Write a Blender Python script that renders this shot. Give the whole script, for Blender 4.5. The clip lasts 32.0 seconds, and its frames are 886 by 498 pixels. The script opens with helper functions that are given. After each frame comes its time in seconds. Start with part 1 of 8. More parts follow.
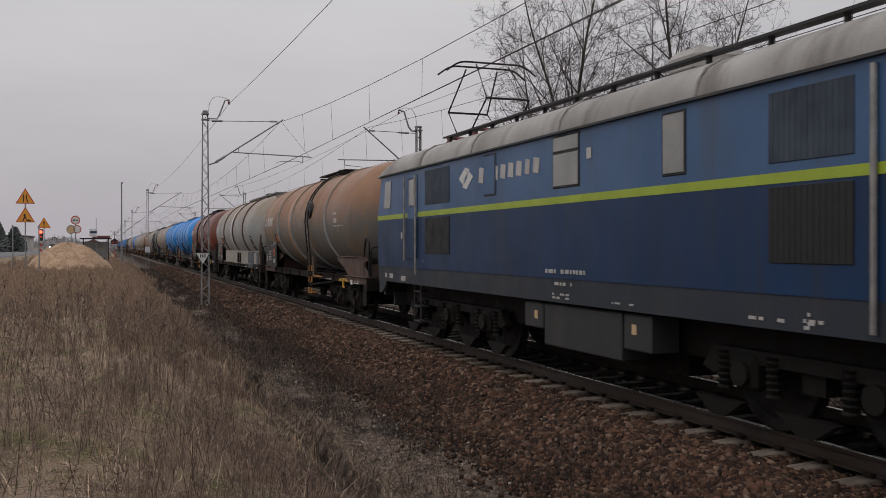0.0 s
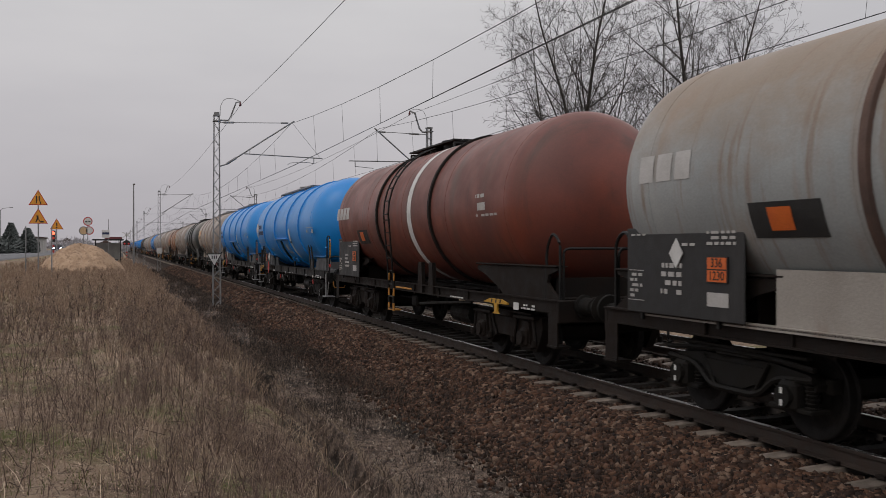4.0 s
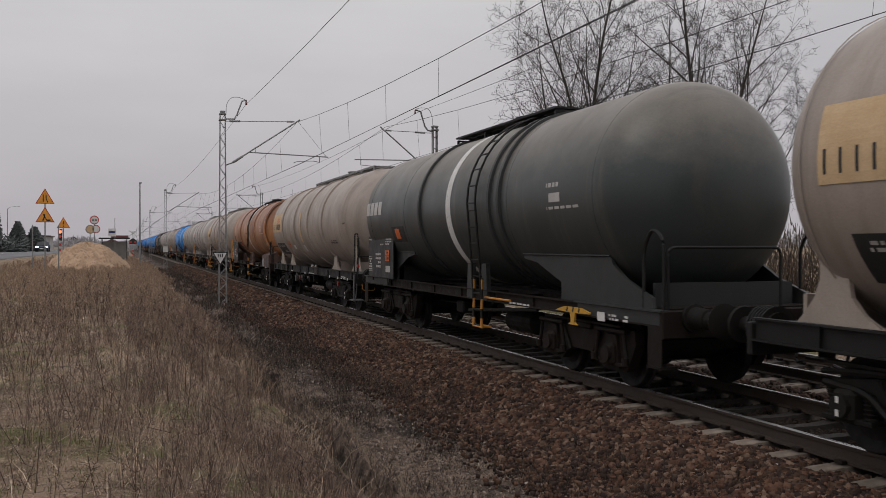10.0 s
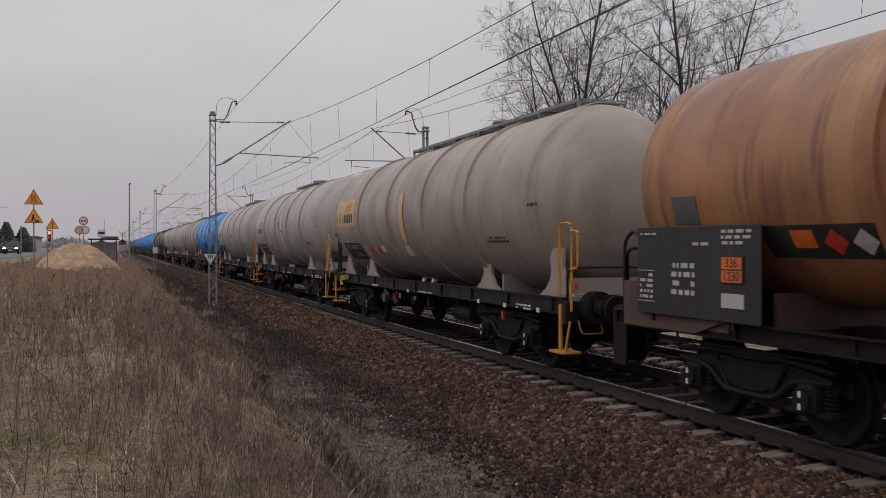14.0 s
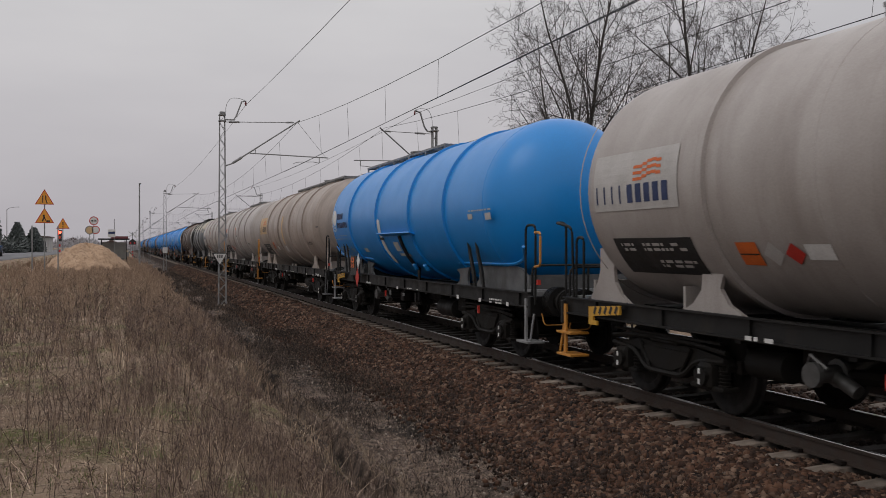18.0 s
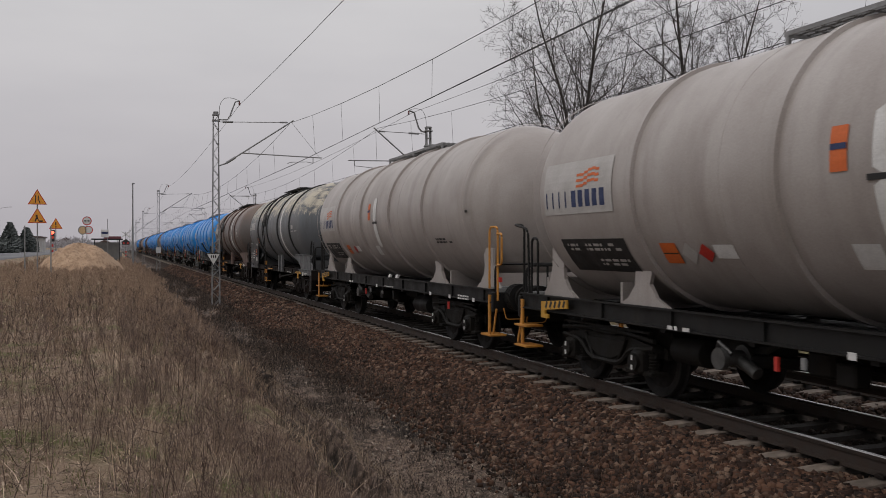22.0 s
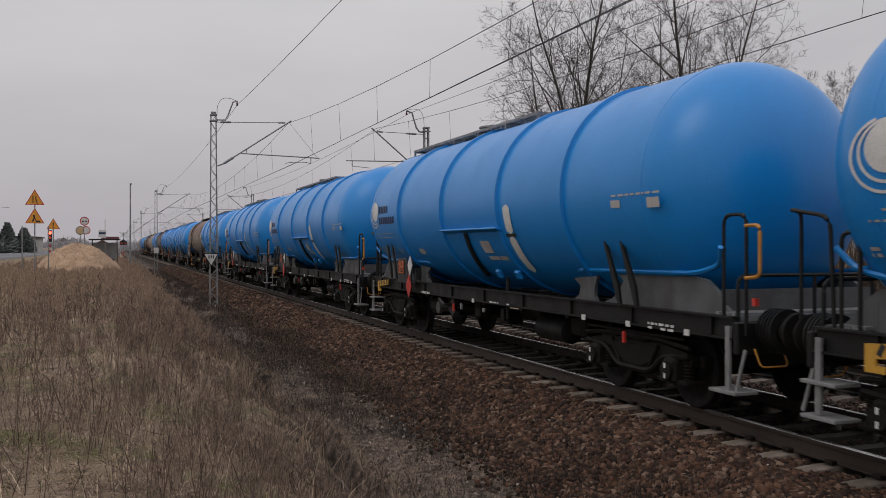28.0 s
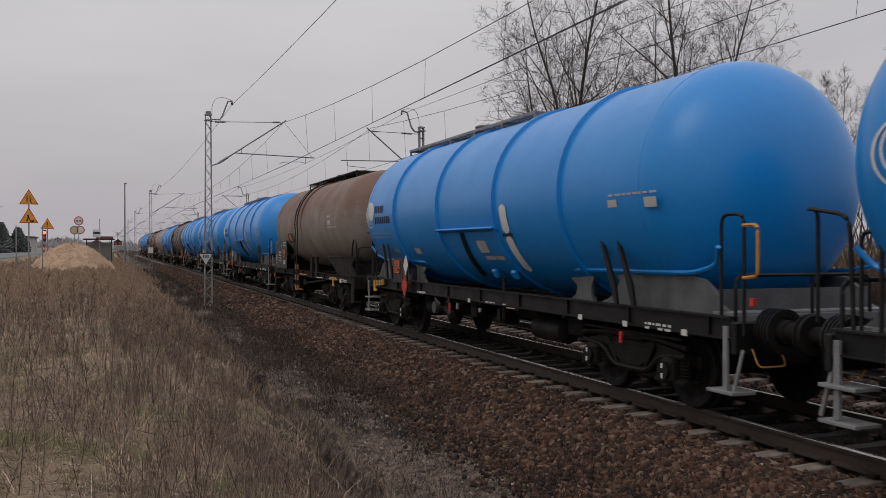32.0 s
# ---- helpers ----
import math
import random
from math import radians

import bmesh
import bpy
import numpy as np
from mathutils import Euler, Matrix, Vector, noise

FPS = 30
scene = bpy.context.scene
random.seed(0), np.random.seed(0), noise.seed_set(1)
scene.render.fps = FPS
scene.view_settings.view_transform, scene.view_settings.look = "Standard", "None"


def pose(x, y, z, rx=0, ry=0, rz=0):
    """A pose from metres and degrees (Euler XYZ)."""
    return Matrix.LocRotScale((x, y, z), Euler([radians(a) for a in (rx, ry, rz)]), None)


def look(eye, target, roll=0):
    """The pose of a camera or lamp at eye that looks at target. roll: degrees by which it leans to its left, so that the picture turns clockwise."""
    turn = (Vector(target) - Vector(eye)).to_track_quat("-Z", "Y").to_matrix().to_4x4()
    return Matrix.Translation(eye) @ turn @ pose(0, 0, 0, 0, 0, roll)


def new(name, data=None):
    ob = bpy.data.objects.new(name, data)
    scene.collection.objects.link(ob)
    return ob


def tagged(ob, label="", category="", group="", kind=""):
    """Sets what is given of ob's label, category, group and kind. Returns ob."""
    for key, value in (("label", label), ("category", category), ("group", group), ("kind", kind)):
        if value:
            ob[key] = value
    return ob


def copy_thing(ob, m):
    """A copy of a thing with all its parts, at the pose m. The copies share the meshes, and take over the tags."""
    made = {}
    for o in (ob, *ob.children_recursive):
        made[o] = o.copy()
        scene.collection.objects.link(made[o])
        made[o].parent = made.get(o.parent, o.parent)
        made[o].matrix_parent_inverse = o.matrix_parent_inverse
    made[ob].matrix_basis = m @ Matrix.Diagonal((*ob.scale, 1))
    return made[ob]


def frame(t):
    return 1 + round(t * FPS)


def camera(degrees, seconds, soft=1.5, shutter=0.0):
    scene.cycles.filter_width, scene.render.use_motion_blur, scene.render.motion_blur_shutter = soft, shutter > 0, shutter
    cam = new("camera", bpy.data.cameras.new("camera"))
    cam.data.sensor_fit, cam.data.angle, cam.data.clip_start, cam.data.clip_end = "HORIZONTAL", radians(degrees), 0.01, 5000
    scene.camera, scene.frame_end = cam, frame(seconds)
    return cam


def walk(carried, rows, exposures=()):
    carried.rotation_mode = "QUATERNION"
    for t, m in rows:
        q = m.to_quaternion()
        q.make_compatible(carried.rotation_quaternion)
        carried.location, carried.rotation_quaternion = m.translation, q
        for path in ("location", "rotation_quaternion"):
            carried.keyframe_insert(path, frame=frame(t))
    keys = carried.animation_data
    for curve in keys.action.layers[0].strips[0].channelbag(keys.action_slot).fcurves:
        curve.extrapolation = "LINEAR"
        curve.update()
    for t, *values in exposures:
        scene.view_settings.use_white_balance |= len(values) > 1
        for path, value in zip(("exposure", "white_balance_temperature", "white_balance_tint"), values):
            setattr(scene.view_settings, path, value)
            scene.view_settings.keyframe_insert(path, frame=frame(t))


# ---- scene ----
# ---------- camera: held by hand on one spot beside the line, turning slightly ----------
EYE = (0.0, 0.0, 1.92)
LENS = 51.73
cam = camera(LENS, 32.0, soft=0.55, shutter=0.08)
walk(cam, [(t, pose(EYE[0], EYE[1], EYE[2], 90 + tilt, 0, -turn)) for t, turn, tilt in (
    (0.0, 20.265, -0.188), (0.5, 20.284, -0.159), (1.0, 20.139, -0.088), (1.5, 20.078, -0.036), (2.0, 20.098, -0.089),
    (2.5, 20.068, -0.137), (3.0, 19.792, -0.112), (3.5, 19.638, -0.105), (5.5, 19.486, -0.148), (6.0, 19.358, -0.143),
    (6.5, 19.249, -0.129), (7.0, 19.187, -0.13), (7.5, 19.155, -0.102), (8.0, 19.309, -0.104), (8.5, 19.452, -0.101),
    (9.0, 19.614, -0.143), (9.5, 19.342, -0.21), (10.0, 19.236, -0.206), (10.5, 19.315, -0.236), (11.0, 19.795, -0.182),
    (11.5, 20.186, -0.135), (12.0, 20.239, -0.106), (12.5, 20.119, -0.136), (13.0, 20.028, -0.137), (13.5, 19.892, -0.136),
    (14.0, 19.826, -0.145), (14.5, 19.791, -0.146), (16.5, 18.969, -0.151), (17.0, 18.969, -0.159), (17.5, 19.074, -0.185),
    (18.0, 19.263, -0.155), (18.5, 19.439, -0.146), (19.0, 19.588, -0.099), (19.5, 19.723, -0.088), (20.0, 19.796, -0.096),
    (20.5, 19.808, -0.14), (21.0, 19.772, -0.146), (21.5, 19.722, -0.157), (22.0, 19.64, -0.148), (22.5, 19.632, -0.142),
    (23.0, 19.638, -0.142), (23.5, 19.691, -0.144), (24.0, 19.74, -0.142), (24.5, 19.641, -0.143), (25.0, 19.54, -0.096),
    (25.5, 19.497, -0.107), (27.5, 19.682, -0.151), (28.0, 19.776, -0.129), (28.5, 19.895, -0.136), (29.0, 20.013, -0.183),
    (29.5, 20.153, -0.199), (30.0, 20.202, -0.194), (30.5, 20.18, -0.151), (31.0, 20.15, -0.179), (31.5, 20.123, -0.151),
    (32.0, 20.085, -0.146))])

# ---------- overcast daylight ----------
SUN_EL, SUN_AZ = 55.0, 250.0
world = bpy.data.worlds.new("overcast_sky")
scene.world = world
world.use_nodes = True
wn, wl = world.node_tree.nodes, world.node_tree.links
wn.clear()
w_out = wn.new("ShaderNodeOutputWorld")
w_bg = wn.new("ShaderNodeBackground")
w_sky = wn.new("ShaderNodeTexSky")
w_sky.sky_type = "NISHITA"
w_sky.sun_disc = False
w_sky.sun_elevation, w_sky.sun_rotation = radians(SUN_EL), radians(SUN_AZ)
w_sky.dust_density, w_sky.air_density = 4.0, 1.0
w_hsv = wn.new("ShaderNodeHueSaturation")
w_hsv.inputs["Saturation"].default_value = 0.25
w_hsv.inputs["Value"].default_value = 0.06
wl.new(w_sky.outputs[0], w_hsv.inputs["Color"])
w_tc = wn.new("ShaderNodeTexCoord")
w_map = wn.new("ShaderNodeMapping")
w_map.inputs["Scale"].default_value = (1.0, 1.0, 3.5)
wl.new(w_tc.outputs["Generated"], w_map.inputs["Vector"])
w_noise = wn.new("ShaderNodeTexNoise")
w_noise.inputs["Scale"].default_value = 2.2
w_noise.inputs["Detail"].default_value = 5.0
wl.new(w_map.outputs[0], w_noise.inputs["Vector"])
w_ramp = wn.new("ShaderNodeValToRGB")
w_ramp.color_ramp.elements[0].position, w_ramp.color_ramp.elements[0].color = 0.3, (0.545, 0.535, 0.555, 1)
w_ramp.color_ramp.elements[1].position, w_ramp.color_ramp.elements[1].color = 0.7, (0.66, 0.645, 0.655, 1)
wl.new(w_noise.outputs["Fac"], w_ramp.inputs["Fac"])
w_mix = wn.new("ShaderNodeMix")
w_mix.data_type = "RGBA"
w_mix.inputs[0].default_value = 0.86
wl.new(w_hsv.outputs[0], w_mix.inputs[6])
wl.new(w_ramp.outputs[0], w_mix.inputs[7])
w_sep = wn.new("ShaderNodeSeparateXYZ")
wl.new(w_tc.outputs["Generated"], w_sep.inputs[0])
w_low = wn.new("ShaderNodeValToRGB")
w_low.color_ramp.elements[0].position, w_low.color_ramp.elements[0].color = 0.0, (0.80, 0.77, 0.80, 1)
w_low.color_ramp.elements[1].position, w_low.color_ramp.elements[1].color = 0.26, (1, 1, 1, 1)
w_top = w_low.color_ramp.elements.new(1.0)
w_top.color = (1.9, 1.9, 1.92, 1)
wl.new(w_sep.outputs[2], w_low.inputs["Fac"])
w_mul = wn.new("ShaderNodeMix")
w_mul.data_type, w_mul.blend_type = "RGBA", "MULTIPLY"
w_mul.inputs[0].default_value = 1.0
wl.new(w_mix.outputs[2], w_mul.inputs[6])
wl.new(w_low.outputs[0], w_mul.inputs[7])
wl.new(w_mul.outputs[2], w_bg.inputs["Color"])
w_bg.inputs["Strength"].default_value = 1.06
wl.new(w_bg.outputs[0], w_out.inputs[0])

sun = new("sun", bpy.data.lights.new("sun", "SUN"))
sun.data.energy, sun.data.angle, sun.data.color = 0.3, radians(30), (1.0, 0.95, 0.88)
sun_dir = Vector((math.sin(radians(SUN_AZ)) * math.cos(radians(SUN_EL)), math.cos(radians(SUN_AZ)) * math.cos(radians(SUN_EL)), math.sin(radians(SUN_EL))))
sun.matrix_world = look(sun_dir * 50, (0, 0, 0))
scene.view_settings.exposure = 0.0


# ---------- materials ----------
def _mix(nt, a, b, fac=None, blend="MIX", value=0.5):
    n = nt.nodes.new("ShaderNodeMix")
    n.data_type, n.blend_type = "RGBA", blend
    n.inputs[0].default_value = value
    if fac is not None:
        nt.links.new(fac, n.inputs[0])
    for k, v in ((6, a), (7, b)):
        if isinstance(v, tuple):
            n.inputs[k].default_value = (*v, 1)
        else:
            nt.links.new(v, n.inputs[k])
    return n.outputs[2]


def _noise(nt, vec, scale, detail=4.0, stretch=None, lo=0.35, hi=0.65, rough=0.55):
    if stretch:
        m = nt.nodes.new("ShaderNodeMapping")
        m.inputs["Scale"].default_value = stretch
        nt.links.new(vec, m.inputs["Vector"])
        vec = m.outputs[0]
    n = nt.nodes.new("ShaderNodeTexNoise")
    n.inputs["Scale"].default_value, n.inputs["Detail"].default_value = scale, detail
    n.inputs["Roughness"].default_value = rough
    nt.links.new(vec, n.inputs["Vector"])
    r = nt.nodes.new("ShaderNodeMapRange")
    r.inputs[1].default_value, r.inputs[2].default_value = lo, hi
    nt.links.new(n.outputs["Fac"], r.inputs[0])
    return r.outputs[0]


def surf(name, base, other=None, scale=3.0, fine=40.0, rough=(0.5, 0.75), metal=0.0, bump=0.15, dirt=None, dirt_amount=(0.55, 0.8),
         dirt_scale=1.2, stretch=(1, 2.2, 0.35), speck=None, speck_amount=(0.62, 0.7), speck_scale=9.0, vary=0.0, spec=0.5, coat=0.0, crown=None, streak=None, crown_grain=(1, 0.8, 1.3), crown_gaps=None):
    """A painted, stony or wooden surface: two tones, stains with a shape of their own, specks of wear, fine relief."""
    m = bpy.data.materials.new(name)
    m.use_nodes = True
    nt = m.node_tree
    b = nt.nodes["Principled BSDF"]
    tc = nt.nodes.new("ShaderNodeTexCoord").outputs["Object"]
    other = other or tuple(v * 0.8 for v in base)
    big = _noise(nt, tc, scale, 5.0)
    col = _mix(nt, base, other, big)
    if crown:
        tone, lo, hi, ragged = crown
        sz = nt.nodes.new("ShaderNodeSeparateXYZ")
        nt.links.new(tc, sz.inputs[0])
        ad = nt.nodes.new("ShaderNodeMath")
        ad.operation = "MULTIPLY_ADD"
        nt.links.new(_noise(nt, tc, 2.2, 9.0, crown_grain, 0.25, 0.75, 0.7), ad.inputs[0])
        ad.inputs[1].default_value = ragged
        nt.links.new(sz.outputs[2], ad.inputs[2])
        mr = nt.nodes.new("ShaderNodeMapRange")
        mr.inputs[1].default_value, mr.inputs[2].default_value = lo, hi
        nt.links.new(ad.outputs[0], mr.inputs[0])
        cover = mr.outputs[0]
        if crown_gaps:
            gap = nt.nodes.new("ShaderNodeMath")
            gap.operation = "MULTIPLY"
            nt.links.new(cover, gap.inputs[0])
            nt.links.new(_noise(nt, tc, 1.6, 9.0, (1.0, 0.9, 2.6), *crown_gaps, 0.75), gap.inputs[1])
            cover = gap.outputs[0]
        col = _mix(nt, col, tone, cover)
    if dirt:
        col = _mix(nt, col, dirt, _noise(nt, tc, dirt_scale, 6.0, stretch, *dirt_amount))
    if streak:
        tone, lo, hi, often = streak
        col = _mix(nt, col, tone, _noise(nt, tc, often, 7.0, (0.5, 2.6, 0.22), lo, hi, 0.65))
    if speck:
        col = _mix(nt, col, speck, _noise(nt, tc, speck_scale, 6.0, None, *speck_amount, rough=0.7))
    small = _noise(nt, tc, fine, 3.0, None, 0.25, 0.75)
    col = _mix(nt, col, _mix(nt, (0.78, 0.78, 0.78), (1.12, 1.12, 1.12), small), None, "MULTIPLY", 0.6)
    if vary:
        oi = nt.nodes.new("ShaderNodeObjectInfo")
        v = nt.nodes.new("ShaderNodeMapRange")
        v.inputs[3].default_value, v.inputs[4].default_value = 1 - vary, 1 + vary
        nt.links.new(oi.outputs["Random"], v.inputs[0])
        cc = nt.nodes.new("ShaderNodeCombineColor")
        for k in range(3):
            nt.links.new(v.outputs[0], cc.inputs[k])
        col = _mix(nt, col, cc.outputs[0], None, "MULTIPLY", 1.0)
    nt.links.new(col, b.inputs["Base Color"])
    r = nt.nodes.new("ShaderNodeMapRange")
    r.inputs[3].default_value, r.inputs[4].default_value = rough
    nt.links.new(big, r.inputs[0])
    nt.links.new(r.outputs[0], b.inputs["Roughness"])
    b.inputs["Metallic"].default_value = metal
    b.inputs["Specular IOR Level"].default_value = spec
    b.inputs["Coat Weight"].default_value = coat
    if bump:
        bn = nt.nodes.new("ShaderNodeBump")
        bn.inputs["Strength"].default_value, bn.inputs["Distance"].default_value = bump, 0.01
        nt.links.new(small, bn.inputs["Height"])
        nt.links.new(bn.outputs[0], b.inputs["Normal"])
    return m


def island(name, tones, rough=0.85, spread=1.0):
    """For heaps of loose pieces: every piece of the mesh takes a tone of its own."""
    m = bpy.data.materials.new(name)
    m.use_nodes = True
    nt = m.node_tree
    b = nt.nodes["Principled BSDF"]
    g = nt.nodes.new("ShaderNodeNewGeometry")
    r = nt.nodes.new("ShaderNodeValToRGB")
    r.color_ramp.interpolation = "LINEAR"
    while len(r.color_ramp.elements) < len(tones):
        r.color_ramp.elements.new(0.5)
    for k, c in enumerate(tones):
        r.color_ramp.elements[k].position = k / max(1, len(tones) - 1)
        r.color_ramp.elements[k].color = (*c, 1)
    nt.links.new(g.outputs["Random Per Island"], r.inputs["Fac"])
    nt.links.new(r.outputs[0], b.inputs["Base Color"])
    b.inputs["Roughness"].default_value = rough
    b.inputs["Specular IOR Level"].default_value = 0.25
    return m


def glow(name, color, strength):
    m = bpy.data.materials.new(name)
    m.use_nodes = True
    b = m.node_tree.nodes["Principled BSDF"]
    b.inputs["Base Color"].default_value = (*color, 1)
    b.inputs["Emission Color"].default_value = (*color, 1)
    b.inputs["Emission Strength"].default_value = strength
    return m


BLUE = surf("blue_tank_paint", (0.004, 0.22, 0.61), (0.006, 0.208, 0.575), 1.5, 60, (0.30, 0.36), bump=0.02, dirt=(0.05, 0.12, 0.28), dirt_amount=(0.68, 0.95), dirt_scale=0.8)
BEIGE = surf("beige_tank_paint", (0.345, 0.285, 0.245), (0.285, 0.235, 0.2), 1.2, 50, (0.38, 0.52), bump=0.04, dirt=(0.19, 0.15, 0.12), dirt_amount=(0.5, 0.85), streak=((0.2, 0.16, 0.135), 0.55, 0.8, 1.2))
GREY = surf("light_grey_tank_paint", (0.37, 0.335, 0.312), (0.315, 0.28, 0.258), 1.2, 50, (0.36, 0.48), bump=0.04, dirt=(0.22, 0.185, 0.165), dirt_amount=(0.52, 0.9), streak=((0.27, 0.235, 0.21), 0.56, 0.8, 1.2))
RUSTY = surf("rusty_orange_tank", (0.38, 0.165, 0.068), (0.22, 0.088, 0.046), 0.9, 40, (0.36, 0.58), bump=0.1, crown=((0.23, 0.1, 0.062), 3.1, 4.1, 0.7), dirt=(0.38, 0.21, 0.09), dirt_amount=(0.5, 0.75), speck=(0.2, 0.19, 0.155), speck_amount=(0.6, 0.76), speck_scale=1.1, streak=((0.12, 0.052, 0.031), 0.55, 0.74, 2.4))
OCHRE = surf("weathered_ochre_tank", (0.125, 0.122, 0.115), (0.155, 0.135, 0.11), 0.8, 40, (0.42, 0.65), bump=0.08, crown=((0.26, 0.125, 0.066), 2.75, 3.55, 0.7), dirt=(0.27, 0.15, 0.06), dirt_amount=(0.52, 0.72), stretch=(1, 0.9, 0.3), streak=((0.085, 0.066, 0.053), 0.56, 0.78, 2.0))
REDBROWN = surf("red_brown_tank_paint", (0.19, 0.045, 0.026), (0.12, 0.034, 0.024), 1.0, 40, (0.36, 0.55), bump=0.06, dirt=(0.09, 0.042, 0.03), dirt_amount=(0.5, 0.8), streak=((0.07, 0.028, 0.02), 0.54, 0.75, 1.8))
OLDGREY = surf("streaked_grey_tank", (0.325, 0.335, 0.328), (0.26, 0.27, 0.268), 0.7, 40, (0.4, 0.6), bump=0.06, crown=((0.24, 0.185, 0.135), 3.0, 4.0, 0.8), dirt=(0.26, 0.17, 0.11), dirt_amount=(0.56, 0.85), streak=((0.2, 0.13, 0.085), 0.56, 0.74, 2.2))
# crown tone: dust, raised to hold the sky's sheen on the top
GREEN = surf("dark_green_tank_paint", (0.03, 0.038, 0.038), (0.044, 0.048, 0.046), 0.9, 40, (0.33, 0.48), bump=0.05, crown=((0.15, 0.13, 0.105), 3.2, 4.2, 0.6), dirt=(0.07, 0.062, 0.052), dirt_amount=(0.58, 0.9), streak=((0.085, 0.076, 0.064), 0.54, 0.75, 1.6))
SLATE = surf("peeling_slate_tank", (0.105, 0.113, 0.123), (0.125, 0.128, 0.132), 0.9, 40, (0.4, 0.6), bump=0.08, crown=((0.46, 0.41, 0.32), 3.6, 3.72, 0.95), dirt=(0.19, 0.175, 0.15), dirt_amount=(0.58, 0.85), dirt_scale=0.9, streak=((0.075, 0.078, 0.083), 0.54, 0.74, 2.0), crown_grain=(0.8, 2.4, 0.5), crown_gaps=(0.42, 0.52))
BROWNGREY = surf("brown_grey_tank", (0.115, 0.098, 0.09), (0.085, 0.072, 0.066), 0.8, 40, (0.38, 0.58), bump=0.08, crown=((0.135, 0.09, 0.07), 3.2, 4.0, 0.6), dirt=(0.17, 0.1, 0.065), dirt_amount=(0.56, 0.85), speck=(0.35, 0.07, 0.04), speck_amount=(0.75, 0.8), speck_scale=1.6, streak=((0.15, 0.085, 0.055), 0.55, 0.72, 1.6))
OLDBROWN = surf("old_brown_tank", (0.25, 0.215, 0.18), (0.2, 0.165, 0.135), 0.7, 40, (0.45, 0.65), bump=0.08, crown=((0.13, 0.06, 0.036), 2.75, 3.6, 0.7), dirt=(0.15, 0.095, 0.06), dirt_amount=(0.5, 0.78))
FRAME = surf("black_frame_paint", (0.006, 0.006, 0.006), (0.011, 0.01, 0.009), 3, 60, (0.45, 0.7), bump=0.1, dirt=(0.03, 0.024, 0.018), dirt_amount=(0.58, 0.85), spec=0.3)
GRIME = surf("grimy_bogie_steel", (0.006, 0.0055, 0.005), (0.012, 0.01, 0.008), 4, 60, (0.6, 0.85), bump=0.25, dirt=(0.019, 0.014, 0.01), dirt_amount=(0.58, 0.85), spec=0.2)
RUSTFRAME = surf("rusty_brown_frame", (0.008, 0.0057, 0.0045), (0.016, 0.0105, 0.008), 4, 60, (0.6, 0.85), bump=0.25, spec=0.2)
TREAD = surf("wheel_steel", (0.012, 0.01, 0.009), (0.007, 0.006, 0.006), 6, 60, (0.6, 0.8), spec=0.25)
SILVER = surf("bare_steel", (0.35, 0.34, 0.33), (0.24, 0.23, 0.22), 6, 60, (0.3, 0.5), metal=0.7)
GALV = surf("galvanised_steel", (0.27, 0.27, 0.27), (0.2, 0.2, 0.2), 5, 50, (0.5, 0.7), metal=0.3)
WHITE = surf("white_marking", (0.64, 0.63, 0.61), (0.54, 0.53, 0.51), 4, 50, (0.5, 0.7))
CREAM = surf("cream_marking", (0.56, 0.39, 0.22), (0.5, 0.34, 0.185), 4, 50, (0.5, 0.7))
ORANGE = surf("orange_plate", (0.62, 0.13, 0.02), (0.55, 0.11, 0.02), 4, 50, (0.45, 0.6))
REDP = surf("red_marking", (0.5, 0.03, 0.02), (0.4, 0.03, 0.02), 4, 50, (0.45, 0.6))
YELLOW = surf("yellow_safety_paint", (0.55, 0.3, 0.03), (0.45, 0.24, 0.03), 6, 50, (0.45, 0.65), dirt=(0.1, 0.07, 0.04), dirt_amount=(0.6, 0.8))
AMBER = surf("amber_handrail_paint", (0.5, 0.22, 0.03), (0.42, 0.18, 0.03), 6, 50, (0.45, 0.65))
BLACKP = surf("black_panel", (0.013, 0.013, 0.014), (0.02, 0.019, 0.018), 4, 50, (0.5, 0.7), dirt=(0.05, 0.045, 0.04), dirt_amount=(0.6, 0.85))
# green saddle paint darkened for shade under the tank; plain dark on ribs
DARKSADDLE = surf("shaded_saddle_dark_rib", (0.014, 0.016, 0.016), (0.02, 0.021, 0.02), 2, 50, (0.45, 0.65), dirt=(0.035, 0.03, 0.026), dirt_amount=(0.55, 0.85))
# saddle steel set darker than galvanised, with the tank's shade in its colour
SADDLEGREY = surf("grey_saddle_steel", (0.105, 0.108, 0.112), (0.075, 0.076, 0.077), 3, 50, (0.5, 0.75), dirt=(0.05, 0.045, 0.04), dirt_amount=(0.5, 0.8))
VALVESTEEL = surf("dull_valve_steel", (0.1, 0.098, 0.095), (0.06, 0.058, 0.055), 6, 60, (0.4, 0.6), metal=0.5)
RUSTPLATE = surf("rusty_saddle_plate", (0.1, 0.055, 0.04), (0.065, 0.04, 0.032), 2, 50, (0.6, 0.85), bump=0.2, dirt=(0.16, 0.085, 0.05), dirt_amount=(0.55, 0.8))
ORANGEBAND = surf("faded_orange_band", (0.5, 0.27, 0.15), (0.42, 0.24, 0.14), 2, 50, (0.5, 0.7), dirt=(0.3, 0.2, 0.14), dirt_amount=(0.5, 0.8))
NAVY = surf("dark_blue_lettering", (0.015, 0.03, 0.1), None, 4, 50, (0.5, 0.7))
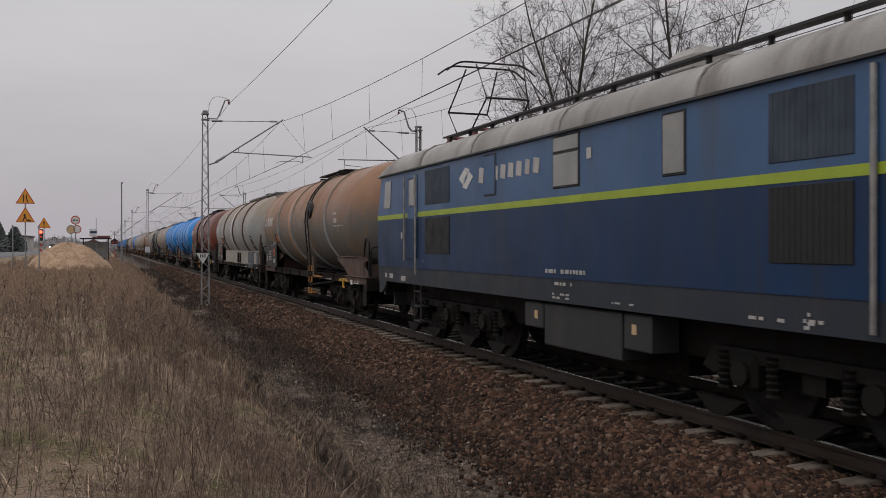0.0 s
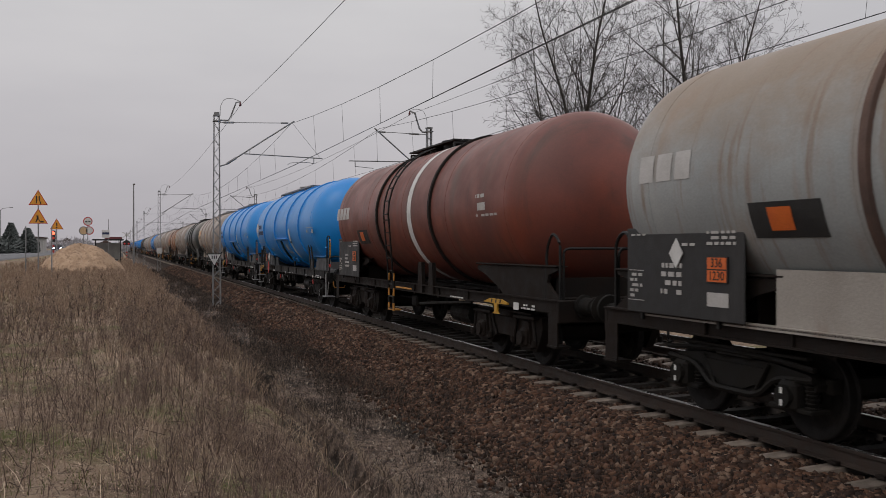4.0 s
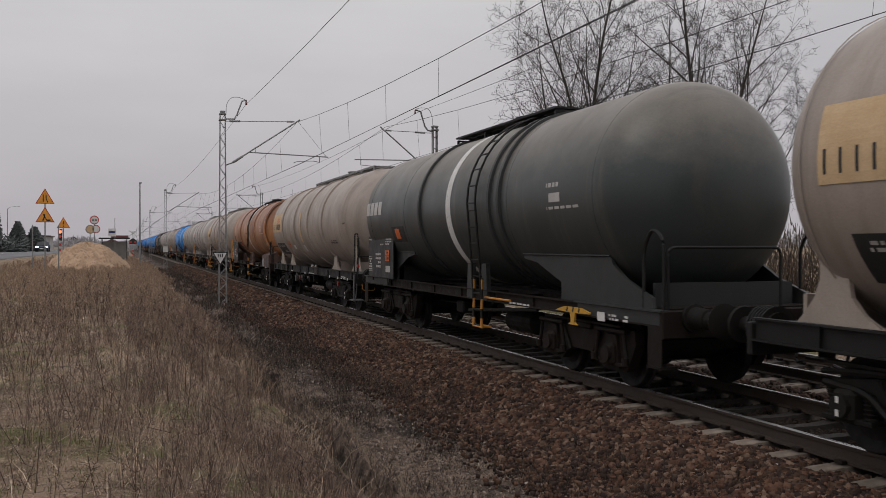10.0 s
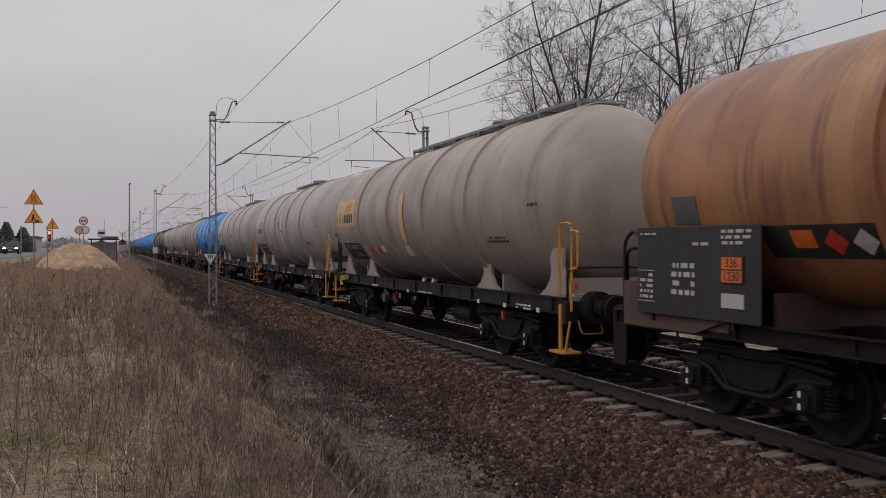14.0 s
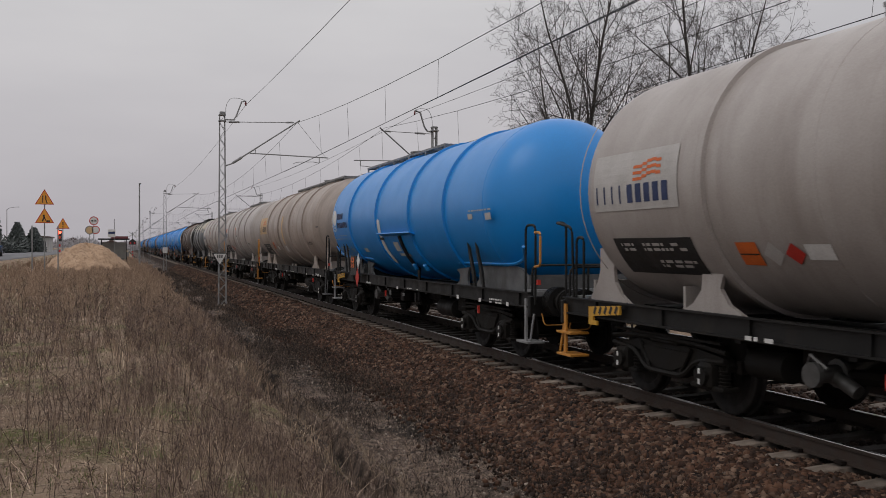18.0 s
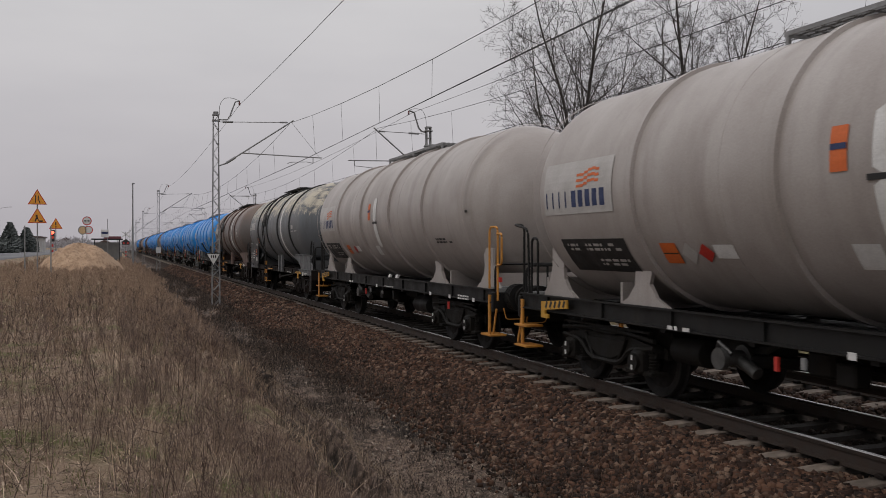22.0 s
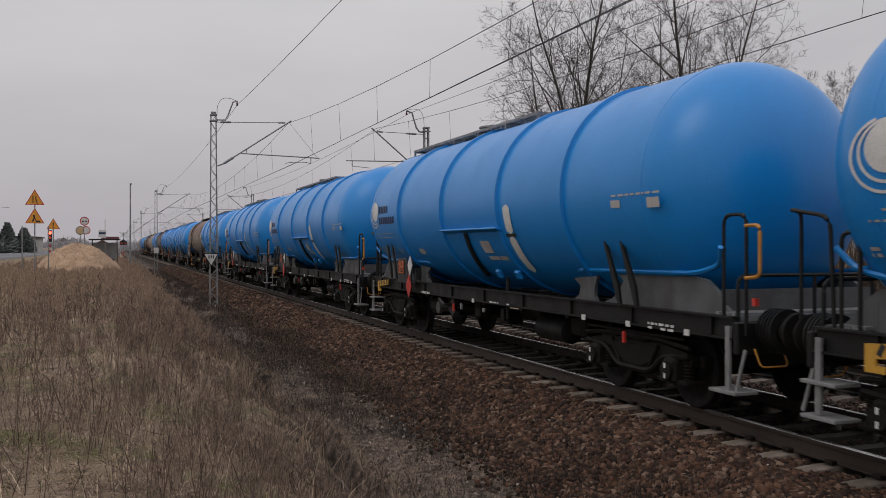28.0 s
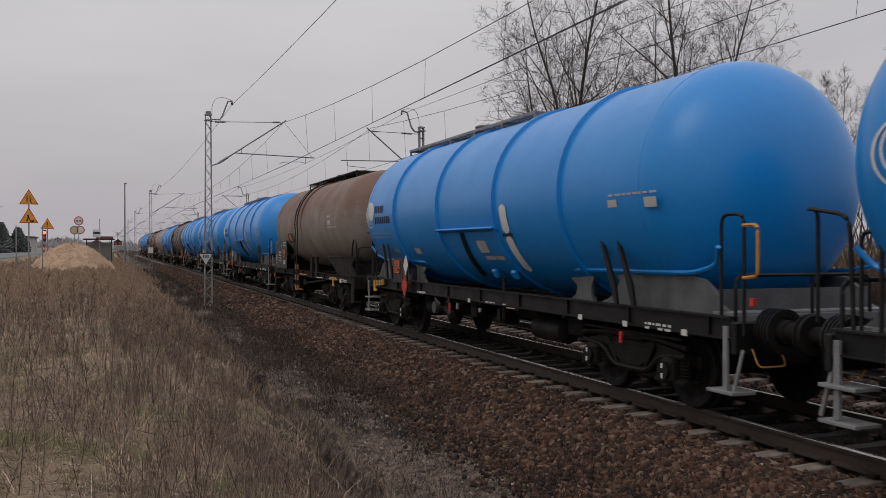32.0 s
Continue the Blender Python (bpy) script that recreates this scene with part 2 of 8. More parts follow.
CONCRETE = surf("concrete_sleeper", (0.21, 0.172, 0.138), (0.14, 0.115, 0.094), 5, 70, (0.8, 0.95), bump=0.4, dirt=(0.1, 0.07, 0.05), dirt_amount=(0.5, 0.75), vary=0.2)
RAILSIDE = surf("rusty_rail", (0.026, 0.018, 0.0135), (0.038, 0.023, 0.016), 5, 70, (0.7, 0.9), bump=0.3)
RAILTOP = surf("polished_rail_head", (0.42, 0.41, 0.4), (0.36, 0.35, 0.34), 2, 70, (0.22, 0.32), metal=0.9, bump=0.02)
BARK = surf("dark_bark", (0.06, 0.052, 0.046), (0.042, 0.036, 0.032), 5, 30, (0.85, 0.95), bump=0.4)
LOCO_LIGHT = surf("light_blue_loco_paint", (0.042, 0.108, 0.235), (0.036, 0.092, 0.2), 0.8, 60, (0.35, 0.5), bump=0.03, dirt=(0.05, 0.075, 0.12), dirt_amount=(0.5, 0.9))
LOCO_DARK = surf("dark_blue_loco_paint", (0.006, 0.033, 0.098), (0.007, 0.028, 0.08), 0.8, 60, (0.4, 0.55), bump=0.03, dirt=(0.026, 0.036, 0.055), dirt_amount=(0.45, 0.85), spec=0.3, streak=((0.03, 0.036, 0.046), 0.56, 0.8, 1.4))
LOCO_SKIRT = surf("dusty_blue_black_skirt", (0.014, 0.022, 0.036), (0.02, 0.026, 0.036), 1.0, 60, (0.5, 0.7), bump=0.05, dirt=(0.04, 0.038, 0.036), dirt_amount=(0.48, 0.8), streak=((0.045, 0.043, 0.042), 0.56, 0.8, 2.0))
LOCO_GREY = surf("dark_grey_skirt", (0.023, 0.025, 0.028), (0.03, 0.03, 0.03), 1.5, 60, (0.5, 0.7), bump=0.05, dirt=(0.055, 0.048, 0.04), dirt_amount=(0.5, 0.8))
LIME = surf("lime_stripe", (0.33, 0.42, 0.03), (0.28, 0.36, 0.03), 2, 60, (0.4, 0.55))
ROOFGREY = surf("grey_loco_roof", (0.33, 0.315, 0.295), (0.24, 0.228, 0.21), 1.0, 50, (0.5, 0.7), dirt=(0.1, 0.085, 0.07), dirt_amount=(0.5, 0.8))
DUSTGRILLE = surf("dusty_blue_louvre", (0.03, 0.046, 0.07), (0.02, 0.03, 0.05), 2, 60, (0.55, 0.75), streak=((0.06, 0.075, 0.095), 0.52, 0.72, 4.0))
SLATEPATCH = surf("slate_blue_repaint", (0.06, 0.07, 0.082), (0.048, 0.056, 0.066), 2, 50, (0.5, 0.7), dirt=(0.09, 0.075, 0.06), dirt_amount=(0.58, 0.85))
DULLWHITE = surf("dull_white_plate", (0.45, 0.43, 0.41), (0.39, 0.37, 0.35), 3, 50, (0.4, 0.6))
GRILLE = surf("dark_grille", (0.006, 0.007, 0.009), (0.01, 0.0105, 0.012), 5, 60, (0.5, 0.7))
PANE = surf("dusty_window_pane", (0.25, 0.25, 0.23), (0.2, 0.2, 0.19), 2, 50, (0.12, 0.2), spec=0.8)
MAROON = surf("maroon_insulator_paint", (0.16, 0.03, 0.03), (0.1, 0.03, 0.03), 4, 50, (0.4, 0.6))
ASPHALT = surf("road_asphalt", (0.13, 0.13, 0.135), (0.1, 0.1, 0.105), 0.4, 60, (0.7, 0.9))
SAND = surf("sand_heap", (0.43, 0.295, 0.19), (0.32, 0.21, 0.132), 2.2, 30, (0.9, 1.0), bump=0.6, dirt=(0.27, 0.175, 0.11), dirt_amount=(0.5, 0.62), dirt_scale=3.2, stretch=(1.8, 1.8, 0.35), speck=(0.18, 0.125, 0.085), speck_amount=(0.6, 0.68), speck_scale=6.0)


# ---------- mesh helpers ----------
def box(bm, cx, cy, cz, sx, sy, sz, bevel=0.0, rot=None):
    m = Matrix.Translation((cx, cy, cz))
    if rot:
        m = m @ Euler([radians(a) for a in rot]).to_matrix().to_4x4()
    r = bmesh.ops.create_cube(bm, size=1.0, matrix=m @ Matrix.Diagonal((sx, sy, sz, 1)))
    if bevel:
        edges = {e for v in r["verts"] for e in v.link_edges}
        bmesh.ops.bevel(bm, geom=list(edges), offset=bevel, segments=1, affect="EDGES")


def rod(bm, p, q, r, n=8, r2=None):
    p, q = Vector(p), Vector(q)
    d = q - p
    if d.length < 1e-6:
        return
    m = Matrix.Translation((p + q) / 2) @ d.to_track_quat("Z", "Y").to_matrix().to_4x4()
    bmesh.ops.create_cone(bm, cap_ends=True, segments=n, radius1=r, radius2=r if r2 is None else r2, depth=d.length, matrix=m)


def pipe(bm, pts, r, n=6):
    """A bent tube through pts."""
    pts = [Vector(p) for p in pts]
    rings = []
    for i, p in enumerate(pts):
        d = (pts[min(i + 1, len(pts) - 1)] - pts[max(i - 1, 0)]).normalized()
        up = Vector((0, 0, 1)) if abs(d.z) < 0.9 else Vector((0, 1, 0))
        a = d.cross(up).normalized()
        b = a.cross(d)
        rings.append([bm.verts.new(p + (a * math.cos(2 * math.pi * k / n) + b * math.sin(2 * math.pi * k / n)) * r) for k in range(n)])
    for i in range(len(rings) - 1):
        for k in range(n):
            bm.faces.new((rings[i][k], rings[i][(k + 1) % n], rings[i + 1][(k + 1) % n], rings[i + 1][k]))
    bm.faces.new(rings[0][::-1])
    bm.faces.new(rings[-1])


def bend(pts, r=0.08, n=3):
    """Rounds the corners of a polyline."""
    pts = [Vector(p) for p in pts]
    out = [pts[0]]
    for a, b, c in zip(pts, pts[1:], pts[2:]):
        u, v = (a - b), (c - b)
        k = min(r, u.length * 0.45, v.length * 0.45)
        u, v = u.normalized() * k, v.normalized() * k
        for i in range(n + 1):
            t = i / n
            out.append((b + u) * (1 - t) ** 2 + b * 2 * t * (1 - t) + (b + v) * t ** 2)
    out.append(pts[-1])
    return out


def lathe(bm, profile, axis="y", n=48, origin=(0, 0, 0), closed=True):
    """Turns (along, radius) pairs round an axis through origin."""
    o = Vector(origin)
    rings = []
    for a, r in profile:
        ring = []
        for k in range(n if r > 1e-5 else 1):
            c, s = r * math.cos(2 * math.pi * k / n), r * math.sin(2 * math.pi * k / n)
            ring.append(bm.verts.new(o + (Vector((c, a, s)) if axis == "y" else Vector((a, c, s)) if axis == "x" else Vector((c, s, a)))))
        rings.append(ring)
    for r0, r1 in zip(rings, rings[1:]):
        for k in range(n):
            if len(r0) == 1 and len(r1) == 1:
                continue
            if len(r0) == 1:
                bm.faces.new((r0[0], r1[(k + 1) % n], r1[k]))
            elif len(r1) == 1:
                bm.faces.new((r0[k], r0[(k + 1) % n], r1[0]))
            else:
                bm.faces.new((r0[k], r0[(k + 1) % n], r1[(k + 1) % n], r1[k]))
    bmesh.ops.recalc_face_normals(bm, faces=bm.faces[:])


def prism(bm, outline, axis, lo, hi):
    """Extrudes a 2D outline along an axis from lo to hi. For x the outline is (y, z); y: (x, z); z: (x, y)."""
    def at(u, v, w):
        return (w, u, v) if axis == "x" else (u, w, v) if axis == "y" else (u, v, w)
    a = [bm.verts.new(at(u, v, lo)) for u, v in outline]
    b = [bm.verts.new(at(u, v, hi)) for u, v in outline]
    n = len(outline)
    bm.faces.new(a[::-1])
    bm.faces.new(b)
    for k in range(n):
        bm.faces.new((a[k], a[(k + 1) % n], b[(k + 1) % n], b[k]))
    bmesh.ops.recalc_face_normals(bm, faces=bm.faces[:])


def mesh_of(name, bm, material, smooth=False):
    me = bpy.data.meshes.new(name)
    bm.to_mesh(me)
    bm.free()
    me.materials.append(material)
    if smooth:
        me.polygons.foreach_set("use_smooth", [True] * len(me.polygons))
        me.set_sharp_from_angle(angle=radians(35))
    return me


SMALL = ("shell_stencil", "dark_stencil", "frame_lettering", "panel_lettering", "data_lettering", "side_lettering", "plate_figures", "name_lettering", "box_label", "symbol", "figure_bar")


def part(name, bm, material, parent=None, label="", smooth=False):
    """One mesh object under a thing or part; stencilled lettering too small to pick apart is stuff."""
    ob = new(name, mesh_of(name, bm, material, smooth))
    ob.parent = parent
    return tagged(ob, label, kind="stuff" if name in SMALL else "")


def piece(name, build, material, parent=None, label="", smooth=False):
    bm = bmesh.new()
    build(bm)
    return part(name, bm, material, parent, label, smooth)


def thing(name, label, category, group="", at=(0, 0, 0), turn=0):
    ob = new(name)
    ob.matrix_basis = pose(*at, 0, 0, turn)
    return tagged(ob, label, category, group)


def raw_mesh(name, verts, faces, material, smooth=False):
    """A mesh from arrays; all faces have the same number of corners."""
    verts, faces = np.asarray(verts, np.float32), np.asarray(faces, np.int32)
    me = bpy.data.meshes.new(name)
    n, k = faces.shape
    me.vertices.add(len(verts))
    me.vertices.foreach_set("co", verts.ravel())
    me.loops.add(n * k)
    me.loops.foreach_set("vertex_index", faces.ravel())
    me.polygons.add(n)
    me.polygons.foreach_set("loop_start", np.arange(0, n * k, k, dtype=np.int32))
    me.update(calc_edges=True)
    me.materials.append(material)
    if smooth:
        me.polygons.foreach_set("use_smooth", [True] * len(me.polygons))
    return me


# ---------- the lie of the land; rail head is z = 0, the line runs along y ----------
TRACK, TRACK2 = 7.35, 10.68
G_X = np.array([-400, -60, -21, -20, -7.6, -6.9, -5.8, -3, 0, 1.6, 2.1, 2.45, 2.58, 2.7, 2.8, 3.2, 4.5, 4.95, 5.75, 5.98, 6.08, 6.22, 12.3, 13.5, 16, 60, 400])
G_Z = np.array([1.3, 1.1, 1.05, 0.97, 0.97, 0.9, 0.3, 0.16, 0.17, -0.16, -0.44, -0.78, -1.06, -1.1, -0.68, -0.74, -0.74, -0.66, -0.28, -0.235, -0.245, -0.275, -0.28, -0.8, -0.5, -0.3, 0.5])


def wave(x, y):
    return (np.sin(x * 1.7 + 0.6 * np.sin(y * 0.9)) * np.sin(y * 1.3 + 0.8 * np.sin(x * 1.1)) * 0.6 + np.sin(x * 4.1 + y * 2.3) * np.sin(y * 3.7 - x * 1.9) * 0.4)


def ground_z(x, y):
    x, y = np.asarray(x, float), np.asarray(y, float)
    shift = np.where((x > 1.0) & (x < 4.6), 0.08 * np.sin(y * 0.9) + 0.06 * np.sin(y * 2.3 + 1.0) + 0.03 * np.sin(y * 7.1), 0.0)
    z = np.interp(x + shift, G_X, G_Z)
    rough = np.where(x < 4.95, 0.045, np.where(x < 12.5, 0.008, 0.06)) * np.where((x < -6.9) & (x > -20.5), 0.1, 1.0)
    return z + wave(x, y) * rough


# ---------- ground ----------
def ground_material():
    m = bpy.data.materials.new("trackside_ground")
    m.use_nodes = True
    nt = m.node_tree
    b = nt.nodes["Principled BSDF"]
    pos = nt.nodes.new("ShaderNodeNewGeometry").outputs["Position"]
    sep = nt.nodes.new("ShaderNodeSeparateXYZ")
    nt.links.new(pos, sep.inputs[0])

    def wobble(amount, scale):
        n = _noise(nt, pos, scale, 5.0, None, 0.2, 0.8)
        a = nt.nodes.new("ShaderNodeMath")
        a.operation = "MULTIPLY_ADD"
        nt.links.new(n, a.inputs[0])
        a.inputs[1].default_value = amount
        nt.links.new(sep.outputs[0], a.inputs[2])
        return a.outputs[0]

    def zone(x, lo, hi):
        r = nt.nodes.new("ShaderNodeMapRange")
        r.inputs[1].default_value, r.inputs[2].default_value = lo, hi
        nt.links.new(x, r.inputs[0])
        return r.outputs[0]

    straw = _mix(nt, (0.345, 0.252, 0.178), (0.19, 0.134, 0.096), _noise(nt, pos, 1.1, 8.0, None, 0.35, 0.65))
    straw = _mix(nt, straw, (0.15, 0.147, 0.06), _noise(nt, pos, 0.75, 7.0, None, 0.5, 0.62))
    straw = _mix(nt, straw, (0.47, 0.365, 0.265), _noise(nt, pos, 9.0, 8.0, None, 0.52, 0.68, rough=0.75))
    straw = _mix(nt, straw, (0.07, 0.05, 0.036), _noise(nt, pos, 13.0, 8.0, (1, 1.3, 1), 0.54, 0.66, rough=0.75))
    straw = _mix(nt, straw, (0.085, 0.06, 0.044), _noise(nt, pos, 3.2, 9.0, (1, 1.4, 1), 0.52, 0.64, rough=0.75))
    bare = _mix(nt, (0.25, 0.182, 0.142), (0.135, 0.096, 0.074), _noise(nt, pos, 1.6, 8.0, None, 0.35, 0.65))
    bare = _mix(nt, bare, (0.42, 0.325, 0.258), _noise(nt, pos, 11.0, 8.0, None, 0.52, 0.62, rough=0.8))
    bare = _mix(nt, bare, (0.04, 0.03, 0.025), _noise(nt, pos, 5.0, 9.0, (0.6, 1.2, 1), 0.48, 0.6, rough=0.8))
    far_burn = nt.nodes.new("ShaderNodeMath")
    far_burn.operation = "MULTIPLY_ADD"
    nt.links.new(_noise(nt, pos, 0.45, 7.0, None, 0.2, 0.8), far_burn.inputs[0])
    far_burn.inputs[1].default_value = 9.0
    nt.links.new(sep.outputs[1], far_burn.inputs[2])
    scorch = nt.nodes.new("ShaderNodeMath")
    scorch.operation = "MULTIPLY"
    nt.links.new(zone(far_burn.outputs[0], 15.0, 26.0), scorch.inputs[0])
    nt.links.new(_noise(nt, pos, 3.4, 9.0, (1.2, 0.8, 1), 0.44, 0.56, rough=0.8), scorch.inputs[1])
    rim = zone(wobble(1.1, 0.9), 4.6, 5.5)
    char_more = nt.nodes.new("ShaderNodeMath")
    char_more.operation = "MULTIPLY_ADD"
    nt.links.new(rim, char_more.inputs[0])
    char_more.inputs[1].default_value = 0.3
    nt.links.new(scorch.outputs[0], char_more.inputs[2])
    char_more = char_more.outputs[0]
    burnt = nt.nodes.new("ShaderNodeMath")
    burnt.operation, burnt.use_clamp = "ADD", True
    nt.links.new(char_more, burnt.inputs[0])
    nt.links.new(_noise(nt, pos, 0.5, 9.0, (1.6, 0.7, 1), 0.52, 0.62, rough=0.75), burnt.inputs[1])
    bare = _mix(nt, bare, (0.036, 0.029, 0.025), burnt.outputs[0])
    # bare soil of the cut; the bank's shade is put into its dark tone
    shaded_earth = _mix(nt, (0.05, 0.038, 0.03), (0.022, 0.017, 0.014), _noise(nt, pos, 6.0, 6.0))
    vor = nt.nodes.new("ShaderNodeTexVoronoi")
    vor.inputs["Scale"].default_value = 26.0
    nt.links.new(pos, vor.inputs["Vector"])
    hue = nt.nodes.new("ShaderNodeSeparateColor")
    nt.links.new(vor.outputs["Color"], hue.inputs[0])
    # near-black, so the shade between the loose stones is in the bed's colour
    stone = _mix(nt, (0.008, 0.005, 0.004), (0.05, 0.028, 0.018), hue.outputs[0])
    stone = _mix(nt, stone, (0.022, 0.017, 0.014), _noise(nt, pos, 1.3, 6.0, None, 0.5, 0.75))
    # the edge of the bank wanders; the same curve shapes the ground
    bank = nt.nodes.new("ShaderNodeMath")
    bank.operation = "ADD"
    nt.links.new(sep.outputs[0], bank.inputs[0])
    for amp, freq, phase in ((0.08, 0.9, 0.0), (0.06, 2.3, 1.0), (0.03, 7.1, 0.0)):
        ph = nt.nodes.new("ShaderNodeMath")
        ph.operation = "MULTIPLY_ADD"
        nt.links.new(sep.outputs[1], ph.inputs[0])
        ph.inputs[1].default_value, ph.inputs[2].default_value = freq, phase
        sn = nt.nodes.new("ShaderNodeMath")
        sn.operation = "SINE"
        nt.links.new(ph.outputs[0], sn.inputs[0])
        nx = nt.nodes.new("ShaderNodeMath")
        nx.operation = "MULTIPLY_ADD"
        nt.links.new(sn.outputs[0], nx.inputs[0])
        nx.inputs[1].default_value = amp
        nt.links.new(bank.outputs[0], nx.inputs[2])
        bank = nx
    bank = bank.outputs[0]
    col = _mix(nt, straw, shaded_earth, zone(bank, 2.36, 2.5))
    col = _mix(nt, col, bare, zone(bank, 2.77, 2.81))
    col = _mix(nt, col, stone, zone(wobble(0.5, 1.5), 5.15, 5.4))
    # oil between the rails; the shade under the train is in this tone too
    oil_and_shade = nt.nodes.new("ShaderNodeMath")
    oil_and_shade.operation = "MULTIPLY"
    nt.links.new(zone(wobble(0.2, 3.0), 6.4, 6.7), oil_and_shade.inputs[0])
    nt.links.new(zone(wobble(0.2, 3.0), 8.5, 8.2), oil_and_shade.inputs[1])
    col = _mix(nt, col, (0.008, 0.006, 0.005), oil_and_shade.outputs[0])
    col = _mix(nt, col, straw, zone(wobble(0.8, 1.5), 13.0, 13.6))
    nt.links.new(col, b.inputs["Base Color"])
    b.inputs["Roughness"].default_value = 0.95
    b.inputs["Specular IOR Level"].default_value = 0.2
    h = _noise(nt, pos, 22.0, 8.0, None, 0.2, 0.8, rough=0.7)
    bn = nt.nodes.new("ShaderNodeBump")
    bn.inputs["Strength"].default_value, bn.inputs["Distance"].default_value = 0.9, 0.05
    nt.links.new(h, bn.inputs["Height"])
    nt.links.new(bn.outputs[0], b.inputs["Normal"])
    return m


def build_ground():
    xs = np.unique(np.concatenate([np.linspace(-2500, -100, 16), np.linspace(-100, -22, 30), np.linspace(-22, -4, 50), np.linspace(-4, 2.1, 50), np.linspace(2.1, 3.0, 70), np.linspace(3.0, 6.4, 60), np.linspace(6.4, 16, 60), np.linspace(16, 100, 30), np.linspace(100, 2500, 16)]))
    ys = np.unique(np.concatenate([np.linspace(-400, -10, 20), np.linspace(-10, 3, 30), np.linspace(3, 25, 240), np.linspace(25, 80, 160), np.linspace(80, 250, 80), np.linspace(250, 4500, 40)]))
    gx, gy = np.meshgrid(xs, ys)
    gz = ground_z(gx, gy)
    n, k = len(ys), len(xs)
    idx = np.arange(n * k).reshape(n, k)
    faces = np.stack([idx[:-1, :-1], idx[:-1, 1:], idx[1:, 1:], idx[1:, :-1]], -1).reshape(-1, 4)
    verts = np.stack([gx, gy, gz], -1).reshape(-1, 3)
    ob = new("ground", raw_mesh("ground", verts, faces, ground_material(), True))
    return tagged(ob, "trackside ground of dry grass, charred soil and brown ballast", "ground", kind="structure")


ground = build_ground()

# ---------- rails and sleepers of both tracks ----------
RAIL_PROFILE = ((-0.075, -0.172), (0.075, -0.172), (0.075, -0.158), (0.012, -0.14), (0.009, -0.045), (0.034, -0.036), (0.036, -0.006),
                (-0.036, -0.006), (-0.034, -0.036), (-0.009, -0.045), (-0.012, -0.14), (-0.075, -0.158))
for centre in (TRACK, TRACK2):
    for side in (-0.753, 0.753):
        x = centre + side
        rail = piece("rail", lambda bm: prism(bm, [(x + u, v) for u, v in RAIL_PROFILE], "y", -60, 700), RAILSIDE)
        tagged(rail, "rusty steel rail with a polished running surface", "rail", "rails of the line", "structure")
        head = piece("running_surface", lambda bm: prism(bm, [(x - 0.03, -0.0055), (x + 0.03, -0.0055), (x + 0.026, 0.0), (x - 0.026, 0.0)], "y", -60, 700), RAILTOP, rail)


def sleeper_bm(bm):
    """Prestressed concrete sleeper, lower in the middle, with sloping shoulders."""
    secs = ((-1.3, 0.105, 0.15, -0.225), (-1.15, 0.11, 0.15, -0.2), (-0.72, 0.1, 0.14, -0.178), (-0.4, 0.085, 0.12, -0.205), (0.4, 0.085, 0.12, -0.205), (0.72, 0.1, 0.14, -0.178), (1.15, 0.11, 0.15, -0.2), (1.3, 0.105, 0.15, -0.225))
    rings = [[bm.verts.new((x, -w2, -0.34)), bm.verts.new((x, -w1, z)), bm.verts.new((x, w1, z)), bm.verts.new((x, w2, -0.34))] for x, w1, w2, z in secs]
    for a, b in zip(rings, rings[1:]):
        for k in range(4):
            bm.faces.new((a[k], a[(k + 1) % 4], b[(k + 1) % 4], b[k]))
    bm.faces.new(rings[0])
    bm.faces.new(rings[-1][::-1])
    bmesh.ops.recalc_face_normals(bm, faces=bm.faces[:])


SLEEPER_PITCH = 0.594


def sleeper_material():
    """Weathered concrete; oil, brake dust and painted train shade between the rails."""
    m = surf("oil_shade_sleeper", (0.225, 0.182, 0.146), (0.14, 0.112, 0.09), 7, 70, (0.8, 0.95), bump=0.4, dirt=(0.085, 0.058, 0.042), dirt_amount=(0.5, 0.72), dirt_scale=3.0, vary=0.28)
    nt = m.node_tree
    b = nt.nodes["Principled BSDF"]
    col = b.inputs["Base Color"].links[0].from_socket
    tc = nt.nodes.new("ShaderNodeTexCoord").outputs["Object"]
    sep = nt.nodes.new("ShaderNodeSeparateXYZ")
    nt.links.new(tc, sep.inputs[0])
    ab = nt.nodes.new("ShaderNodeMath")
    ab.operation = "ABSOLUTE"
    nt.links.new(sep.outputs[0], ab.inputs[0])
    ad = nt.nodes.new("ShaderNodeMath")
    ad.operation = "MULTIPLY_ADD"
    nt.links.new(_noise(nt, tc, 6.0, 6.0), ad.inputs[0])
    ad.inputs[1].default_value = 0.16
    nt.links.new(ab.outputs[0], ad.inputs[2])
    mr = nt.nodes.new("ShaderNodeMapRange")
    mr.inputs[1].default_value, mr.inputs[2].default_value = 0.82, 1.06
    nt.links.new(ad.outputs[0], mr.inputs[0])
    nt.links.new(_mix(nt, (0.028, 0.022, 0.018), col, mr.outputs[0]), b.inputs["Base Color"])
    return m

_bm = bmesh.new()
sleeper_bm(_bm)
sleeper_mesh = mesh_of("sleeper", _bm, sleeper_material())


def fastening_bm(bm):
    for s in (-0.753, 0.753):
        for o in (-0.1, 0.1):
            box(bm, s + o, 0, -0.155, 0.07, 0.11, 0.035, 0.006)


_bm = bmesh.new()
fastening_bm(_bm)
clip_mesh = mesh_of("rail_clip", _bm, RUSTFRAME)


# ---------- tank wagons ----------
TANK_Z = 2.67
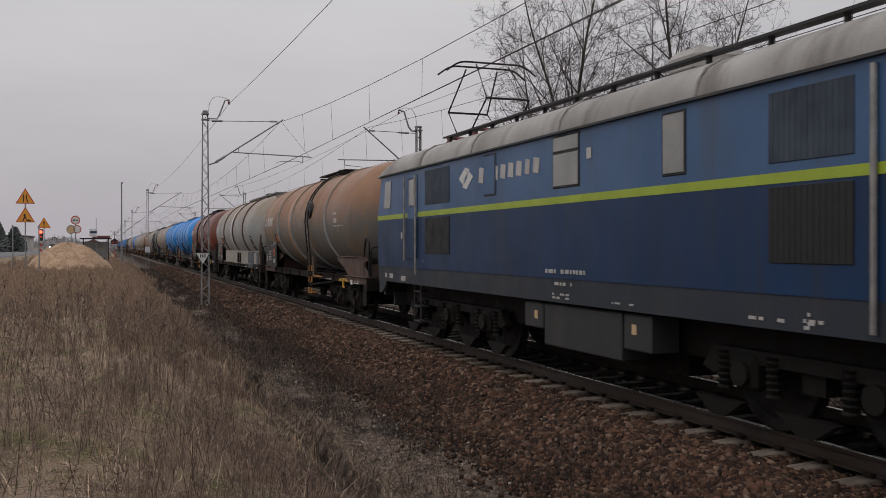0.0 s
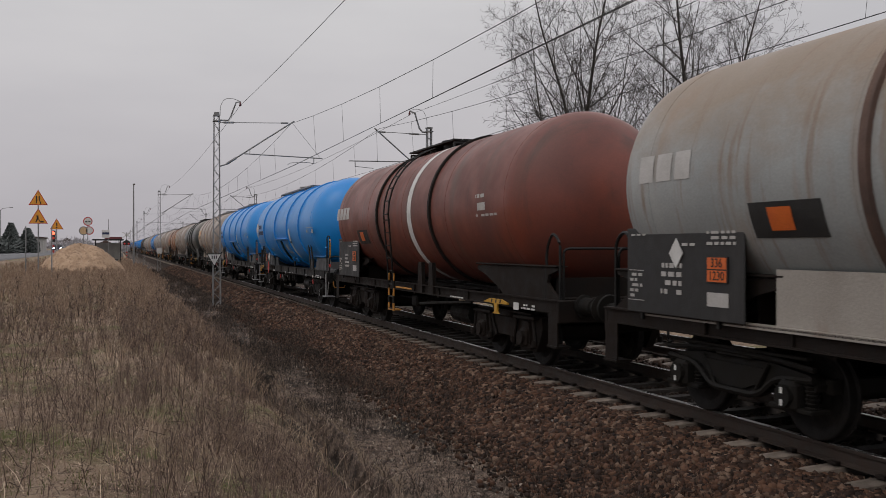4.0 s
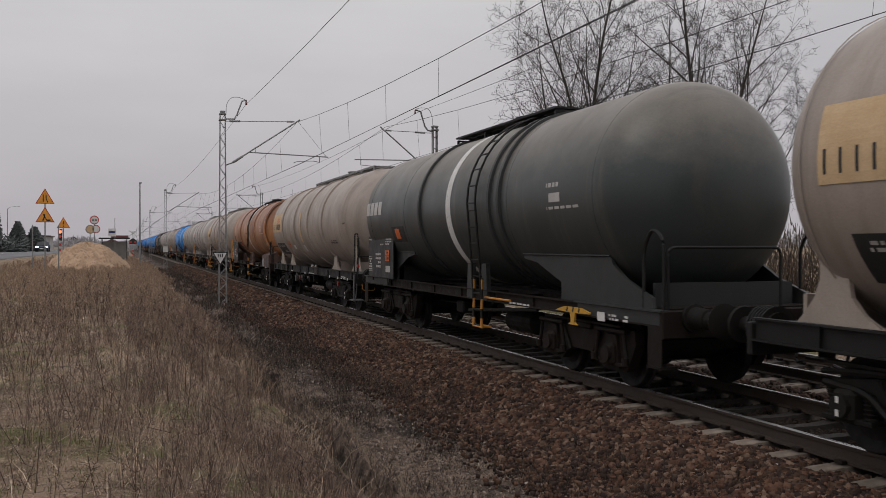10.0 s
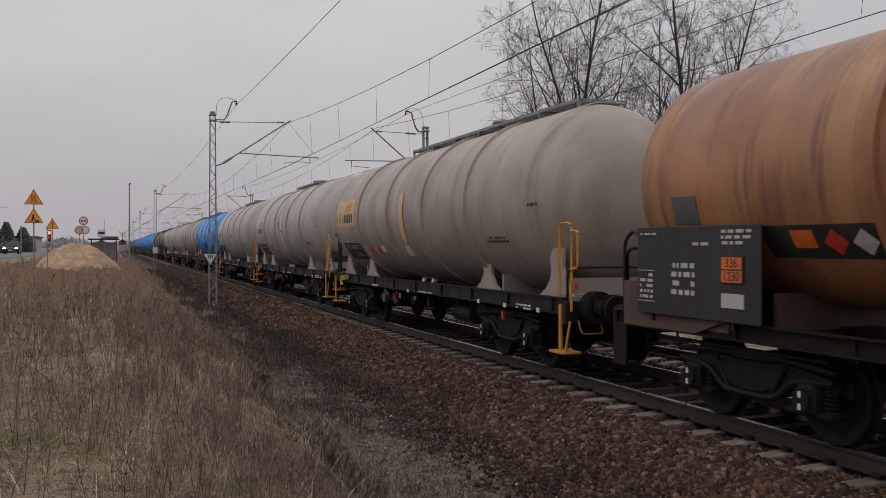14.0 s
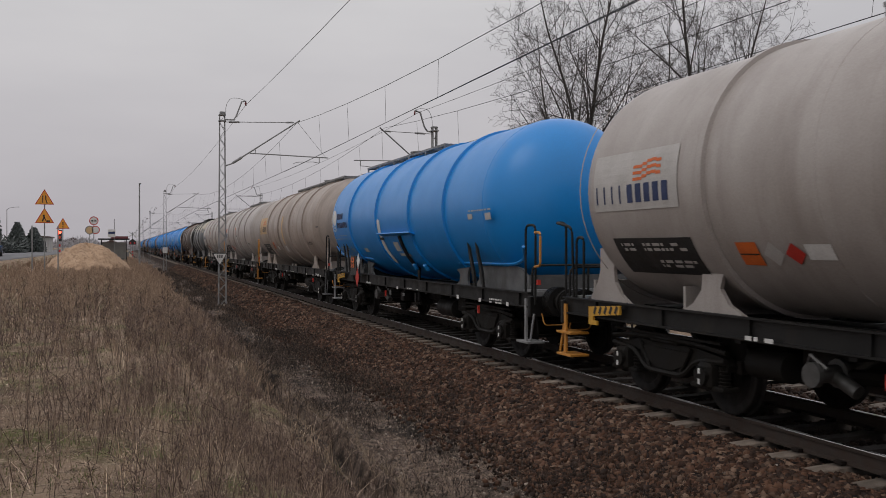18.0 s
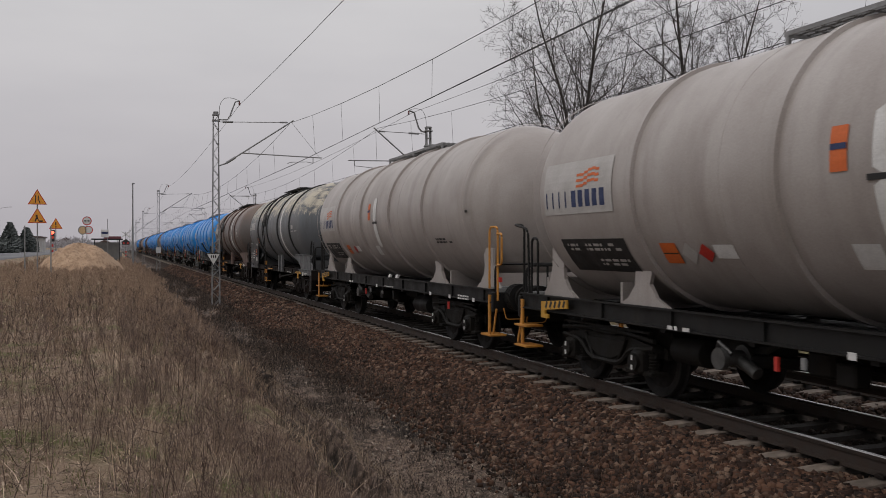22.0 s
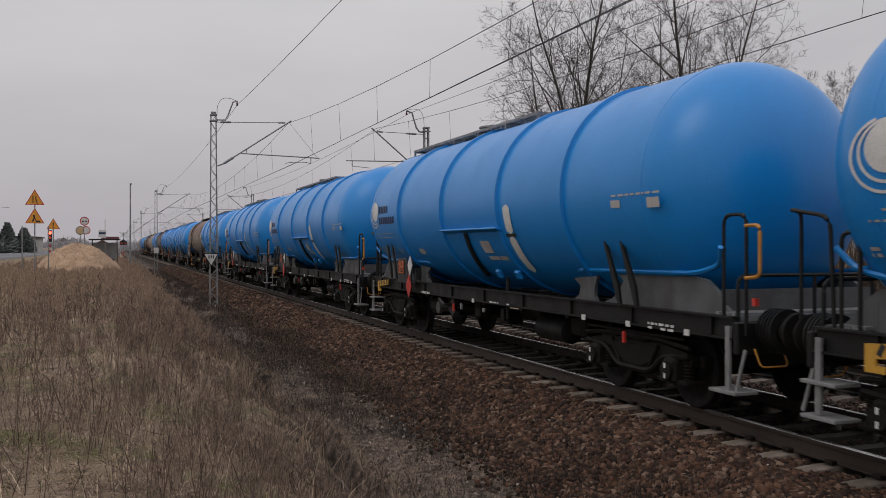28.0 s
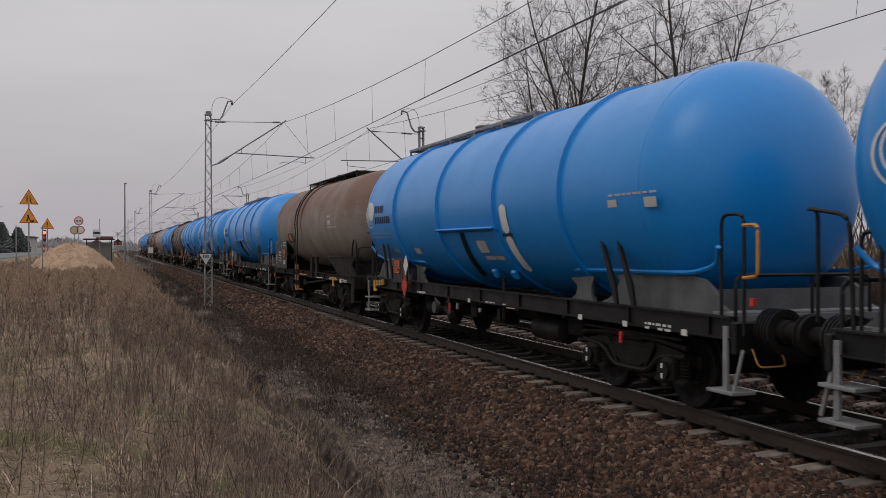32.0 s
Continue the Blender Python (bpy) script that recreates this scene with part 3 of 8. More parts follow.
SKIRTPAINT = surf("cream_grey_skirt", (0.33, 0.3, 0.265), (0.26, 0.23, 0.2), 1.0, 40, (0.5, 0.7), dirt=(0.17, 0.1, 0.065), dirt_amount=(0.58, 0.8))


def arc_patch(bm, r, y0, y1, a0, a1, n=10, side=-1, tip=0.0):
    """A thin curved plate on the shell; angles in degrees up from the widest line; tip: how far its ends run to a point."""
    rows = []
    for k in range(n + 1):
        a = radians(a0 + (a1 - a0) * k / n)
        c, s = r * math.cos(a) * side, r * math.sin(a) + TANK_Z
        mid, half = (y0 + y1) / 2, (y1 - y0) / 2
        if tip and k in (0, n):
            half *= 1 - tip
        rows.append((bm.verts.new((c, mid - half, s)), bm.verts.new((c, mid + half, s))))
    for p, q in zip(rows, rows[1:]):
        bm.faces.new((p[0], p[1], q[1], q[0]))


def shell_profile(y0, y1, r, dish, flat=2.0):
    n = 16
    out = []
    for k in range(n + 1):
        u = 1 - k / n
        u = math.sin(u * math.pi / 2)
        out.append((y0 + dish * (1 - u), r * max(0.0, 1 - u ** flat) ** (1 / flat)))
    out[0] = (y0, 0.0)
    body = [(y0 + dish + (y1 - y0 - 2 * dish) * k / 6, r) for k in range(1, 6)]
    return out + body + [(y0 + y1 - a, b) for a, b in reversed(out)]


def spring_bm(bm, x, y, z0, z1, r=0.075):
    prof, n = [(z0, 0.0), (z0, r)], 6
    for k in range(n):
        a = z0 + (z1 - z0) * k / n
        prof += [(a + 0.012, r), (a + (z1 - z0) / n * 0.5, r * 0.72)]
    prof += [(z1, r), (z1, 0.0)]
    lathe(bm, prof, "z", 10, (x, y, 0))


def wheelset_bm(bm, r=0.46):
    lathe(bm, [(-1.12, 0.0), (-1.12, 0.065), (-0.85, 0.075), (-0.84, 0.09), (0.84, 0.09), (0.85, 0.075), (1.12, 0.065), (1.12, 0.0)], "x", 12)
    for s in (-1, 1):
        prof = [(-0.845, 0.09), (-0.85, 0.14), (-0.80, 0.2), (-0.79, r - 0.12), (-0.82, r - 0.075), (-0.82, r - 0.012), (-0.81, r), (-0.725, r), (-0.705, r + 0.028), (-0.685, r + 0.02), (-0.685, r - 0.075), (-0.72, r - 0.12), (-0.73, 0.2), (-0.69, 0.14), (-0.69, 0.09)]
        lathe(bm, [(s * a, b) for a, b in prof], "x", 32)
    box(bm, 0.0, 0.0, 0.13, 1.2, 0.02, 0.03)


def build_bogie(parent, y, old=False):
    """Two-axle bogie: side frames, axle boxes, coil springs and two wheelsets."""
    def frame_bm(bm):
        for s in (-1, 1):
            if old:
                out = [(-1.42, 0.8), (1.42, 0.8), (1.44, 0.62), (1.34, 0.42), (1.22, 0.25), (0.64, 0.23), (0.5, 0.36), (0.3, 0.42), (-0.3, 0.42), (-0.5, 0.36), (-0.64, 0.23), (-1.22, 0.25), (-1.34, 0.42), (-1.44, 0.62)]
            else:
                out = [(-1.22, 0.60), (-1.1, 0.68), (-0.6, 0.74), (0.6, 0.74), (1.1, 0.68), (1.22, 0.60), (1.2, 0.53), (0.95, 0.58), (0.62, 0.6), (0.46, 0.42), (0.22, 0.33), (-0.22, 0.33), (-0.46, 0.42), (-0.62, 0.6), (-0.95, 0.58), (-1.2, 0.53)]
            prism(bm, out, "x", s * 1.0 - 0.07, s * 1.0 + 0.07)
            if not old:
                prism(bm, [(-0.5, 0.67), (0.5, 0.67), (0.38, 0.5), (0.15, 0.42), (-0.15, 0.42), (-0.38, 0.5)], "x", s * 1.085 - 0.012, s * 1.085 + 0.012)
                pipe(bm, bend([(s * 1.1, -1.2, 0.64), (s * 1.1, -0.66, 0.6), (s * 1.1, -0.4, 0.38), (s * 1.1, 0.4, 0.38), (s * 1.1, 0.66, 0.6), (s * 1.1, 1.2, 0.64)], 0.3, 5), 0.035, 6)
                pipe(bm, bend([(s * 1.1, -1.22, 0.74), (s * 1.1, -0.6, 0.79), (s * 1.1, 0.6, 0.79), (s * 1.1, 1.22, 0.74)], 0.3, 4), 0.03, 6)
            else:
                for k in (-0.62, 0.62):
                    prism(bm, [(k * 1.45 - 0.2, 0.28), (k * 1.45 + 0.2, 0.28), (k * 1.45 + 0.12, 0.72), (k * 1.45 - 0.12, 0.72)], "x", s * 1.09 - 0.03, s * 1.09 + 0.03)
                    for o in (-0.33, 0.33):
                        rod(bm, (s * 1.13, k * 1.45 + o, 0.74), (s * 1.13, k * 1.45 + o * 1.25, 0.42), 0.026, 6)
                        rod(bm, (s * 1.15, k * 1.45 + o * 1.25, 0.44), (s * 1.15, k * 1.45 + o * 1.25, 0.34), 0.05, 8)
                    box(bm, s * 1.12, k * 1.45, 0.78, 0.09, 0.8, 0.05, 0.01)
            box(bm, s * 1.02, 0, 0.78, 0.2, 0.6, 0.09, 0.02)
            box(bm, s * 1.1, 0, 0.84, 0.06, 2.3, 0.03)
            for k in (-0.55, 0.55):
                rod(bm, (s * 1.1, k, 0.72), (s * 1.1, k * 0.6, 0.4), 0.022, 6)
                rod(bm, (s * 0.95, k * 1.05, 0.34), (s * 0.95, k * 1.05, 0.8), 0.05, 8)
            for k in (-1.26, 1.26):
                box(bm, s * 0.75, k, 0.5, 0.08, 0.1, 0.3)
        box(bm, 0, 0, 0.6, 2.0, 0.55, 0.28, 0.03)
        for k in (-1.24, 1.24):
            box(bm, 0, k, 0.58, 1.9, 0.09, 0.14)
            rod(bm, (-0.9, k * 0.62, 0.45), (0.9, k * 0.62, 0.45), 0.045)
    bogie = piece("bogie", frame_bm, RUSTFRAME if old else GRIME, parent)
    bogie.location = (0, y, 0)
    for s in (-1, 1):
        for k in (-0.9, 0.9):
            def axle_box(bm):
                box(bm, s * 1.06, k, 0.46, 0.26, 0.26, 0.3, 0.04)
                rod(bm, (s * 1.16, k, 0.46), (s * 1.23, k, 0.46), 0.11, 14)
                box(bm, s * 1.02, k, 0.33, 0.24, 0.62, 0.05, 0.01)
            piece("axle_box", axle_box, RUSTFRAME if old else GRIME, bogie)
            if not old:
                for o in (-0.22, 0.22):
                    piece("spring", lambda bm: spring_bm(bm, s * 1.04, k + o, 0.36, 0.6), GRIME, bogie)
                tagged(piece("axle_mark", lambda bm: [box(bm, s * 1.235, k, z, 0.006, 0.035, 0.06) for z in (0.52, 0.40)], WHITE, bogie), kind="stuff")
            else:
                piece("leaf_spring", lambda bm: [box(bm, s * 1.02, k, 0.66 + 0.022 * i, 0.1, 0.9 - 0.16 * i, 0.02) for i in range(4)], RUSTFRAME, bogie)
    for k in (-0.9, 0.9):
        ws = piece("wheelset", wheelset_bm, TREAD, bogie, smooth=True)
        ws.location = (0, k, 0.46)
    return bogie


def rows_of_bars(bm, x, y0, y1, z0, z1, rows, seed, thick=0.008, side=-1):
    """Short bars that stand for lines of small lettering."""
    rnd = random.Random(seed)
    h = (z1 - z0) / rows
    for k in range(rows):
        y = y0
        z = z1 - h * (k + 0.5)
        while y < y1 - 0.03:
            w = min(rnd.uniform(0.04, 0.16), y1 - y)
            if rnd.random() < 0.85:
                box(bm, side * x, y + w / 2, z, thick, w * 0.82, h * 0.55)
            y += w + 0.025


def shell_bars(bm, r, y0, y1, a0, a1, rows, seed):
    rnd = random.Random(seed)
    h = (a1 - a0) / rows
    for k in range(rows):
        y = y0
        while y < y1 - 0.03:
            w = min(rnd.uniform(0.05, 0.2), y1 - y)
            if rnd.random() < 0.88:
                arc_patch(bm, r, y, y + w * 0.85, a0 + h * (k + 0.2), a0 + h * (k + 0.8), 2)
            y += w + 0.02


def emblem_globe(wagon, r, yc):
    """A white disc with swirling cuts, and dark bars beside it where the firm's name stands."""
    def disc(bm):
        def patch(rings, a0, a1, oy, oa, n=26):
            for lo, hi in rings:
                for k in range(n):
                    q0, q1 = radians(a0 + (a1 - a0) * k / n), radians(a0 + (a1 - a0) * (k + 1) / n)
                    vs = []
                    for q, a in ((lo, q0), (hi, q0), (hi, q1), (lo, q1)):
                        ang = radians(12.0 * q * math.sin(a) + oa)
                        vs.append(bm.verts.new((-r * math.cos(ang), yc + 0.35 * q * math.cos(a) + oy, TANK_Z + r * math.sin(ang))))
                    bm.faces.new(vs)
        patch(((0.02, 0.34), (0.34, 0.68)), 0, 360, -0.05, 2.4)
        patch(((0.75, 0.84),), -120, 95, -0.03, 1.2)
        patch(((0.91, 1.0),), -130, 75, 0.0, 0.0)
    piece("emblem", disc, WHITE, wagon, "white swirled disc emblem")

    def name_bars(bm):
        for count, w, lo, hi in ((5, 0.7, 0.8, 7.0), (8, 1.2, -8.4, -2.6)):
            step = w / count
            for i in range(count):
                top = yc - 0.36 - step * i
                arc_patch(bm, r, top - step * 0.72, top, lo, hi, 3)
    piece("name_lettering", name_bars, NAVY, wagon, "dark blue lettering bars")


def emblem_waves(wagon, r, yc, plate):
    """A light plate with three orange waves over dark bars."""
    lift = 4.0 if plate is CREAM else 0.5
    piece("name_plate", lambda bm: arc_patch(bm, r, yc - 0.95, yc + 0.95, -12 + lift, 15 + lift, 8), plate if plate is CREAM else DULLWHITE, wagon, "cream name plate" if plate is CREAM else "white name plate")

    def waves(bm):
        for k in range(3):
            a = 3.6 + lift + k * 2.8
            for i in range(6):
                y = yc - 0.62 + 0.1 * i
                swell = 0.9 * math.sin(i * 1.1) - 0.25 * i
                arc_patch(bm, r + 0.004, y, y + 0.102, a + swell - 0.6, a + swell + 0.8, 2)
    piece("wave_emblem", waves, ORANGE, wagon, "orange waves")

    def bars(bm):
        for i in range(9):
            y = yc + 0.88 - i * 0.19
            arc_patch(bm, r + 0.004, y - (0.035 if i < 4 else 0.125), y, -8.6 + lift, -0.2 + lift, 3)
    piece("name_lettering", bars, BLACKP if plate is CREAM else NAVY, wagon)


def emblem_word(wagon, r, yc, letters, a=10, size=9, width=0.34, mark=False):
    """Heavy white letter-like blocks."""
    def bars(bm):
        y = yc + letters * width / 2
        for i in range(letters):
            arc_patch(bm, r, y - width * 0.8, y, a - size * 0.75, a + size * 0.75, 4)
            y -= width
        if mark:
            yy = yc + letters * width / 2 + 0.3
            for o, q in ((0.16, -4), (-0.12, -4), (0.02, 3)):
                arc_patch(bm, r, yy + o - 0.09, yy + o + 0.09, a + q - 3, a + q + 3, 3, tip=0.5)
    piece("name_lettering", bars, DULLWHITE, wagon, "heavy white lettering blocks")


def tank_wagon(kind, label, length, paint, r=1.52, ribs=(), stripe=None, ladder=None, catwalk=(6.0, 9.5), dish=0.85, modern=True,
               saddle=None, saddle_paint=None, rail_paint=None, panel=False, seed=1, d0=0.72, skirt=False, emblem=None, end_ladder=False, struts=False, rib_paint=None, ladder_disc=False, flat=2.0, newer=False, pivots=(3.05, 3.05), d1=None, seams=None, leg=4.0):
    """One wagon on its rails, standing at the origin; its front coupling at -length / 2."""
    wagon = thing("tank_wagon", label, "tank wagon", "tank wagons of the freight train")
    h = length / 2
    y = lambda d: d - h
    tank = piece("tank", lambda bm: lathe(bm, shell_profile(y(d0), -y(d0 - 0.3 if d1 is None else d1), r, dish, flat), "y", 64, (0, 0, TANK_Z)), paint, wagon, smooth=True)
    for d in ribs:
        w = 0.06 if modern else 0.055
        piece("rib", lambda bm: lathe(bm, [(y(d) - w, r - 0.01), (y(d) - w * 0.8, r + 0.048), (y(d) + w * 0.8, r + 0.048), (y(d) + w, r - 0.01)], "y", 64, (0, 0, TANK_Z)), rib_paint or paint, wagon, smooth=True)
    # weld seams
    for d in (np.linspace(d0 + dish, length - d0 - dish, 5) if seams is None else seams):
        piece("weld_seam", lambda bm: lathe(bm, [(y(d) - 0.012, r - 0.004), (y(d), r + 0.006), (y(d) + 0.012, r - 0.004)], "y", 48, (0, 0, TANK_Z)), paint, wagon, smooth=True)
    # underframe
    for s in (-1, 1):
        def sole(bm):
            lo, hi = (0.95, 1.19) if modern else (0.94, 1.13)
            prism(bm, [(s * 1.22, lo), (s * 1.3, lo), (s * 1.3, lo + 0.02), (s * 1.245, lo + 0.02), (s * 1.245, hi - 0.02), (s * 1.3, hi - 0.02), (s * 1.3, hi), (s * 1.22, hi)], "y", y(0.7), -y(0.7))
            for d in np.arange(1.1, length - 0.9, 1.62):
                box(bm, s * 1.255, y(d), (lo + hi) / 2, 0.05, 0.02, hi - lo - 0.04)
        piece("solebar", sole, FRAME if modern else RUSTFRAME, wagon)
        piece("headstock", lambda bm: box(bm, 0, s * -y(0.66), 0.97, 2.6, 0.08, 0.34, 0.015), FRAME if modern else RUSTFRAME, wagon)
        for k in (-0.875, 0.875):
            def buffer(bm):
                yy = -s * y(0.62)
                lathe(bm, [(0.0, 0.0), (0.0, 0.17), (0.05, 0.17), (0.06, 0.135), (0.33, 0.125), (0.34, 0.1), (0.56, 0.09), (0.565, 0.2), (0.6, 0.21), (0.62, 0.15), (0.62, 0.0)] if s > 0 else
                      [(0.0, 0.0), (0.0, 0.17), (-0.05, 0.17), (-0.06, 0.135), (-0.33, 0.125), (-0.34, 0.1), (-0.56, 0.09), (-0.565, 0.2), (-0.6, 0.21), (-0.62, 0.15), (-0.62, 0.0)], "y", 20, (k, yy, 1.05))
            buf = piece("buffer", buffer, GRIME, wagon, smooth=True)
            if modern:
                piece("ribbed_sleeve", lambda bm: [lathe(bm, [(-0.012, 0.15), (-0.012, 0.235), (0.012, 0.235), (0.012, 0.15)], "y", 18, (k, -s * y(0.62) + s * (0.05 + 0.05 * i), 1.05)) for i in range(5)], FRAME, buf)
        piece("coupling_hook", lambda bm: (box(bm, 0, -s * y(0.4), 1.02, 0.08, 0.4, 0.12, 0.02), pipe(bm, [(0, -s * y(0.35), 1.0), (0.05, -s * y(0.2), 0.85), (0, -s * y(0.03), 0.98)], 0.035)), GRIME, wagon)
        piece("brake_hose", lambda bm: pipe(bm, bend([(0.35, -s * y(0.62), 0.95), (0.35, -s * y(0.3), 0.8), (0.33, -s * y(0.25), 0.5), (0.3, -s * y(0.1), 0.55)], 0.15, 4), 0.022), FRAME, wagon)
    piece("centre_sill", lambda bm: [box(bm, 0, 0, 0.98, 0.5, length - 1.4, 0.22)] + [box(bm, 0, yy, 0.97, 2.4, 0.1, 0.16) for yy in np.linspace(y(4.6), -y(4.6), 5)], FRAME if modern else RUSTFRAME, wagon)
    # added dark sheet standing in for the unlit gap between tank and frame
    piece("deck", lambda bm: box(bm, 0, 0, 0.94, 2.4, length - 1.5, 0.03), GRIME if modern else RUSTFRAME, wagon)
    for d in (3.6, length - 3.6):
        piece("cross_bearer", lambda bm: prism(bm, [(-1.2, 1.08), (1.2, 1.08), (0.95, 0.72), (-0.95, 0.72)], "y", y(d) - 0.05, y(d) + 0.05), FRAME if modern else RUSTFRAME, wagon)
    # saddles that carry the shell
    sp = saddle_paint or FRAME
    for s in (-1, 1):
        for e in (-1, 1):
            def plate(bm):
                if saddle == "long":
                    out = [(0.98, 1.15), (3.86, 1.15), (3.6, 1.22), (3.38, 1.34), (3.3, 1.47), (3.4, 1.56), (1.75, 1.58), (1.5, 1.55), (1.33, 1.45), (1.18, 1.28)]
                elif saddle == "legs":
                    out = [(0.78, 1.17), (1.88, 1.17), (1.66, 1.28), (1.5, 1.44), (1.47, 1.6), (1.56, 1.9), (1.1, 1.9), (1.1, 1.6), (1.02, 1.42), (0.9, 1.28)]
                elif saddle == "box":
                    out = [(0.92, 0.96), (2.4, 0.96), (2.9, 1.12), (2.95, 1.5), (0.92, 1.5)]
                elif saddle == "fin":
                    out = [(0.95, 1.1), (3.46, 1.1), (3.46, 1.38), (4.3, 1.66), (4.8, 1.72), (4.8, 1.77), (2.0, 1.77), (1.94, 1.66), (1.6, 1.48), (1.0, 1.28)]
                else:
                    out = [(0.73, 1.12), (2.83, 1.12), (2.95, 1.2), (3.55, 1.42), (4.0, 1.53), (4.0, 1.6), (0.8, 1.62), (0.82, 1.57), (1.12, 1.5), (1.16, 1.38), (0.95, 1.24)]
                if saddle in ("long", "legs") and e > 0:
                    out = [(d - 0.25 if saddle == "long" else d + 0.35, z) for d, z in out]
                pts = [(e * -y(d), z) for d, z in out]
                xs = 1.02 if saddle == "long" else 1.07 if saddle == "legs" else 1.285 if saddle == "box" else 1.19
                prism(bm, pts, "x", s * xs - 0.025, s * xs + 0.025)
            piece("saddle_plate", plate, sp, wagon)
            if saddle == "legs":
                pts = [(e * -y(d), z) for d, z in ((leg - 0.56, 1.17), (leg + 0.57, 1.17), (leg + 0.3, 1.28), (leg + 0.15, 1.45), (leg + 0.2, 1.6), (leg + 0.5, 1.9), (leg + 0.1, 1.9), (leg - 0.18, 1.6), (leg - 0.2, 1.42), (leg - 0.36, 1.26))]
                if e > 0:
                    pts = [(v + 0.15, z) for v, z in pts] if leg < 3.7 else pts
                piece("inner_saddle", lambda bm: prism(bm, pts, "x", s * 1.07 - 0.025, s * 1.07 + 0.025), sp, wagon)
            if saddle == "long":
                off = -0.25 if e > 0 else 0.0
                pts = [(e * -y(d + off), z) for d, z in ((3.98, 1.15), (4.68, 1.15), (4.5, 1.24), (4.46, 1.36), (4.66, 1.47), (3.98, 1.52), (4.06, 1.36), (4.06, 1.24))]
                piece("inner_saddle", lambda bm: prism(bm, pts, "x", s * 1.02 - 0.025, s * 1.02 + 0.025), sp, wagon)
            elif saddle is not None and saddle not in ("legs", "box"):
                piece("saddle_foot", lambda bm: (box(bm, s * 1.27, e * -y(1.75), 1.03, 0.05, 2.1, 0.19, 0.006), box(bm, s * 1.25, e * -y(1.75), 1.13, 0.16, 2.2, 0.02)), sp, wagon)
        if struts:
            for d in (2.45, 2.85, length - 2.95, length - 2.58):
                piece("strut", lambda bm: prism(bm, [(y(d), 1.2), (y(d) + 0.06, 1.2), (y(d) + 0.42, 2.0), (y(d) + 0.38, 2.0), (y(d) + 0.06, 1.45)], "x", s * 1.34 - 0.02, s * 1.34 + 0.02), FRAME, wagon)
            for e in (-1, 1):
                piece("belly_rim", lambda bm: pipe(bm, bend([(s * 0.95, -e * y(4.75), 1.56), (s * 1.08, -e * y(4.4), 1.6), (s * 1.1, -e * y(1.6), 1.62), (s * 1.16, -e * y(1.1), 1.72), (s * 1.26, -e * y(0.95), 1.92)], 0.25, 3), 0.03), paint, wagon)
    for e in (-1, 1):
        for d in (1.2, 3.4):
            piece("cross_saddle", lambda bm: box(bm, 0, e * -y(d), 1.2, 2.1, 0.05, 0.5), sp, wagon)
        build_bogie(wagon, e * -y(pivots[0] if e < 0 else pivots[1]), not modern and not newer)
    if skirt:
        for s in (-1, 1):
            piece("skirt", lambda bm: (prism(bm, [(y(12.7), 1.14), (y(1.15), 1.14), (y(1.25), 1.7), (y(12.7), 1.7)], "x", s * 1.22 - 0.025, s * 1.22 + 0.025), box(bm, s * 1.24, 0, 1.115, 0.12, length - 3.0, 0.05)), SKIRTPAINT, wagon, "streaked cream-grey side skirt")
            piece("skirt_patch", lambda bm: (box(bm, s * 1.25, y(1.65), 1.41, 0.012, 0.65, 0.52)), SLATEPATCH, wagon, "slate-grey repainted patch")
            piece("skirt_patch", lambda bm: box(bm, s * 1.25, y(3.6), 1.41, 0.012, 1.56, 0.52), SLATEPATCH, wagon, "slate-grey repainted patch")
    # walkway on the crown with its dome
    a, b = catwalk
    stands = np.linspace(a + 0.05, b - 0.05, max(3, int((b - a) / 1.1)))

    def walkway(bm):
        if modern or newer:
            for o in (-0.38, -0.28, -0.17, -0.06, 0.06, 0.17, 0.28, 0.38):
                box(bm, o, y((a + b) / 2), TANK_Z + r + 0.07, 0.05, b - a, 0.025)
            for d in np.arange(a + 0.1, b, 0.22):
                box(bm, 0, y(d), TANK_Z + r + 0.07, 0.78, 0.05, 0.016)
            for s in (-1, 1):
                box(bm, s * 0.43, y((a + b) / 2), TANK_Z + r + 0.06, 0.02, b - a, 0.05)
        else:
            for o in (-0.36, -0.12, 0.12, 0.36):
                box(bm, o, y((a + b) / 2), TANK_Z + r + 0.1, 0.2, b - a, 0.035)
        for d in stands:
            box(bm, 0, y(d), TANK_Z + r + 0.04, 0.86, 0.045, 0.04)
            for s in (-1, 1):
                box(bm, s * 0.42, y(d), TANK_Z + r - 0.04, 0.04, 0.05, 0.16)
    piece("walkway", walkway, GALV if modern or skirt else FRAME, wagon)
    piece("dome_cover", lambda bm: (lathe(bm, [(TANK_Z + r - 0.06, 0.0), (TANK_Z + r - 0.06, 0.32), (TANK_Z + r + 0.14, 0.32), (TANK_Z + r + 0.15, 0.35), (TANK_Z + r + 0.18, 0.35), (TANK_Z + r + 0.22, 0.0)], "z", 20, (0, y((a + b) / 2 - 0.6), 0))), GALV if modern else FRAME, wagon, smooth=True)
    piece("vent_valve", lambda bm: box(bm, 0, y((a + b) / 2 + 0.5), TANK_Z + r + 0.08, 0.3, 0.3, 0.2, 0.03), GALV if modern else FRAME, wagon)
    if not modern:
        piece("walkway_rail", lambda bm: pipe(bm, bend([(0.45, y(a), TANK_Z + r + 0.05), (0.5, y(a), TANK_Z + r + 0.12), (0.5, y(b), TANK_Z + r + 0.12), (0.45, y(b), TANK_Z + r + 0.05)], 0.1), 0.018), FRAME, wagon)
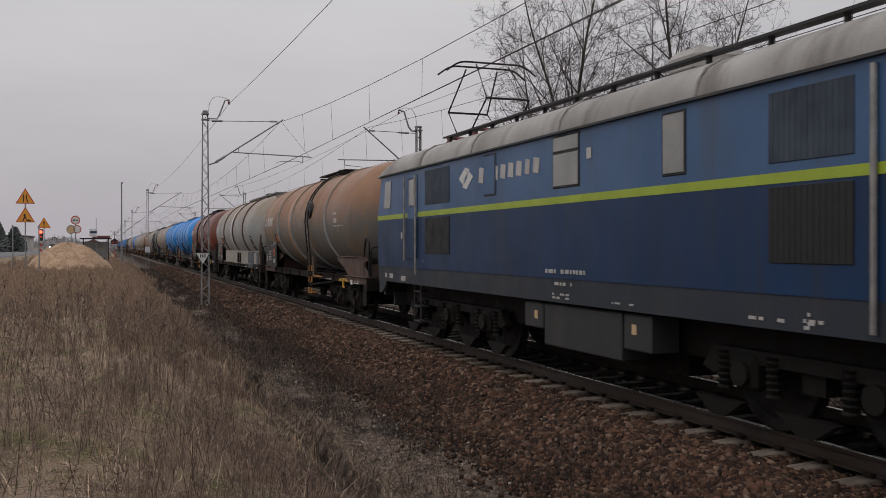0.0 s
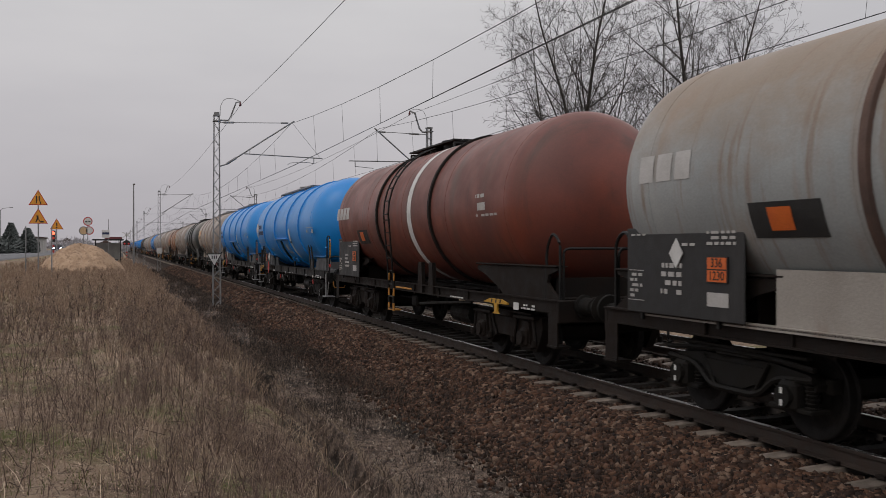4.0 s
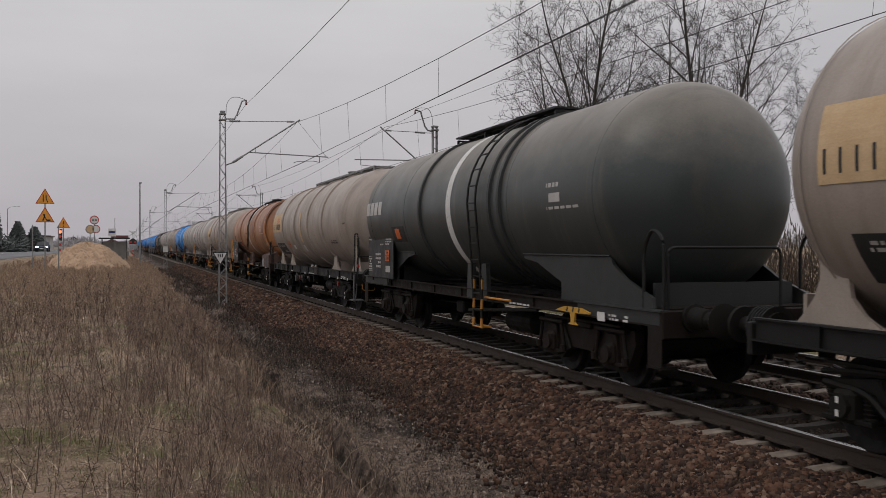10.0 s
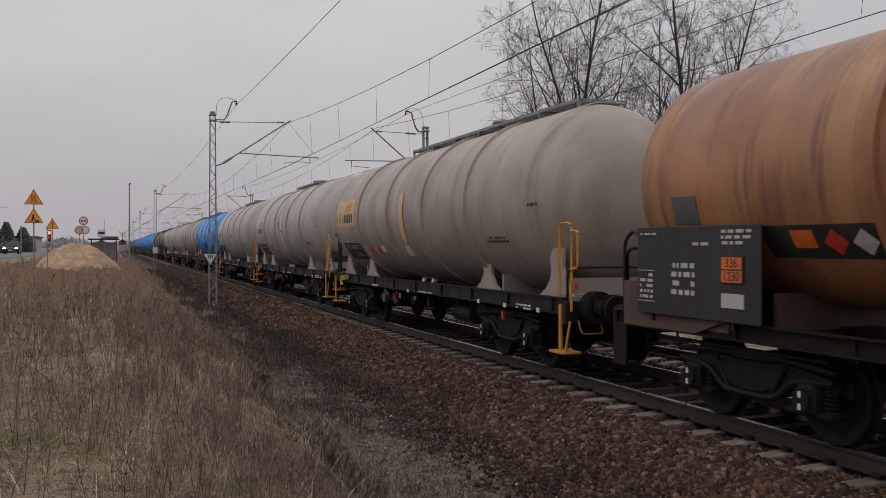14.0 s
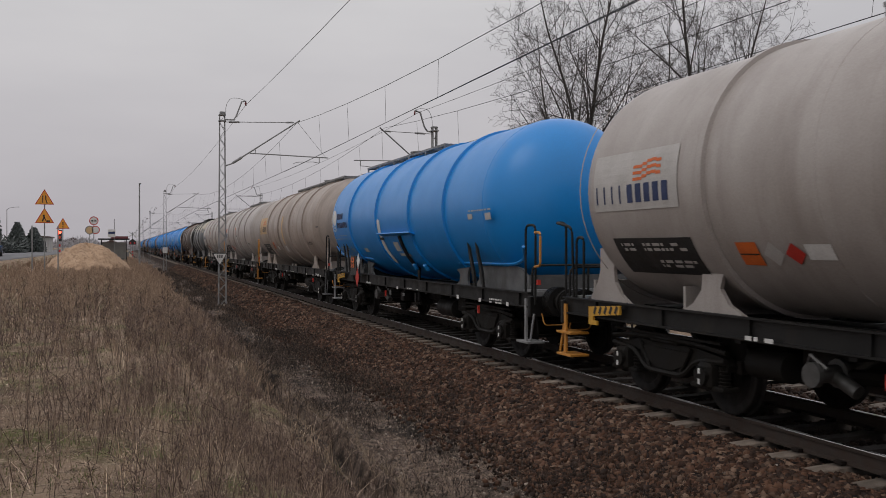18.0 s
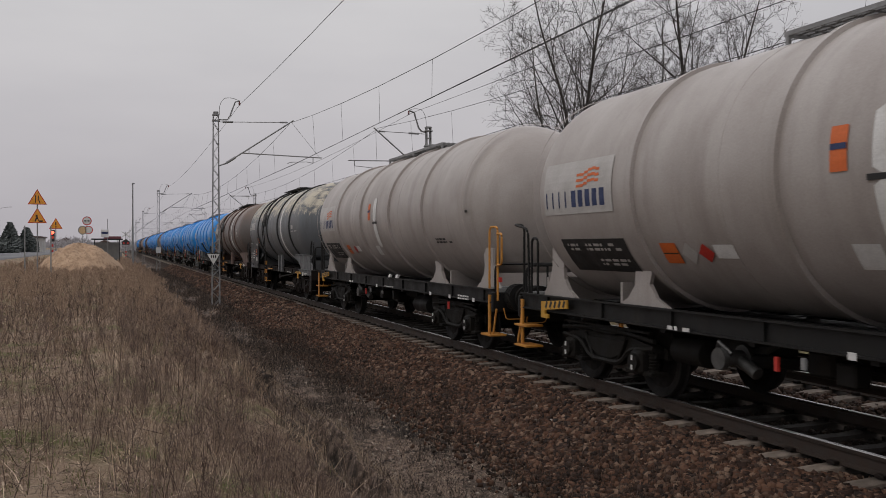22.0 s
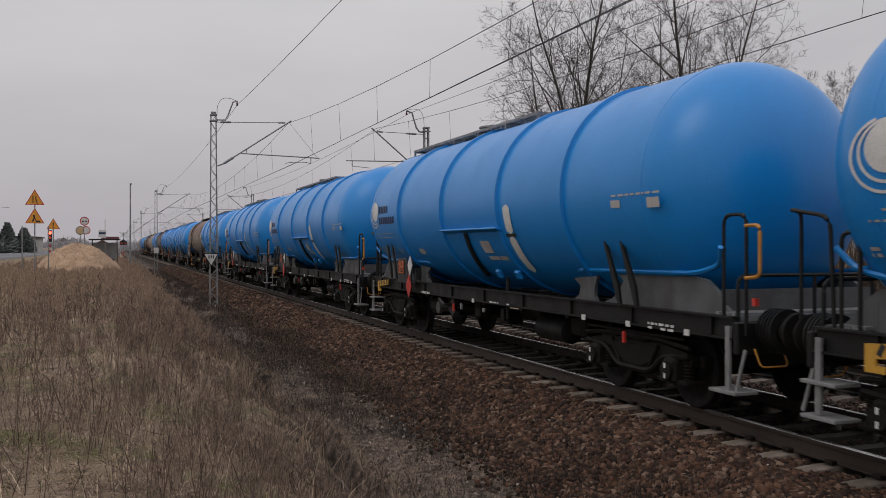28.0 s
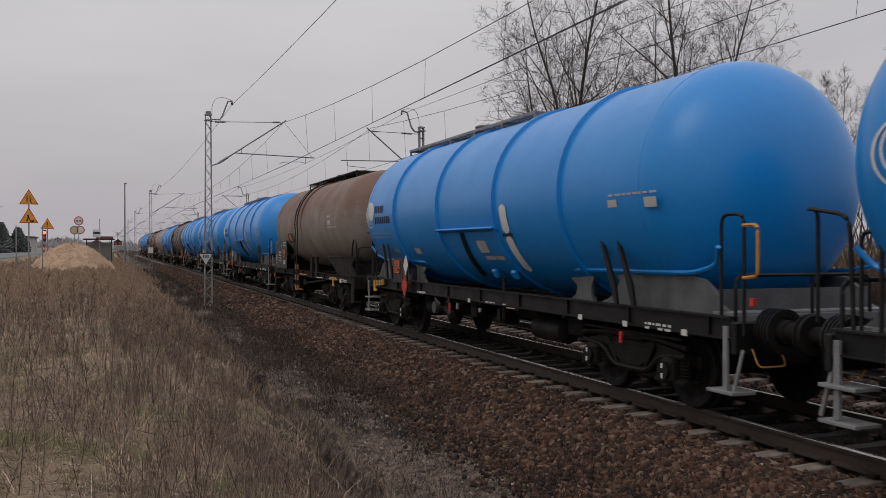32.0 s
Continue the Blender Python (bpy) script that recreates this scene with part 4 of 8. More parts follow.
    if ladder is not None:
        def rungs(bm):
            top = TANK_Z + r
            for o in (-0.19, 0.19):
                pts = [(-1.46, y(ladder) + o, 0.75), (-1.5, y(ladder) + o, 1.6)]
                pts += [(-(r + 0.09) * math.cos(radians(q)), y(ladder) + o, TANK_Z + (r + 0.09) * math.sin(radians(q))) for q in range(-10, 91, 10)]
                pipe(bm, pts, 0.02, 5)
            for z in np.arange(0.8, 2.6, 0.29):
                xx = -1.46 if z < 1.5 else -1.5 - 0.06 * (z - 1.5)
                rod(bm, (xx, y(ladder) - 0.19, z), (xx, y(ladder) + 0.19, z), 0.014, 6)
            for q in range(0, 86, 11):
                xx, zz = -(r + 0.09) * math.cos(radians(q)), TANK_Z + (r + 0.09) * math.sin(radians(q))
                rod(bm, (xx, y(ladder) - 0.19, zz), (xx, y(ladder) + 0.19, zz), 0.014, 6)
        piece("ladder", rungs, FRAME, wagon)
        piece("ladder_foot", lambda bm: [rod(bm, (-1.46, y(ladder) + o, 0.5), (-1.46, y(ladder) + o, 1.35), 0.024, 6) for o in (-0.19, 0.19)] + [rod(bm, (-1.46, y(ladder) - 0.19, z), (-1.46, y(ladder) + 0.19, z), 0.018, 6) for z in (0.52, 0.8, 1.08)], FRAME, wagon)
        for o in (-0.19, 0.19):
            for z in (0.48, 0.82, 1.16):
                piece("ladder_stripe", lambda bm: rod(bm, (-1.46, y(ladder) + o, z), (-1.46, y(ladder) + o, z + 0.17), 0.027, 6), AMBER, wagon, "amber painted ladder stripe")
        piece("ladder_step", lambda bm: (box(bm, -1.38, y(ladder), 0.5, 0.2, 0.4, 0.03, 0.005), rod(bm, (-1.4, y(ladder) - 1.3, 1.02), (-1.4, y(ladder) - 0.2, 1.02), 0.02, 6)), AMBER, wagon, "amber step and rail at the ladder's foot")
        if not modern and ladder_disc:
            piece("ladder_guard", lambda bm: lathe(bm, [(-(r + 0.05), 0.0), (-(r + 0.05), 0.26), (-(r - 0.06), 0.28), (-(r - 0.06), 0.0)], "x", 24, (0, y(ladder) - 0.12, TANK_Z + 0.35)), BLACKP, wagon, "dark oval plate behind the ladder")
    if stripe is not None:
        d, paint2, whole = stripe
        if whole:
            piece("band", lambda bm: lathe(bm, [(y(d) - 0.13, r + 0.002), (y(d) - 0.13, r + 0.006), (y(d) + 0.13, r + 0.006), (y(d) + 0.13, r + 0.002)], "y", 64, (0, 0, TANK_Z)), paint2, wagon, "painted ring round the shell", smooth=True)
        else:
            low = (-49, -22, -3) if saddle == "long" else (-30, -7, 16)
            if paint2 is CREAM:
                piece("long_sticker", lambda bm: arc_patch(bm, r + 0.012, y(d) - 0.15, y(d) + 0.15, -26, 17, 14, tip=0.8), paint2, wagon, "long pointed cream sticker")
                return wagon, y
            piece("lifting_notch", lambda bm: arc_patch(bm, r + 0.014, y(d) - 0.2, y(d) + 0.2, low[1] - 0.6, low[1] + 1.4, 3), BLACKP, wagon)
            piece("lifting_mark", lambda bm: (arc_patch(bm, r + 0.012, y(d) - 0.13, y(d) + 0.13, low[1] + 1.2, low[2], 10, tip=0.8), arc_patch(bm, r + 0.012, y(d) - 0.13, y(d) + 0.13, low[0], low[1], 10, tip=0.8)), paint2, wagon, "long pointed sticker")
    return wagon, y


def dress_modern(wagon, y, length, rail_paint, step_paint, seed, bare=False):
    """End platforms, handrails, steps, brake gear, labels of a modern wagon; bare: no rails or steps at the rear end."""
    for e in (-1,) if bare else (-1, 1):
        Y = lambda d: -e * y(d)
        for s in (-1, 1):
            piece("handrail", lambda bm: pipe(bm, bend([(s * 1.22, Y(0.95), 1.0), (s * 1.22, Y(0.95), 2.26), (s * 1.22, Y(0.58), 2.26), (s * 1.22, Y(0.58), 1.0)] if e < 0 else [(s * 1.22, Y(0.98), 1.0), (s * 1.22, Y(0.98), 2.05), (s * 1.22, Y(1.2), 2.05), (s * 1.22, Y(1.2), 1.0)], 0.12, 4), 0.021), AMBER if e < 0 and step_paint is AMBER else FRAME, wagon)
            if e < 0:
                piece("grab_iron", lambda bm: pipe(bm, bend([(s * 1.23, Y(0.58), 2.14), (s * 1.26, Y(0.32), 2.14), (s * 1.26, Y(0.32), 1.62), (s * 1.23, Y(0.58), 1.6)], 0.07, 3), 0.021), rail_paint, wagon, "amber grab iron" if rail_paint is AMBER else "")
                piece("red_cap", lambda bm: box(bm, s * 1.25, Y(0.4), 1.36, 0.05, 0.05, 0.08), REDP, wagon)
            else:
                piece("platform_rail", lambda bm: pipe(bm, bend([(s * 1.22, Y(0.9), 1.1), (s * 1.22, Y(0.84), 2.2), (s * 1.22, Y(0.3), 2.28), (s * 1.0, Y(0.22), 2.28), (s * 1.0, Y(0.22), 1.2)], 0.14, 4), 0.021), FRAME, wagon)

            def steps(bm):
                for z in ((0.4,) if e < 0 else (0.36, 0.68)):
                    box(bm, s * 1.2, Y(0.82), z, 0.3, 0.44, 0.035, 0.005)
                box(bm, s * 1.29, Y(0.78), 0.74, 0.03, 0.07, 0.7), box(bm, s * 1.26, Y(0.62), 0.62, 0.02, 0.04, 0.5, 0, (18, 0, 0))
            piece("step", steps, step_paint, wagon)
        piece("end_platform", lambda bm: [box(bm, 0, Y(0.88 + 0.09 * k), 1.2, 2.3, 0.07, 0.03) for k in range(4)] + [box(bm, 0, Y(0.75), 1.16, 2.4, 0.04, 0.08)], GALV, wagon)
        piece("end_railing", lambda bm: (pipe(bm, bend([(-1.2, Y(0.74), 1.1), (-1.2, Y(0.74), 1.62), (-0.2, Y(0.74), 1.62), (0.6, Y(0.74), 1.62), (0.6, Y(0.74), 1.2)], 0.12), 0.022), rod(bm, (-0.2, Y(0.74), 1.15), (-0.2, Y(0.74), 1.62), 0.02)), FRAME, wagon)
        piece("shunter_step", lambda bm: pipe(bm, bend([(-1.1, Y(0.6), 0.86), (-1.1, Y(0.5), 0.68), (-0.75, Y(0.5), 0.68), (-0.75, Y(0.6), 0.86)], 0.06), 0.01), AMBER, wagon)
    # brake gear under the frame
    piece("air_reservoir", lambda bm: (lathe(bm, [(y(5.2), 0.0), (y(5.2) + 0.08, 0.19), (y(6.3) - 0.08, 0.19), (y(6.3), 0.0)], "y", 16, (-0.75, 0, 0.62))), FRAME, wagon, smooth=True)
    piece("second_reservoir", lambda bm: (lathe(bm, [(y(10.6), 0.0), (y(10.6) + 0.06, 0.16), (y(11.3) - 0.06, 0.16), (y(11.3), 0.0)], "y", 16, (-0.85, 0, 0.66))), GRIME, wagon, smooth=True)
    piece("outlet_valve", lambda bm: (lathe(bm, [(-0.25, 0.0), (-0.25, 0.12), (-0.18, 0.12), (-0.17, 0.08), (0.05, 0.09), (0.06, 0.14), (0.12, 0.14), (0.14, 0.0)], "x", 14, (-1.05, y(9.9), 0.72)), rod(bm, (-1.05, y(9.9), 0.72), (-1.02, y(9.6), 0.58), 0.07, 12), pipe(bm, [(-1.2, y(9.8), 0.78), (-1.25, y(9.95), 0.9), (-1.2, y(10.05), 0.78)], 0.025), rod(bm, (-0.9, y(9.9), 0.72), (0.0, y(9.9), 1.1), 0.08, 10)), VALVESTEEL, wagon, "dull steel outlet valve", smooth=True)
    piece("brake_rigging", lambda bm: (rod(bm, (-0.5, y(4.5), 0.7), (-0.5, -y(4.5), 0.7), 0.02, 6), rod(bm, (0.4, y(4.5), 0.62), (0.4, -y(4.5), 0.62), 0.02, 6), box(bm, -0.9, y(7.2), 0.72, 0.3, 0.34, 0.24, 0.03), box(bm, -1.0, y(8.3), 0.74, 0.2, 0.25, 0.22, 0.02), box(bm, -1.15, y(6.9), 0.78, 0.12, 0.12, 0.2)), GRIME, wagon)
    for d, w, h, z in ((4.9, 0.5, 0.3, 0.74), (8.9, 0.36, 0.26, 0.76), (10.2, 0.7, 0.2, 0.8), (11.6, 0.3, 0.3, 0.74), (6.6, 0.9, 0.16, 0.82)):
        piece("gear_box", lambda bm: box(bm, -0.55, y(d), z, 0.6, w, h, 0.03), GRIME, wagon)
    piece("outlet_pipe", lambda bm: pipe(bm, bend([(-0.2, y(4.8), 1.0), (-0.2, y(4.8), 0.68), (-0.3, y(9.4), 0.66), (-0.95, y(9.8), 0.7)], 0.25, 4), 0.075, 8), GRIME, wagon, smooth=True)
    for d, w, h in ((8.6, 0.08, 0.16), (7.5, 0.1, 0.1)):
        piece("change_over_handle", lambda bm: box(bm, -1.3, y(d), 0.82, 0.03, w * 0.7, h * 0.7), GALV, wagon)
    for d, xx in ((8.95, -1.32), (2.9, -1.27)):
        piece("red_handle", lambda bm: box(bm, xx, y(d), 0.78, 0.03, 0.05, 0.14), REDP, wagon)

    if not bare:
        def lever(bm):
            prism(bm, [(y(14.12), 0.86), (y(14.12), 1.1), (y(13.3), 1.16), (y(13.3), 1.04), (y(14.0), 0.98), (y(14.0), 0.92), (y(13.9), 0.92), (y(13.9), 0.86)], "x", -1.35, -1.32)
        arm = piece("striped_lever", lever, YELLOW, wagon, "yellow and black striped lever")
        for k in range(5):
            piece("black_stripe", lambda bm: box(bm, -1.336, y(13.38 + 0.14 * k), 1.095 - 0.009 * k, 0.034, 0.055, 0.11, 0, (28, 0, 0)), BLACKP, arm)
    piece("frame_lettering", lambda bm: (rows_of_bars(bm, 1.305, y(1.75), y(2.3), 0.93, 1.03, 2, seed), rows_of_bars(bm, 1.305, y(10.4), y(10.9), 0.94, 1.02, 1, seed + 1), rows_of_bars(bm, 1.305, y(6.4), y(7.3), 0.96, 1.0, 1, seed + 2), [box(bm, -1.305, y(d), 0.96, 0.008, 0.1, 0.07) for d in (1.5, 2.75, 3.9, 8.0)]), WHITE, wagon)


def figures_mesh(text, x, yy, z, height):
    """Lettering in the built-in font, read from the side of the line."""
    cu = bpy.data.curves.new("plate_figures", "FONT")
    cu.body, cu.size, cu.align_x, cu.align_y, cu.extrude = text, height * 1.35, "CENTER", "CENTER", 0.002
    cu.resolution_u = 3
    ob = bpy.data.objects.new("plate_figures", cu)
    me = bpy.data.meshes.new_from_object(ob)
    bpy.data.objects.remove(ob)
    me.transform(Matrix(((0, 0, -1, x), (-1, 0, 0, yy), (0, 1, 0, z), (0, 0, 0, 1))))
    me.materials.clear()
    me.materials.append(BLACKP)
    return me


def plate_orange(wagon, x, yy, z, size=0.4, figures=None):
    frame_ob = piece("hazard_plate", lambda bm: box(bm, x, yy, z, 0.012, size, size * 0.78), BLACKP, wagon, "orange hazard plate with black figures")
    piece("plate_face", lambda bm: [box(bm, x - 0.009, yy, z + s * size * 0.19, 0.008, size * 0.9, size * 0.34) for s in (-1, 1)], ORANGE, frame_ob)
    if figures:
        for s, text in zip((1, -1), figures):
            ob = new("plate_figures", figures_mesh(text, x - 0.015, yy, z + s * size * 0.19, size * 0.28))
            ob.parent = frame_ob
            tagged(ob, kind="stuff")
        return
    piece("plate_figures", lambda bm: [box(bm, x - 0.015, yy + o * size, z + s * size * 0.19, 0.006, size * 0.1, size * 0.2) for s in (-1, 1) for o in ((-0.27, -0.09, 0.09, 0.27) if s < 0 else (-0.12, 0.12))], BLACKP, frame_ob)


def diamond(wagon, x, yy, z, size, material, name="hazard_diamond"):
    piece(name, lambda bm: prism(bm, [(yy, z - size), (yy + size * 0.78, z), (yy, z + size), (yy - size * 0.78, z)], "x", x - 0.006, x + 0.006), material, wagon)


def blue_wagon(turned=False):
    L = 15.5
    w, y = tank_wagon("blue", "glossy blue four-axle tank wagon with raised ribs and white disc emblem", L, BLUE, ribs=(11.9, 9.15, 6.45, 4.15), stripe=(8.93 if turned else 6.05, WHITE, False), seams=(2.1, 13.9),
                      catwalk=(7.1, 14.1), saddle="long", saddle_paint=SADDLEGREY, struts=True, d0=1.1, dish=1.02, pivots=(2.95, 2.3), d1=0.5)
    turn = -0.6 if turned else 0.0
    dress_modern(w, y, L, AMBER, GALV, 3)
    emblem_globe(w, 1.53, y(13.76))
    piece("valve_hood", lambda bm: box(bm, -1.47, y(7.72 if not turned else 7.58), 2.2, 0.2, 2.7, 0.035, 0.008, (0, 18, 0)), BLUE, w, "blue ledge over the side valve")

    def hose(bm):
        top = 7.98 if not turned else 7.32
        pipe(bm, [(-1.545 * math.cos(radians(a)), y(top + 0.28 * ((-19 - a) / 36) ** 1.6), TANK_Z + 1.545 * math.sin(radians(a))) for a in range(-19, -56, -4)], 0.045, 6)
    piece("drain_hose", hose, BLACKP, w, smooth=True)
    piece("shell_stencil", lambda bm: (arc_patch(bm, 1.528, y(7.5 - turn), y(7.1 - turn), -34, -25, 4), arc_patch(bm, 1.528, y(7.45 - turn), y(7.0 - turn), -39.5, -36.5, 3), arc_patch(bm, 1.528, y(6.95 - turn), y(6.65 - turn), -39.5, -36.5, 3), shell_bars(bm, 1.528, y(12.46), y(13.85), -17.6, -16.2, 1, 4), shell_bars(bm, 1.528, y(12.27), y(14.0), -21.2, -19.8, 1, 14),
                                       shell_bars(bm, 1.528, y(13.98), y(14.1), -36, -29, 3, 8), shell_bars(bm, 1.528, y(13.48), y(13.8), -41, -29, 5, 9), shell_bars(bm, 1.528, y(12.82), y(13.04), -39, -29, 4, 5), shell_bars(bm, 1.528, y(12.28), y(12.58), -36, -29, 3, 15), arc_patch(bm, 1.528, y(11.1), y(10.75), -36, -31, 3),
                                       shell_bars(bm, 1.528, y(1.72), y(2.84), -5.2, -3.6, 1, 6), arc_patch(bm, 1.528, y(2.6), y(2.82), -10, -6.5, 2), arc_patch(bm, 1.528, y(1.74), y(2.0), -11, -6.5, 2), shell_bars(bm, 1.528, y(8.9), y(8.7), -40, -33, 1, 7)), DULLWHITE, w, "small white stencilled labels")
    board = piece("placard_board", lambda bm: (box(bm, -1.365, y(12.05), 1.4, 0.02, 0.66, 0.54, 0.006), box(bm, -1.33, y(11.9), 1.16, 0.04, 1.3, 0.05), box(bm, -1.34, y(11.5), 1.3, 0.025, 0.05, 0.7)), BLACKP, w, "black placard board")
    plate_orange(w, -1.385, y(12.07), 1.48, 0.38, figures=("336", "1230"))
    diamond(w, -1.372, y(11.5), 1.52, 0.21, WHITE)
    diamond(w, -1.4, y(11.5), 1.08, 0.25, REDP)
    for k in (7.3, 6.5):
        piece("valve_bracket", lambda bm: box(bm, -1.08, y(k), 1.46, 0.07, 0.17, 0.16, 0.02, (0, -30, 0)), BLUE, w)
    piece("valve_post", lambda bm: rod(bm, (-1.15, y(6.8), 0.72), (-1.15, y(6.8), 1.4), 0.035, 8), FRAME, w)
    return w


def slov_wagon(paint, plate, name, amber, seed, other=False):
    L = 15.7
    q = 0.0 if plate is CREAM else 0.15
    ribs = (11.46, 8.77, 6.21, 3.56) if other else (11.49, 8.92, 6.42, 4.04) if plate is CREAM else (11.3, 8.75, 6.22, 3.82)
    w, y = tank_wagon("slov", name, L, paint, ribs=ribs, stripe=(7.85 if plate is CREAM else 7.42, plate, False), catwalk=(1.8, 10.3) if plate is CREAM else (5.6, 9.9), saddle="legs", saddle_paint=paint, dish=1.0, d0=0.88, d1=0.82 if plate is CREAM else 1.05, seed=seed, seams=(1.55, 5.5, 9.6, 14.05), leg=3.42 if other else 4.0, pivots=(3.05, 2.9 if other else 2.72 if plate is CREAM and not amber else 3.05))
    bare = plate is CREAM and not amber
    dress_modern(w, y, L, AMBER if amber else FRAME, AMBER if amber else SADDLEGREY, seed, bare)
    emblem_waves(w, 1.528, y(12.85 - q), plate)
    piece("shell_stencil", lambda bm: (arc_patch(bm, 1.528, y(8.12 - q), y(7.8 - q), -38.5, -28.5, 4), arc_patch(bm, 1.528, y(10.1 - q), y(9.75 - q), -35, -28.5, 2)), WHITE, w, "small white stencilled labels")
    piece("dark_stencil", lambda bm: (shell_bars(bm, 1.528, y(2.4), y(3.3), -27, -22, 2, seed + 1), shell_bars(bm, 1.45, y(1.25), y(1.75), -6, -3, 1, seed + 2)), BLACKP, w, "small dark stencilled lettering")
    if bare:
        for d in (11.84, 12.87):
            piece("frame_plate", lambda bm: box(bm, -1.315, y(d), 1.06, 0.03, 0.4 if d < 12 else 0.3, 0.24, 0.006), FRAME, w)
        piece("hazard_sticker", lambda bm: arc_patch(bm, 1.531, y(10.89), y(10.58), -33, -22, 4), ORANGE, w, "orange hazard sticker")
        piece("sticker_line", lambda bm: (arc_patch(bm, 1.535, y(10.88), y(10.59), -27.8, -27.2, 1), shell_bars(bm, 1.535, y(10.82), y(10.65), -26, -23.5, 1, 5), shell_bars(bm, 1.535, y(10.84), y(10.63), -31.5, -29, 1, 6)), BLACKP, w)
        piece("white_label", lambda bm: arc_patch(bm, 1.531, y(10.92), y(10.6), -39.8, -34.2, 2), DULLWHITE, w)
        piece("white_sticker", lambda bm: arc_patch(bm, 1.531, y(11.27), y(10.97), -49, -37, 2, tip=0.95), DULLWHITE, w)
        piece("hazard_sticker", lambda bm: arc_patch(bm, 1.531, y(11.6), y(11.31), -49, -37, 2, tip=0.95), REDP, w, "red hazard sticker")
    else:
        piece("hazard_sticker", lambda bm: arc_patch(bm, 1.531, y(10.78 - q), y(11.1 - q), -38, -27.5, 4), ORANGE, w, "orange hazard sticker")
        piece("sticker_line", lambda bm: arc_patch(bm, 1.535, y(10.79 - q), y(11.09 - q), -33, -32.4, 1), BLACKP, w)
        piece("white_sticker", lambda bm: arc_patch(bm, 1.531, y(10.42 - q), y(10.72 - q), -38, -27.5, 2, tip=0.95), DULLWHITE, w)
        piece("hazard_sticker", lambda bm: arc_patch(bm, 1.531, y(10.12 - q), y(10.4 - q), -37, -28, 2, tip=0.95), REDP, w, "red hazard sticker")
    if plate is WHITE:
        piece("inspection_sticker", lambda bm: arc_patch(bm, 1.531, y(7.98 - q), y(8.18 - q), -4, 11, 4), ORANGE, w, "orange and blue inspection sticker")
        piece("sticker_band", lambda bm: arc_patch(bm, 1.536, y(7.985 - q), y(8.175 - q), 3.2, 5.2, 2), NAVY, w)
    piece("data_panel", lambda bm: arc_patch(bm, 1.528, y(13.55 - q), y(11.85 - q), -45, -25, 5), BLACKP, w, "black data panel with white lettering bars")
    piece("data_lettering", lambda bm: (shell_bars(bm, 1.535, y(12.0 - q), y(12.9 - q), -32, -27, 2, seed + 3), shell_bars(bm, 1.535, y(11.95 - q), y(12.7 - q), -41, -36, 2, seed + 4), shell_bars(bm, 1.535, y(13.1 - q), y(13.4 - q), -32, -27, 2, seed + 5)), DULLWHITE, w)
    for d in (6.6, 7.2):
        piece("valve_bracket", lambda bm: box(bm, -1.2, y(d), 1.2, 0.05, 0.14, 0.13, 0, (0, 20, 0)), plate if plate is WHITE else paint, w)
    return w


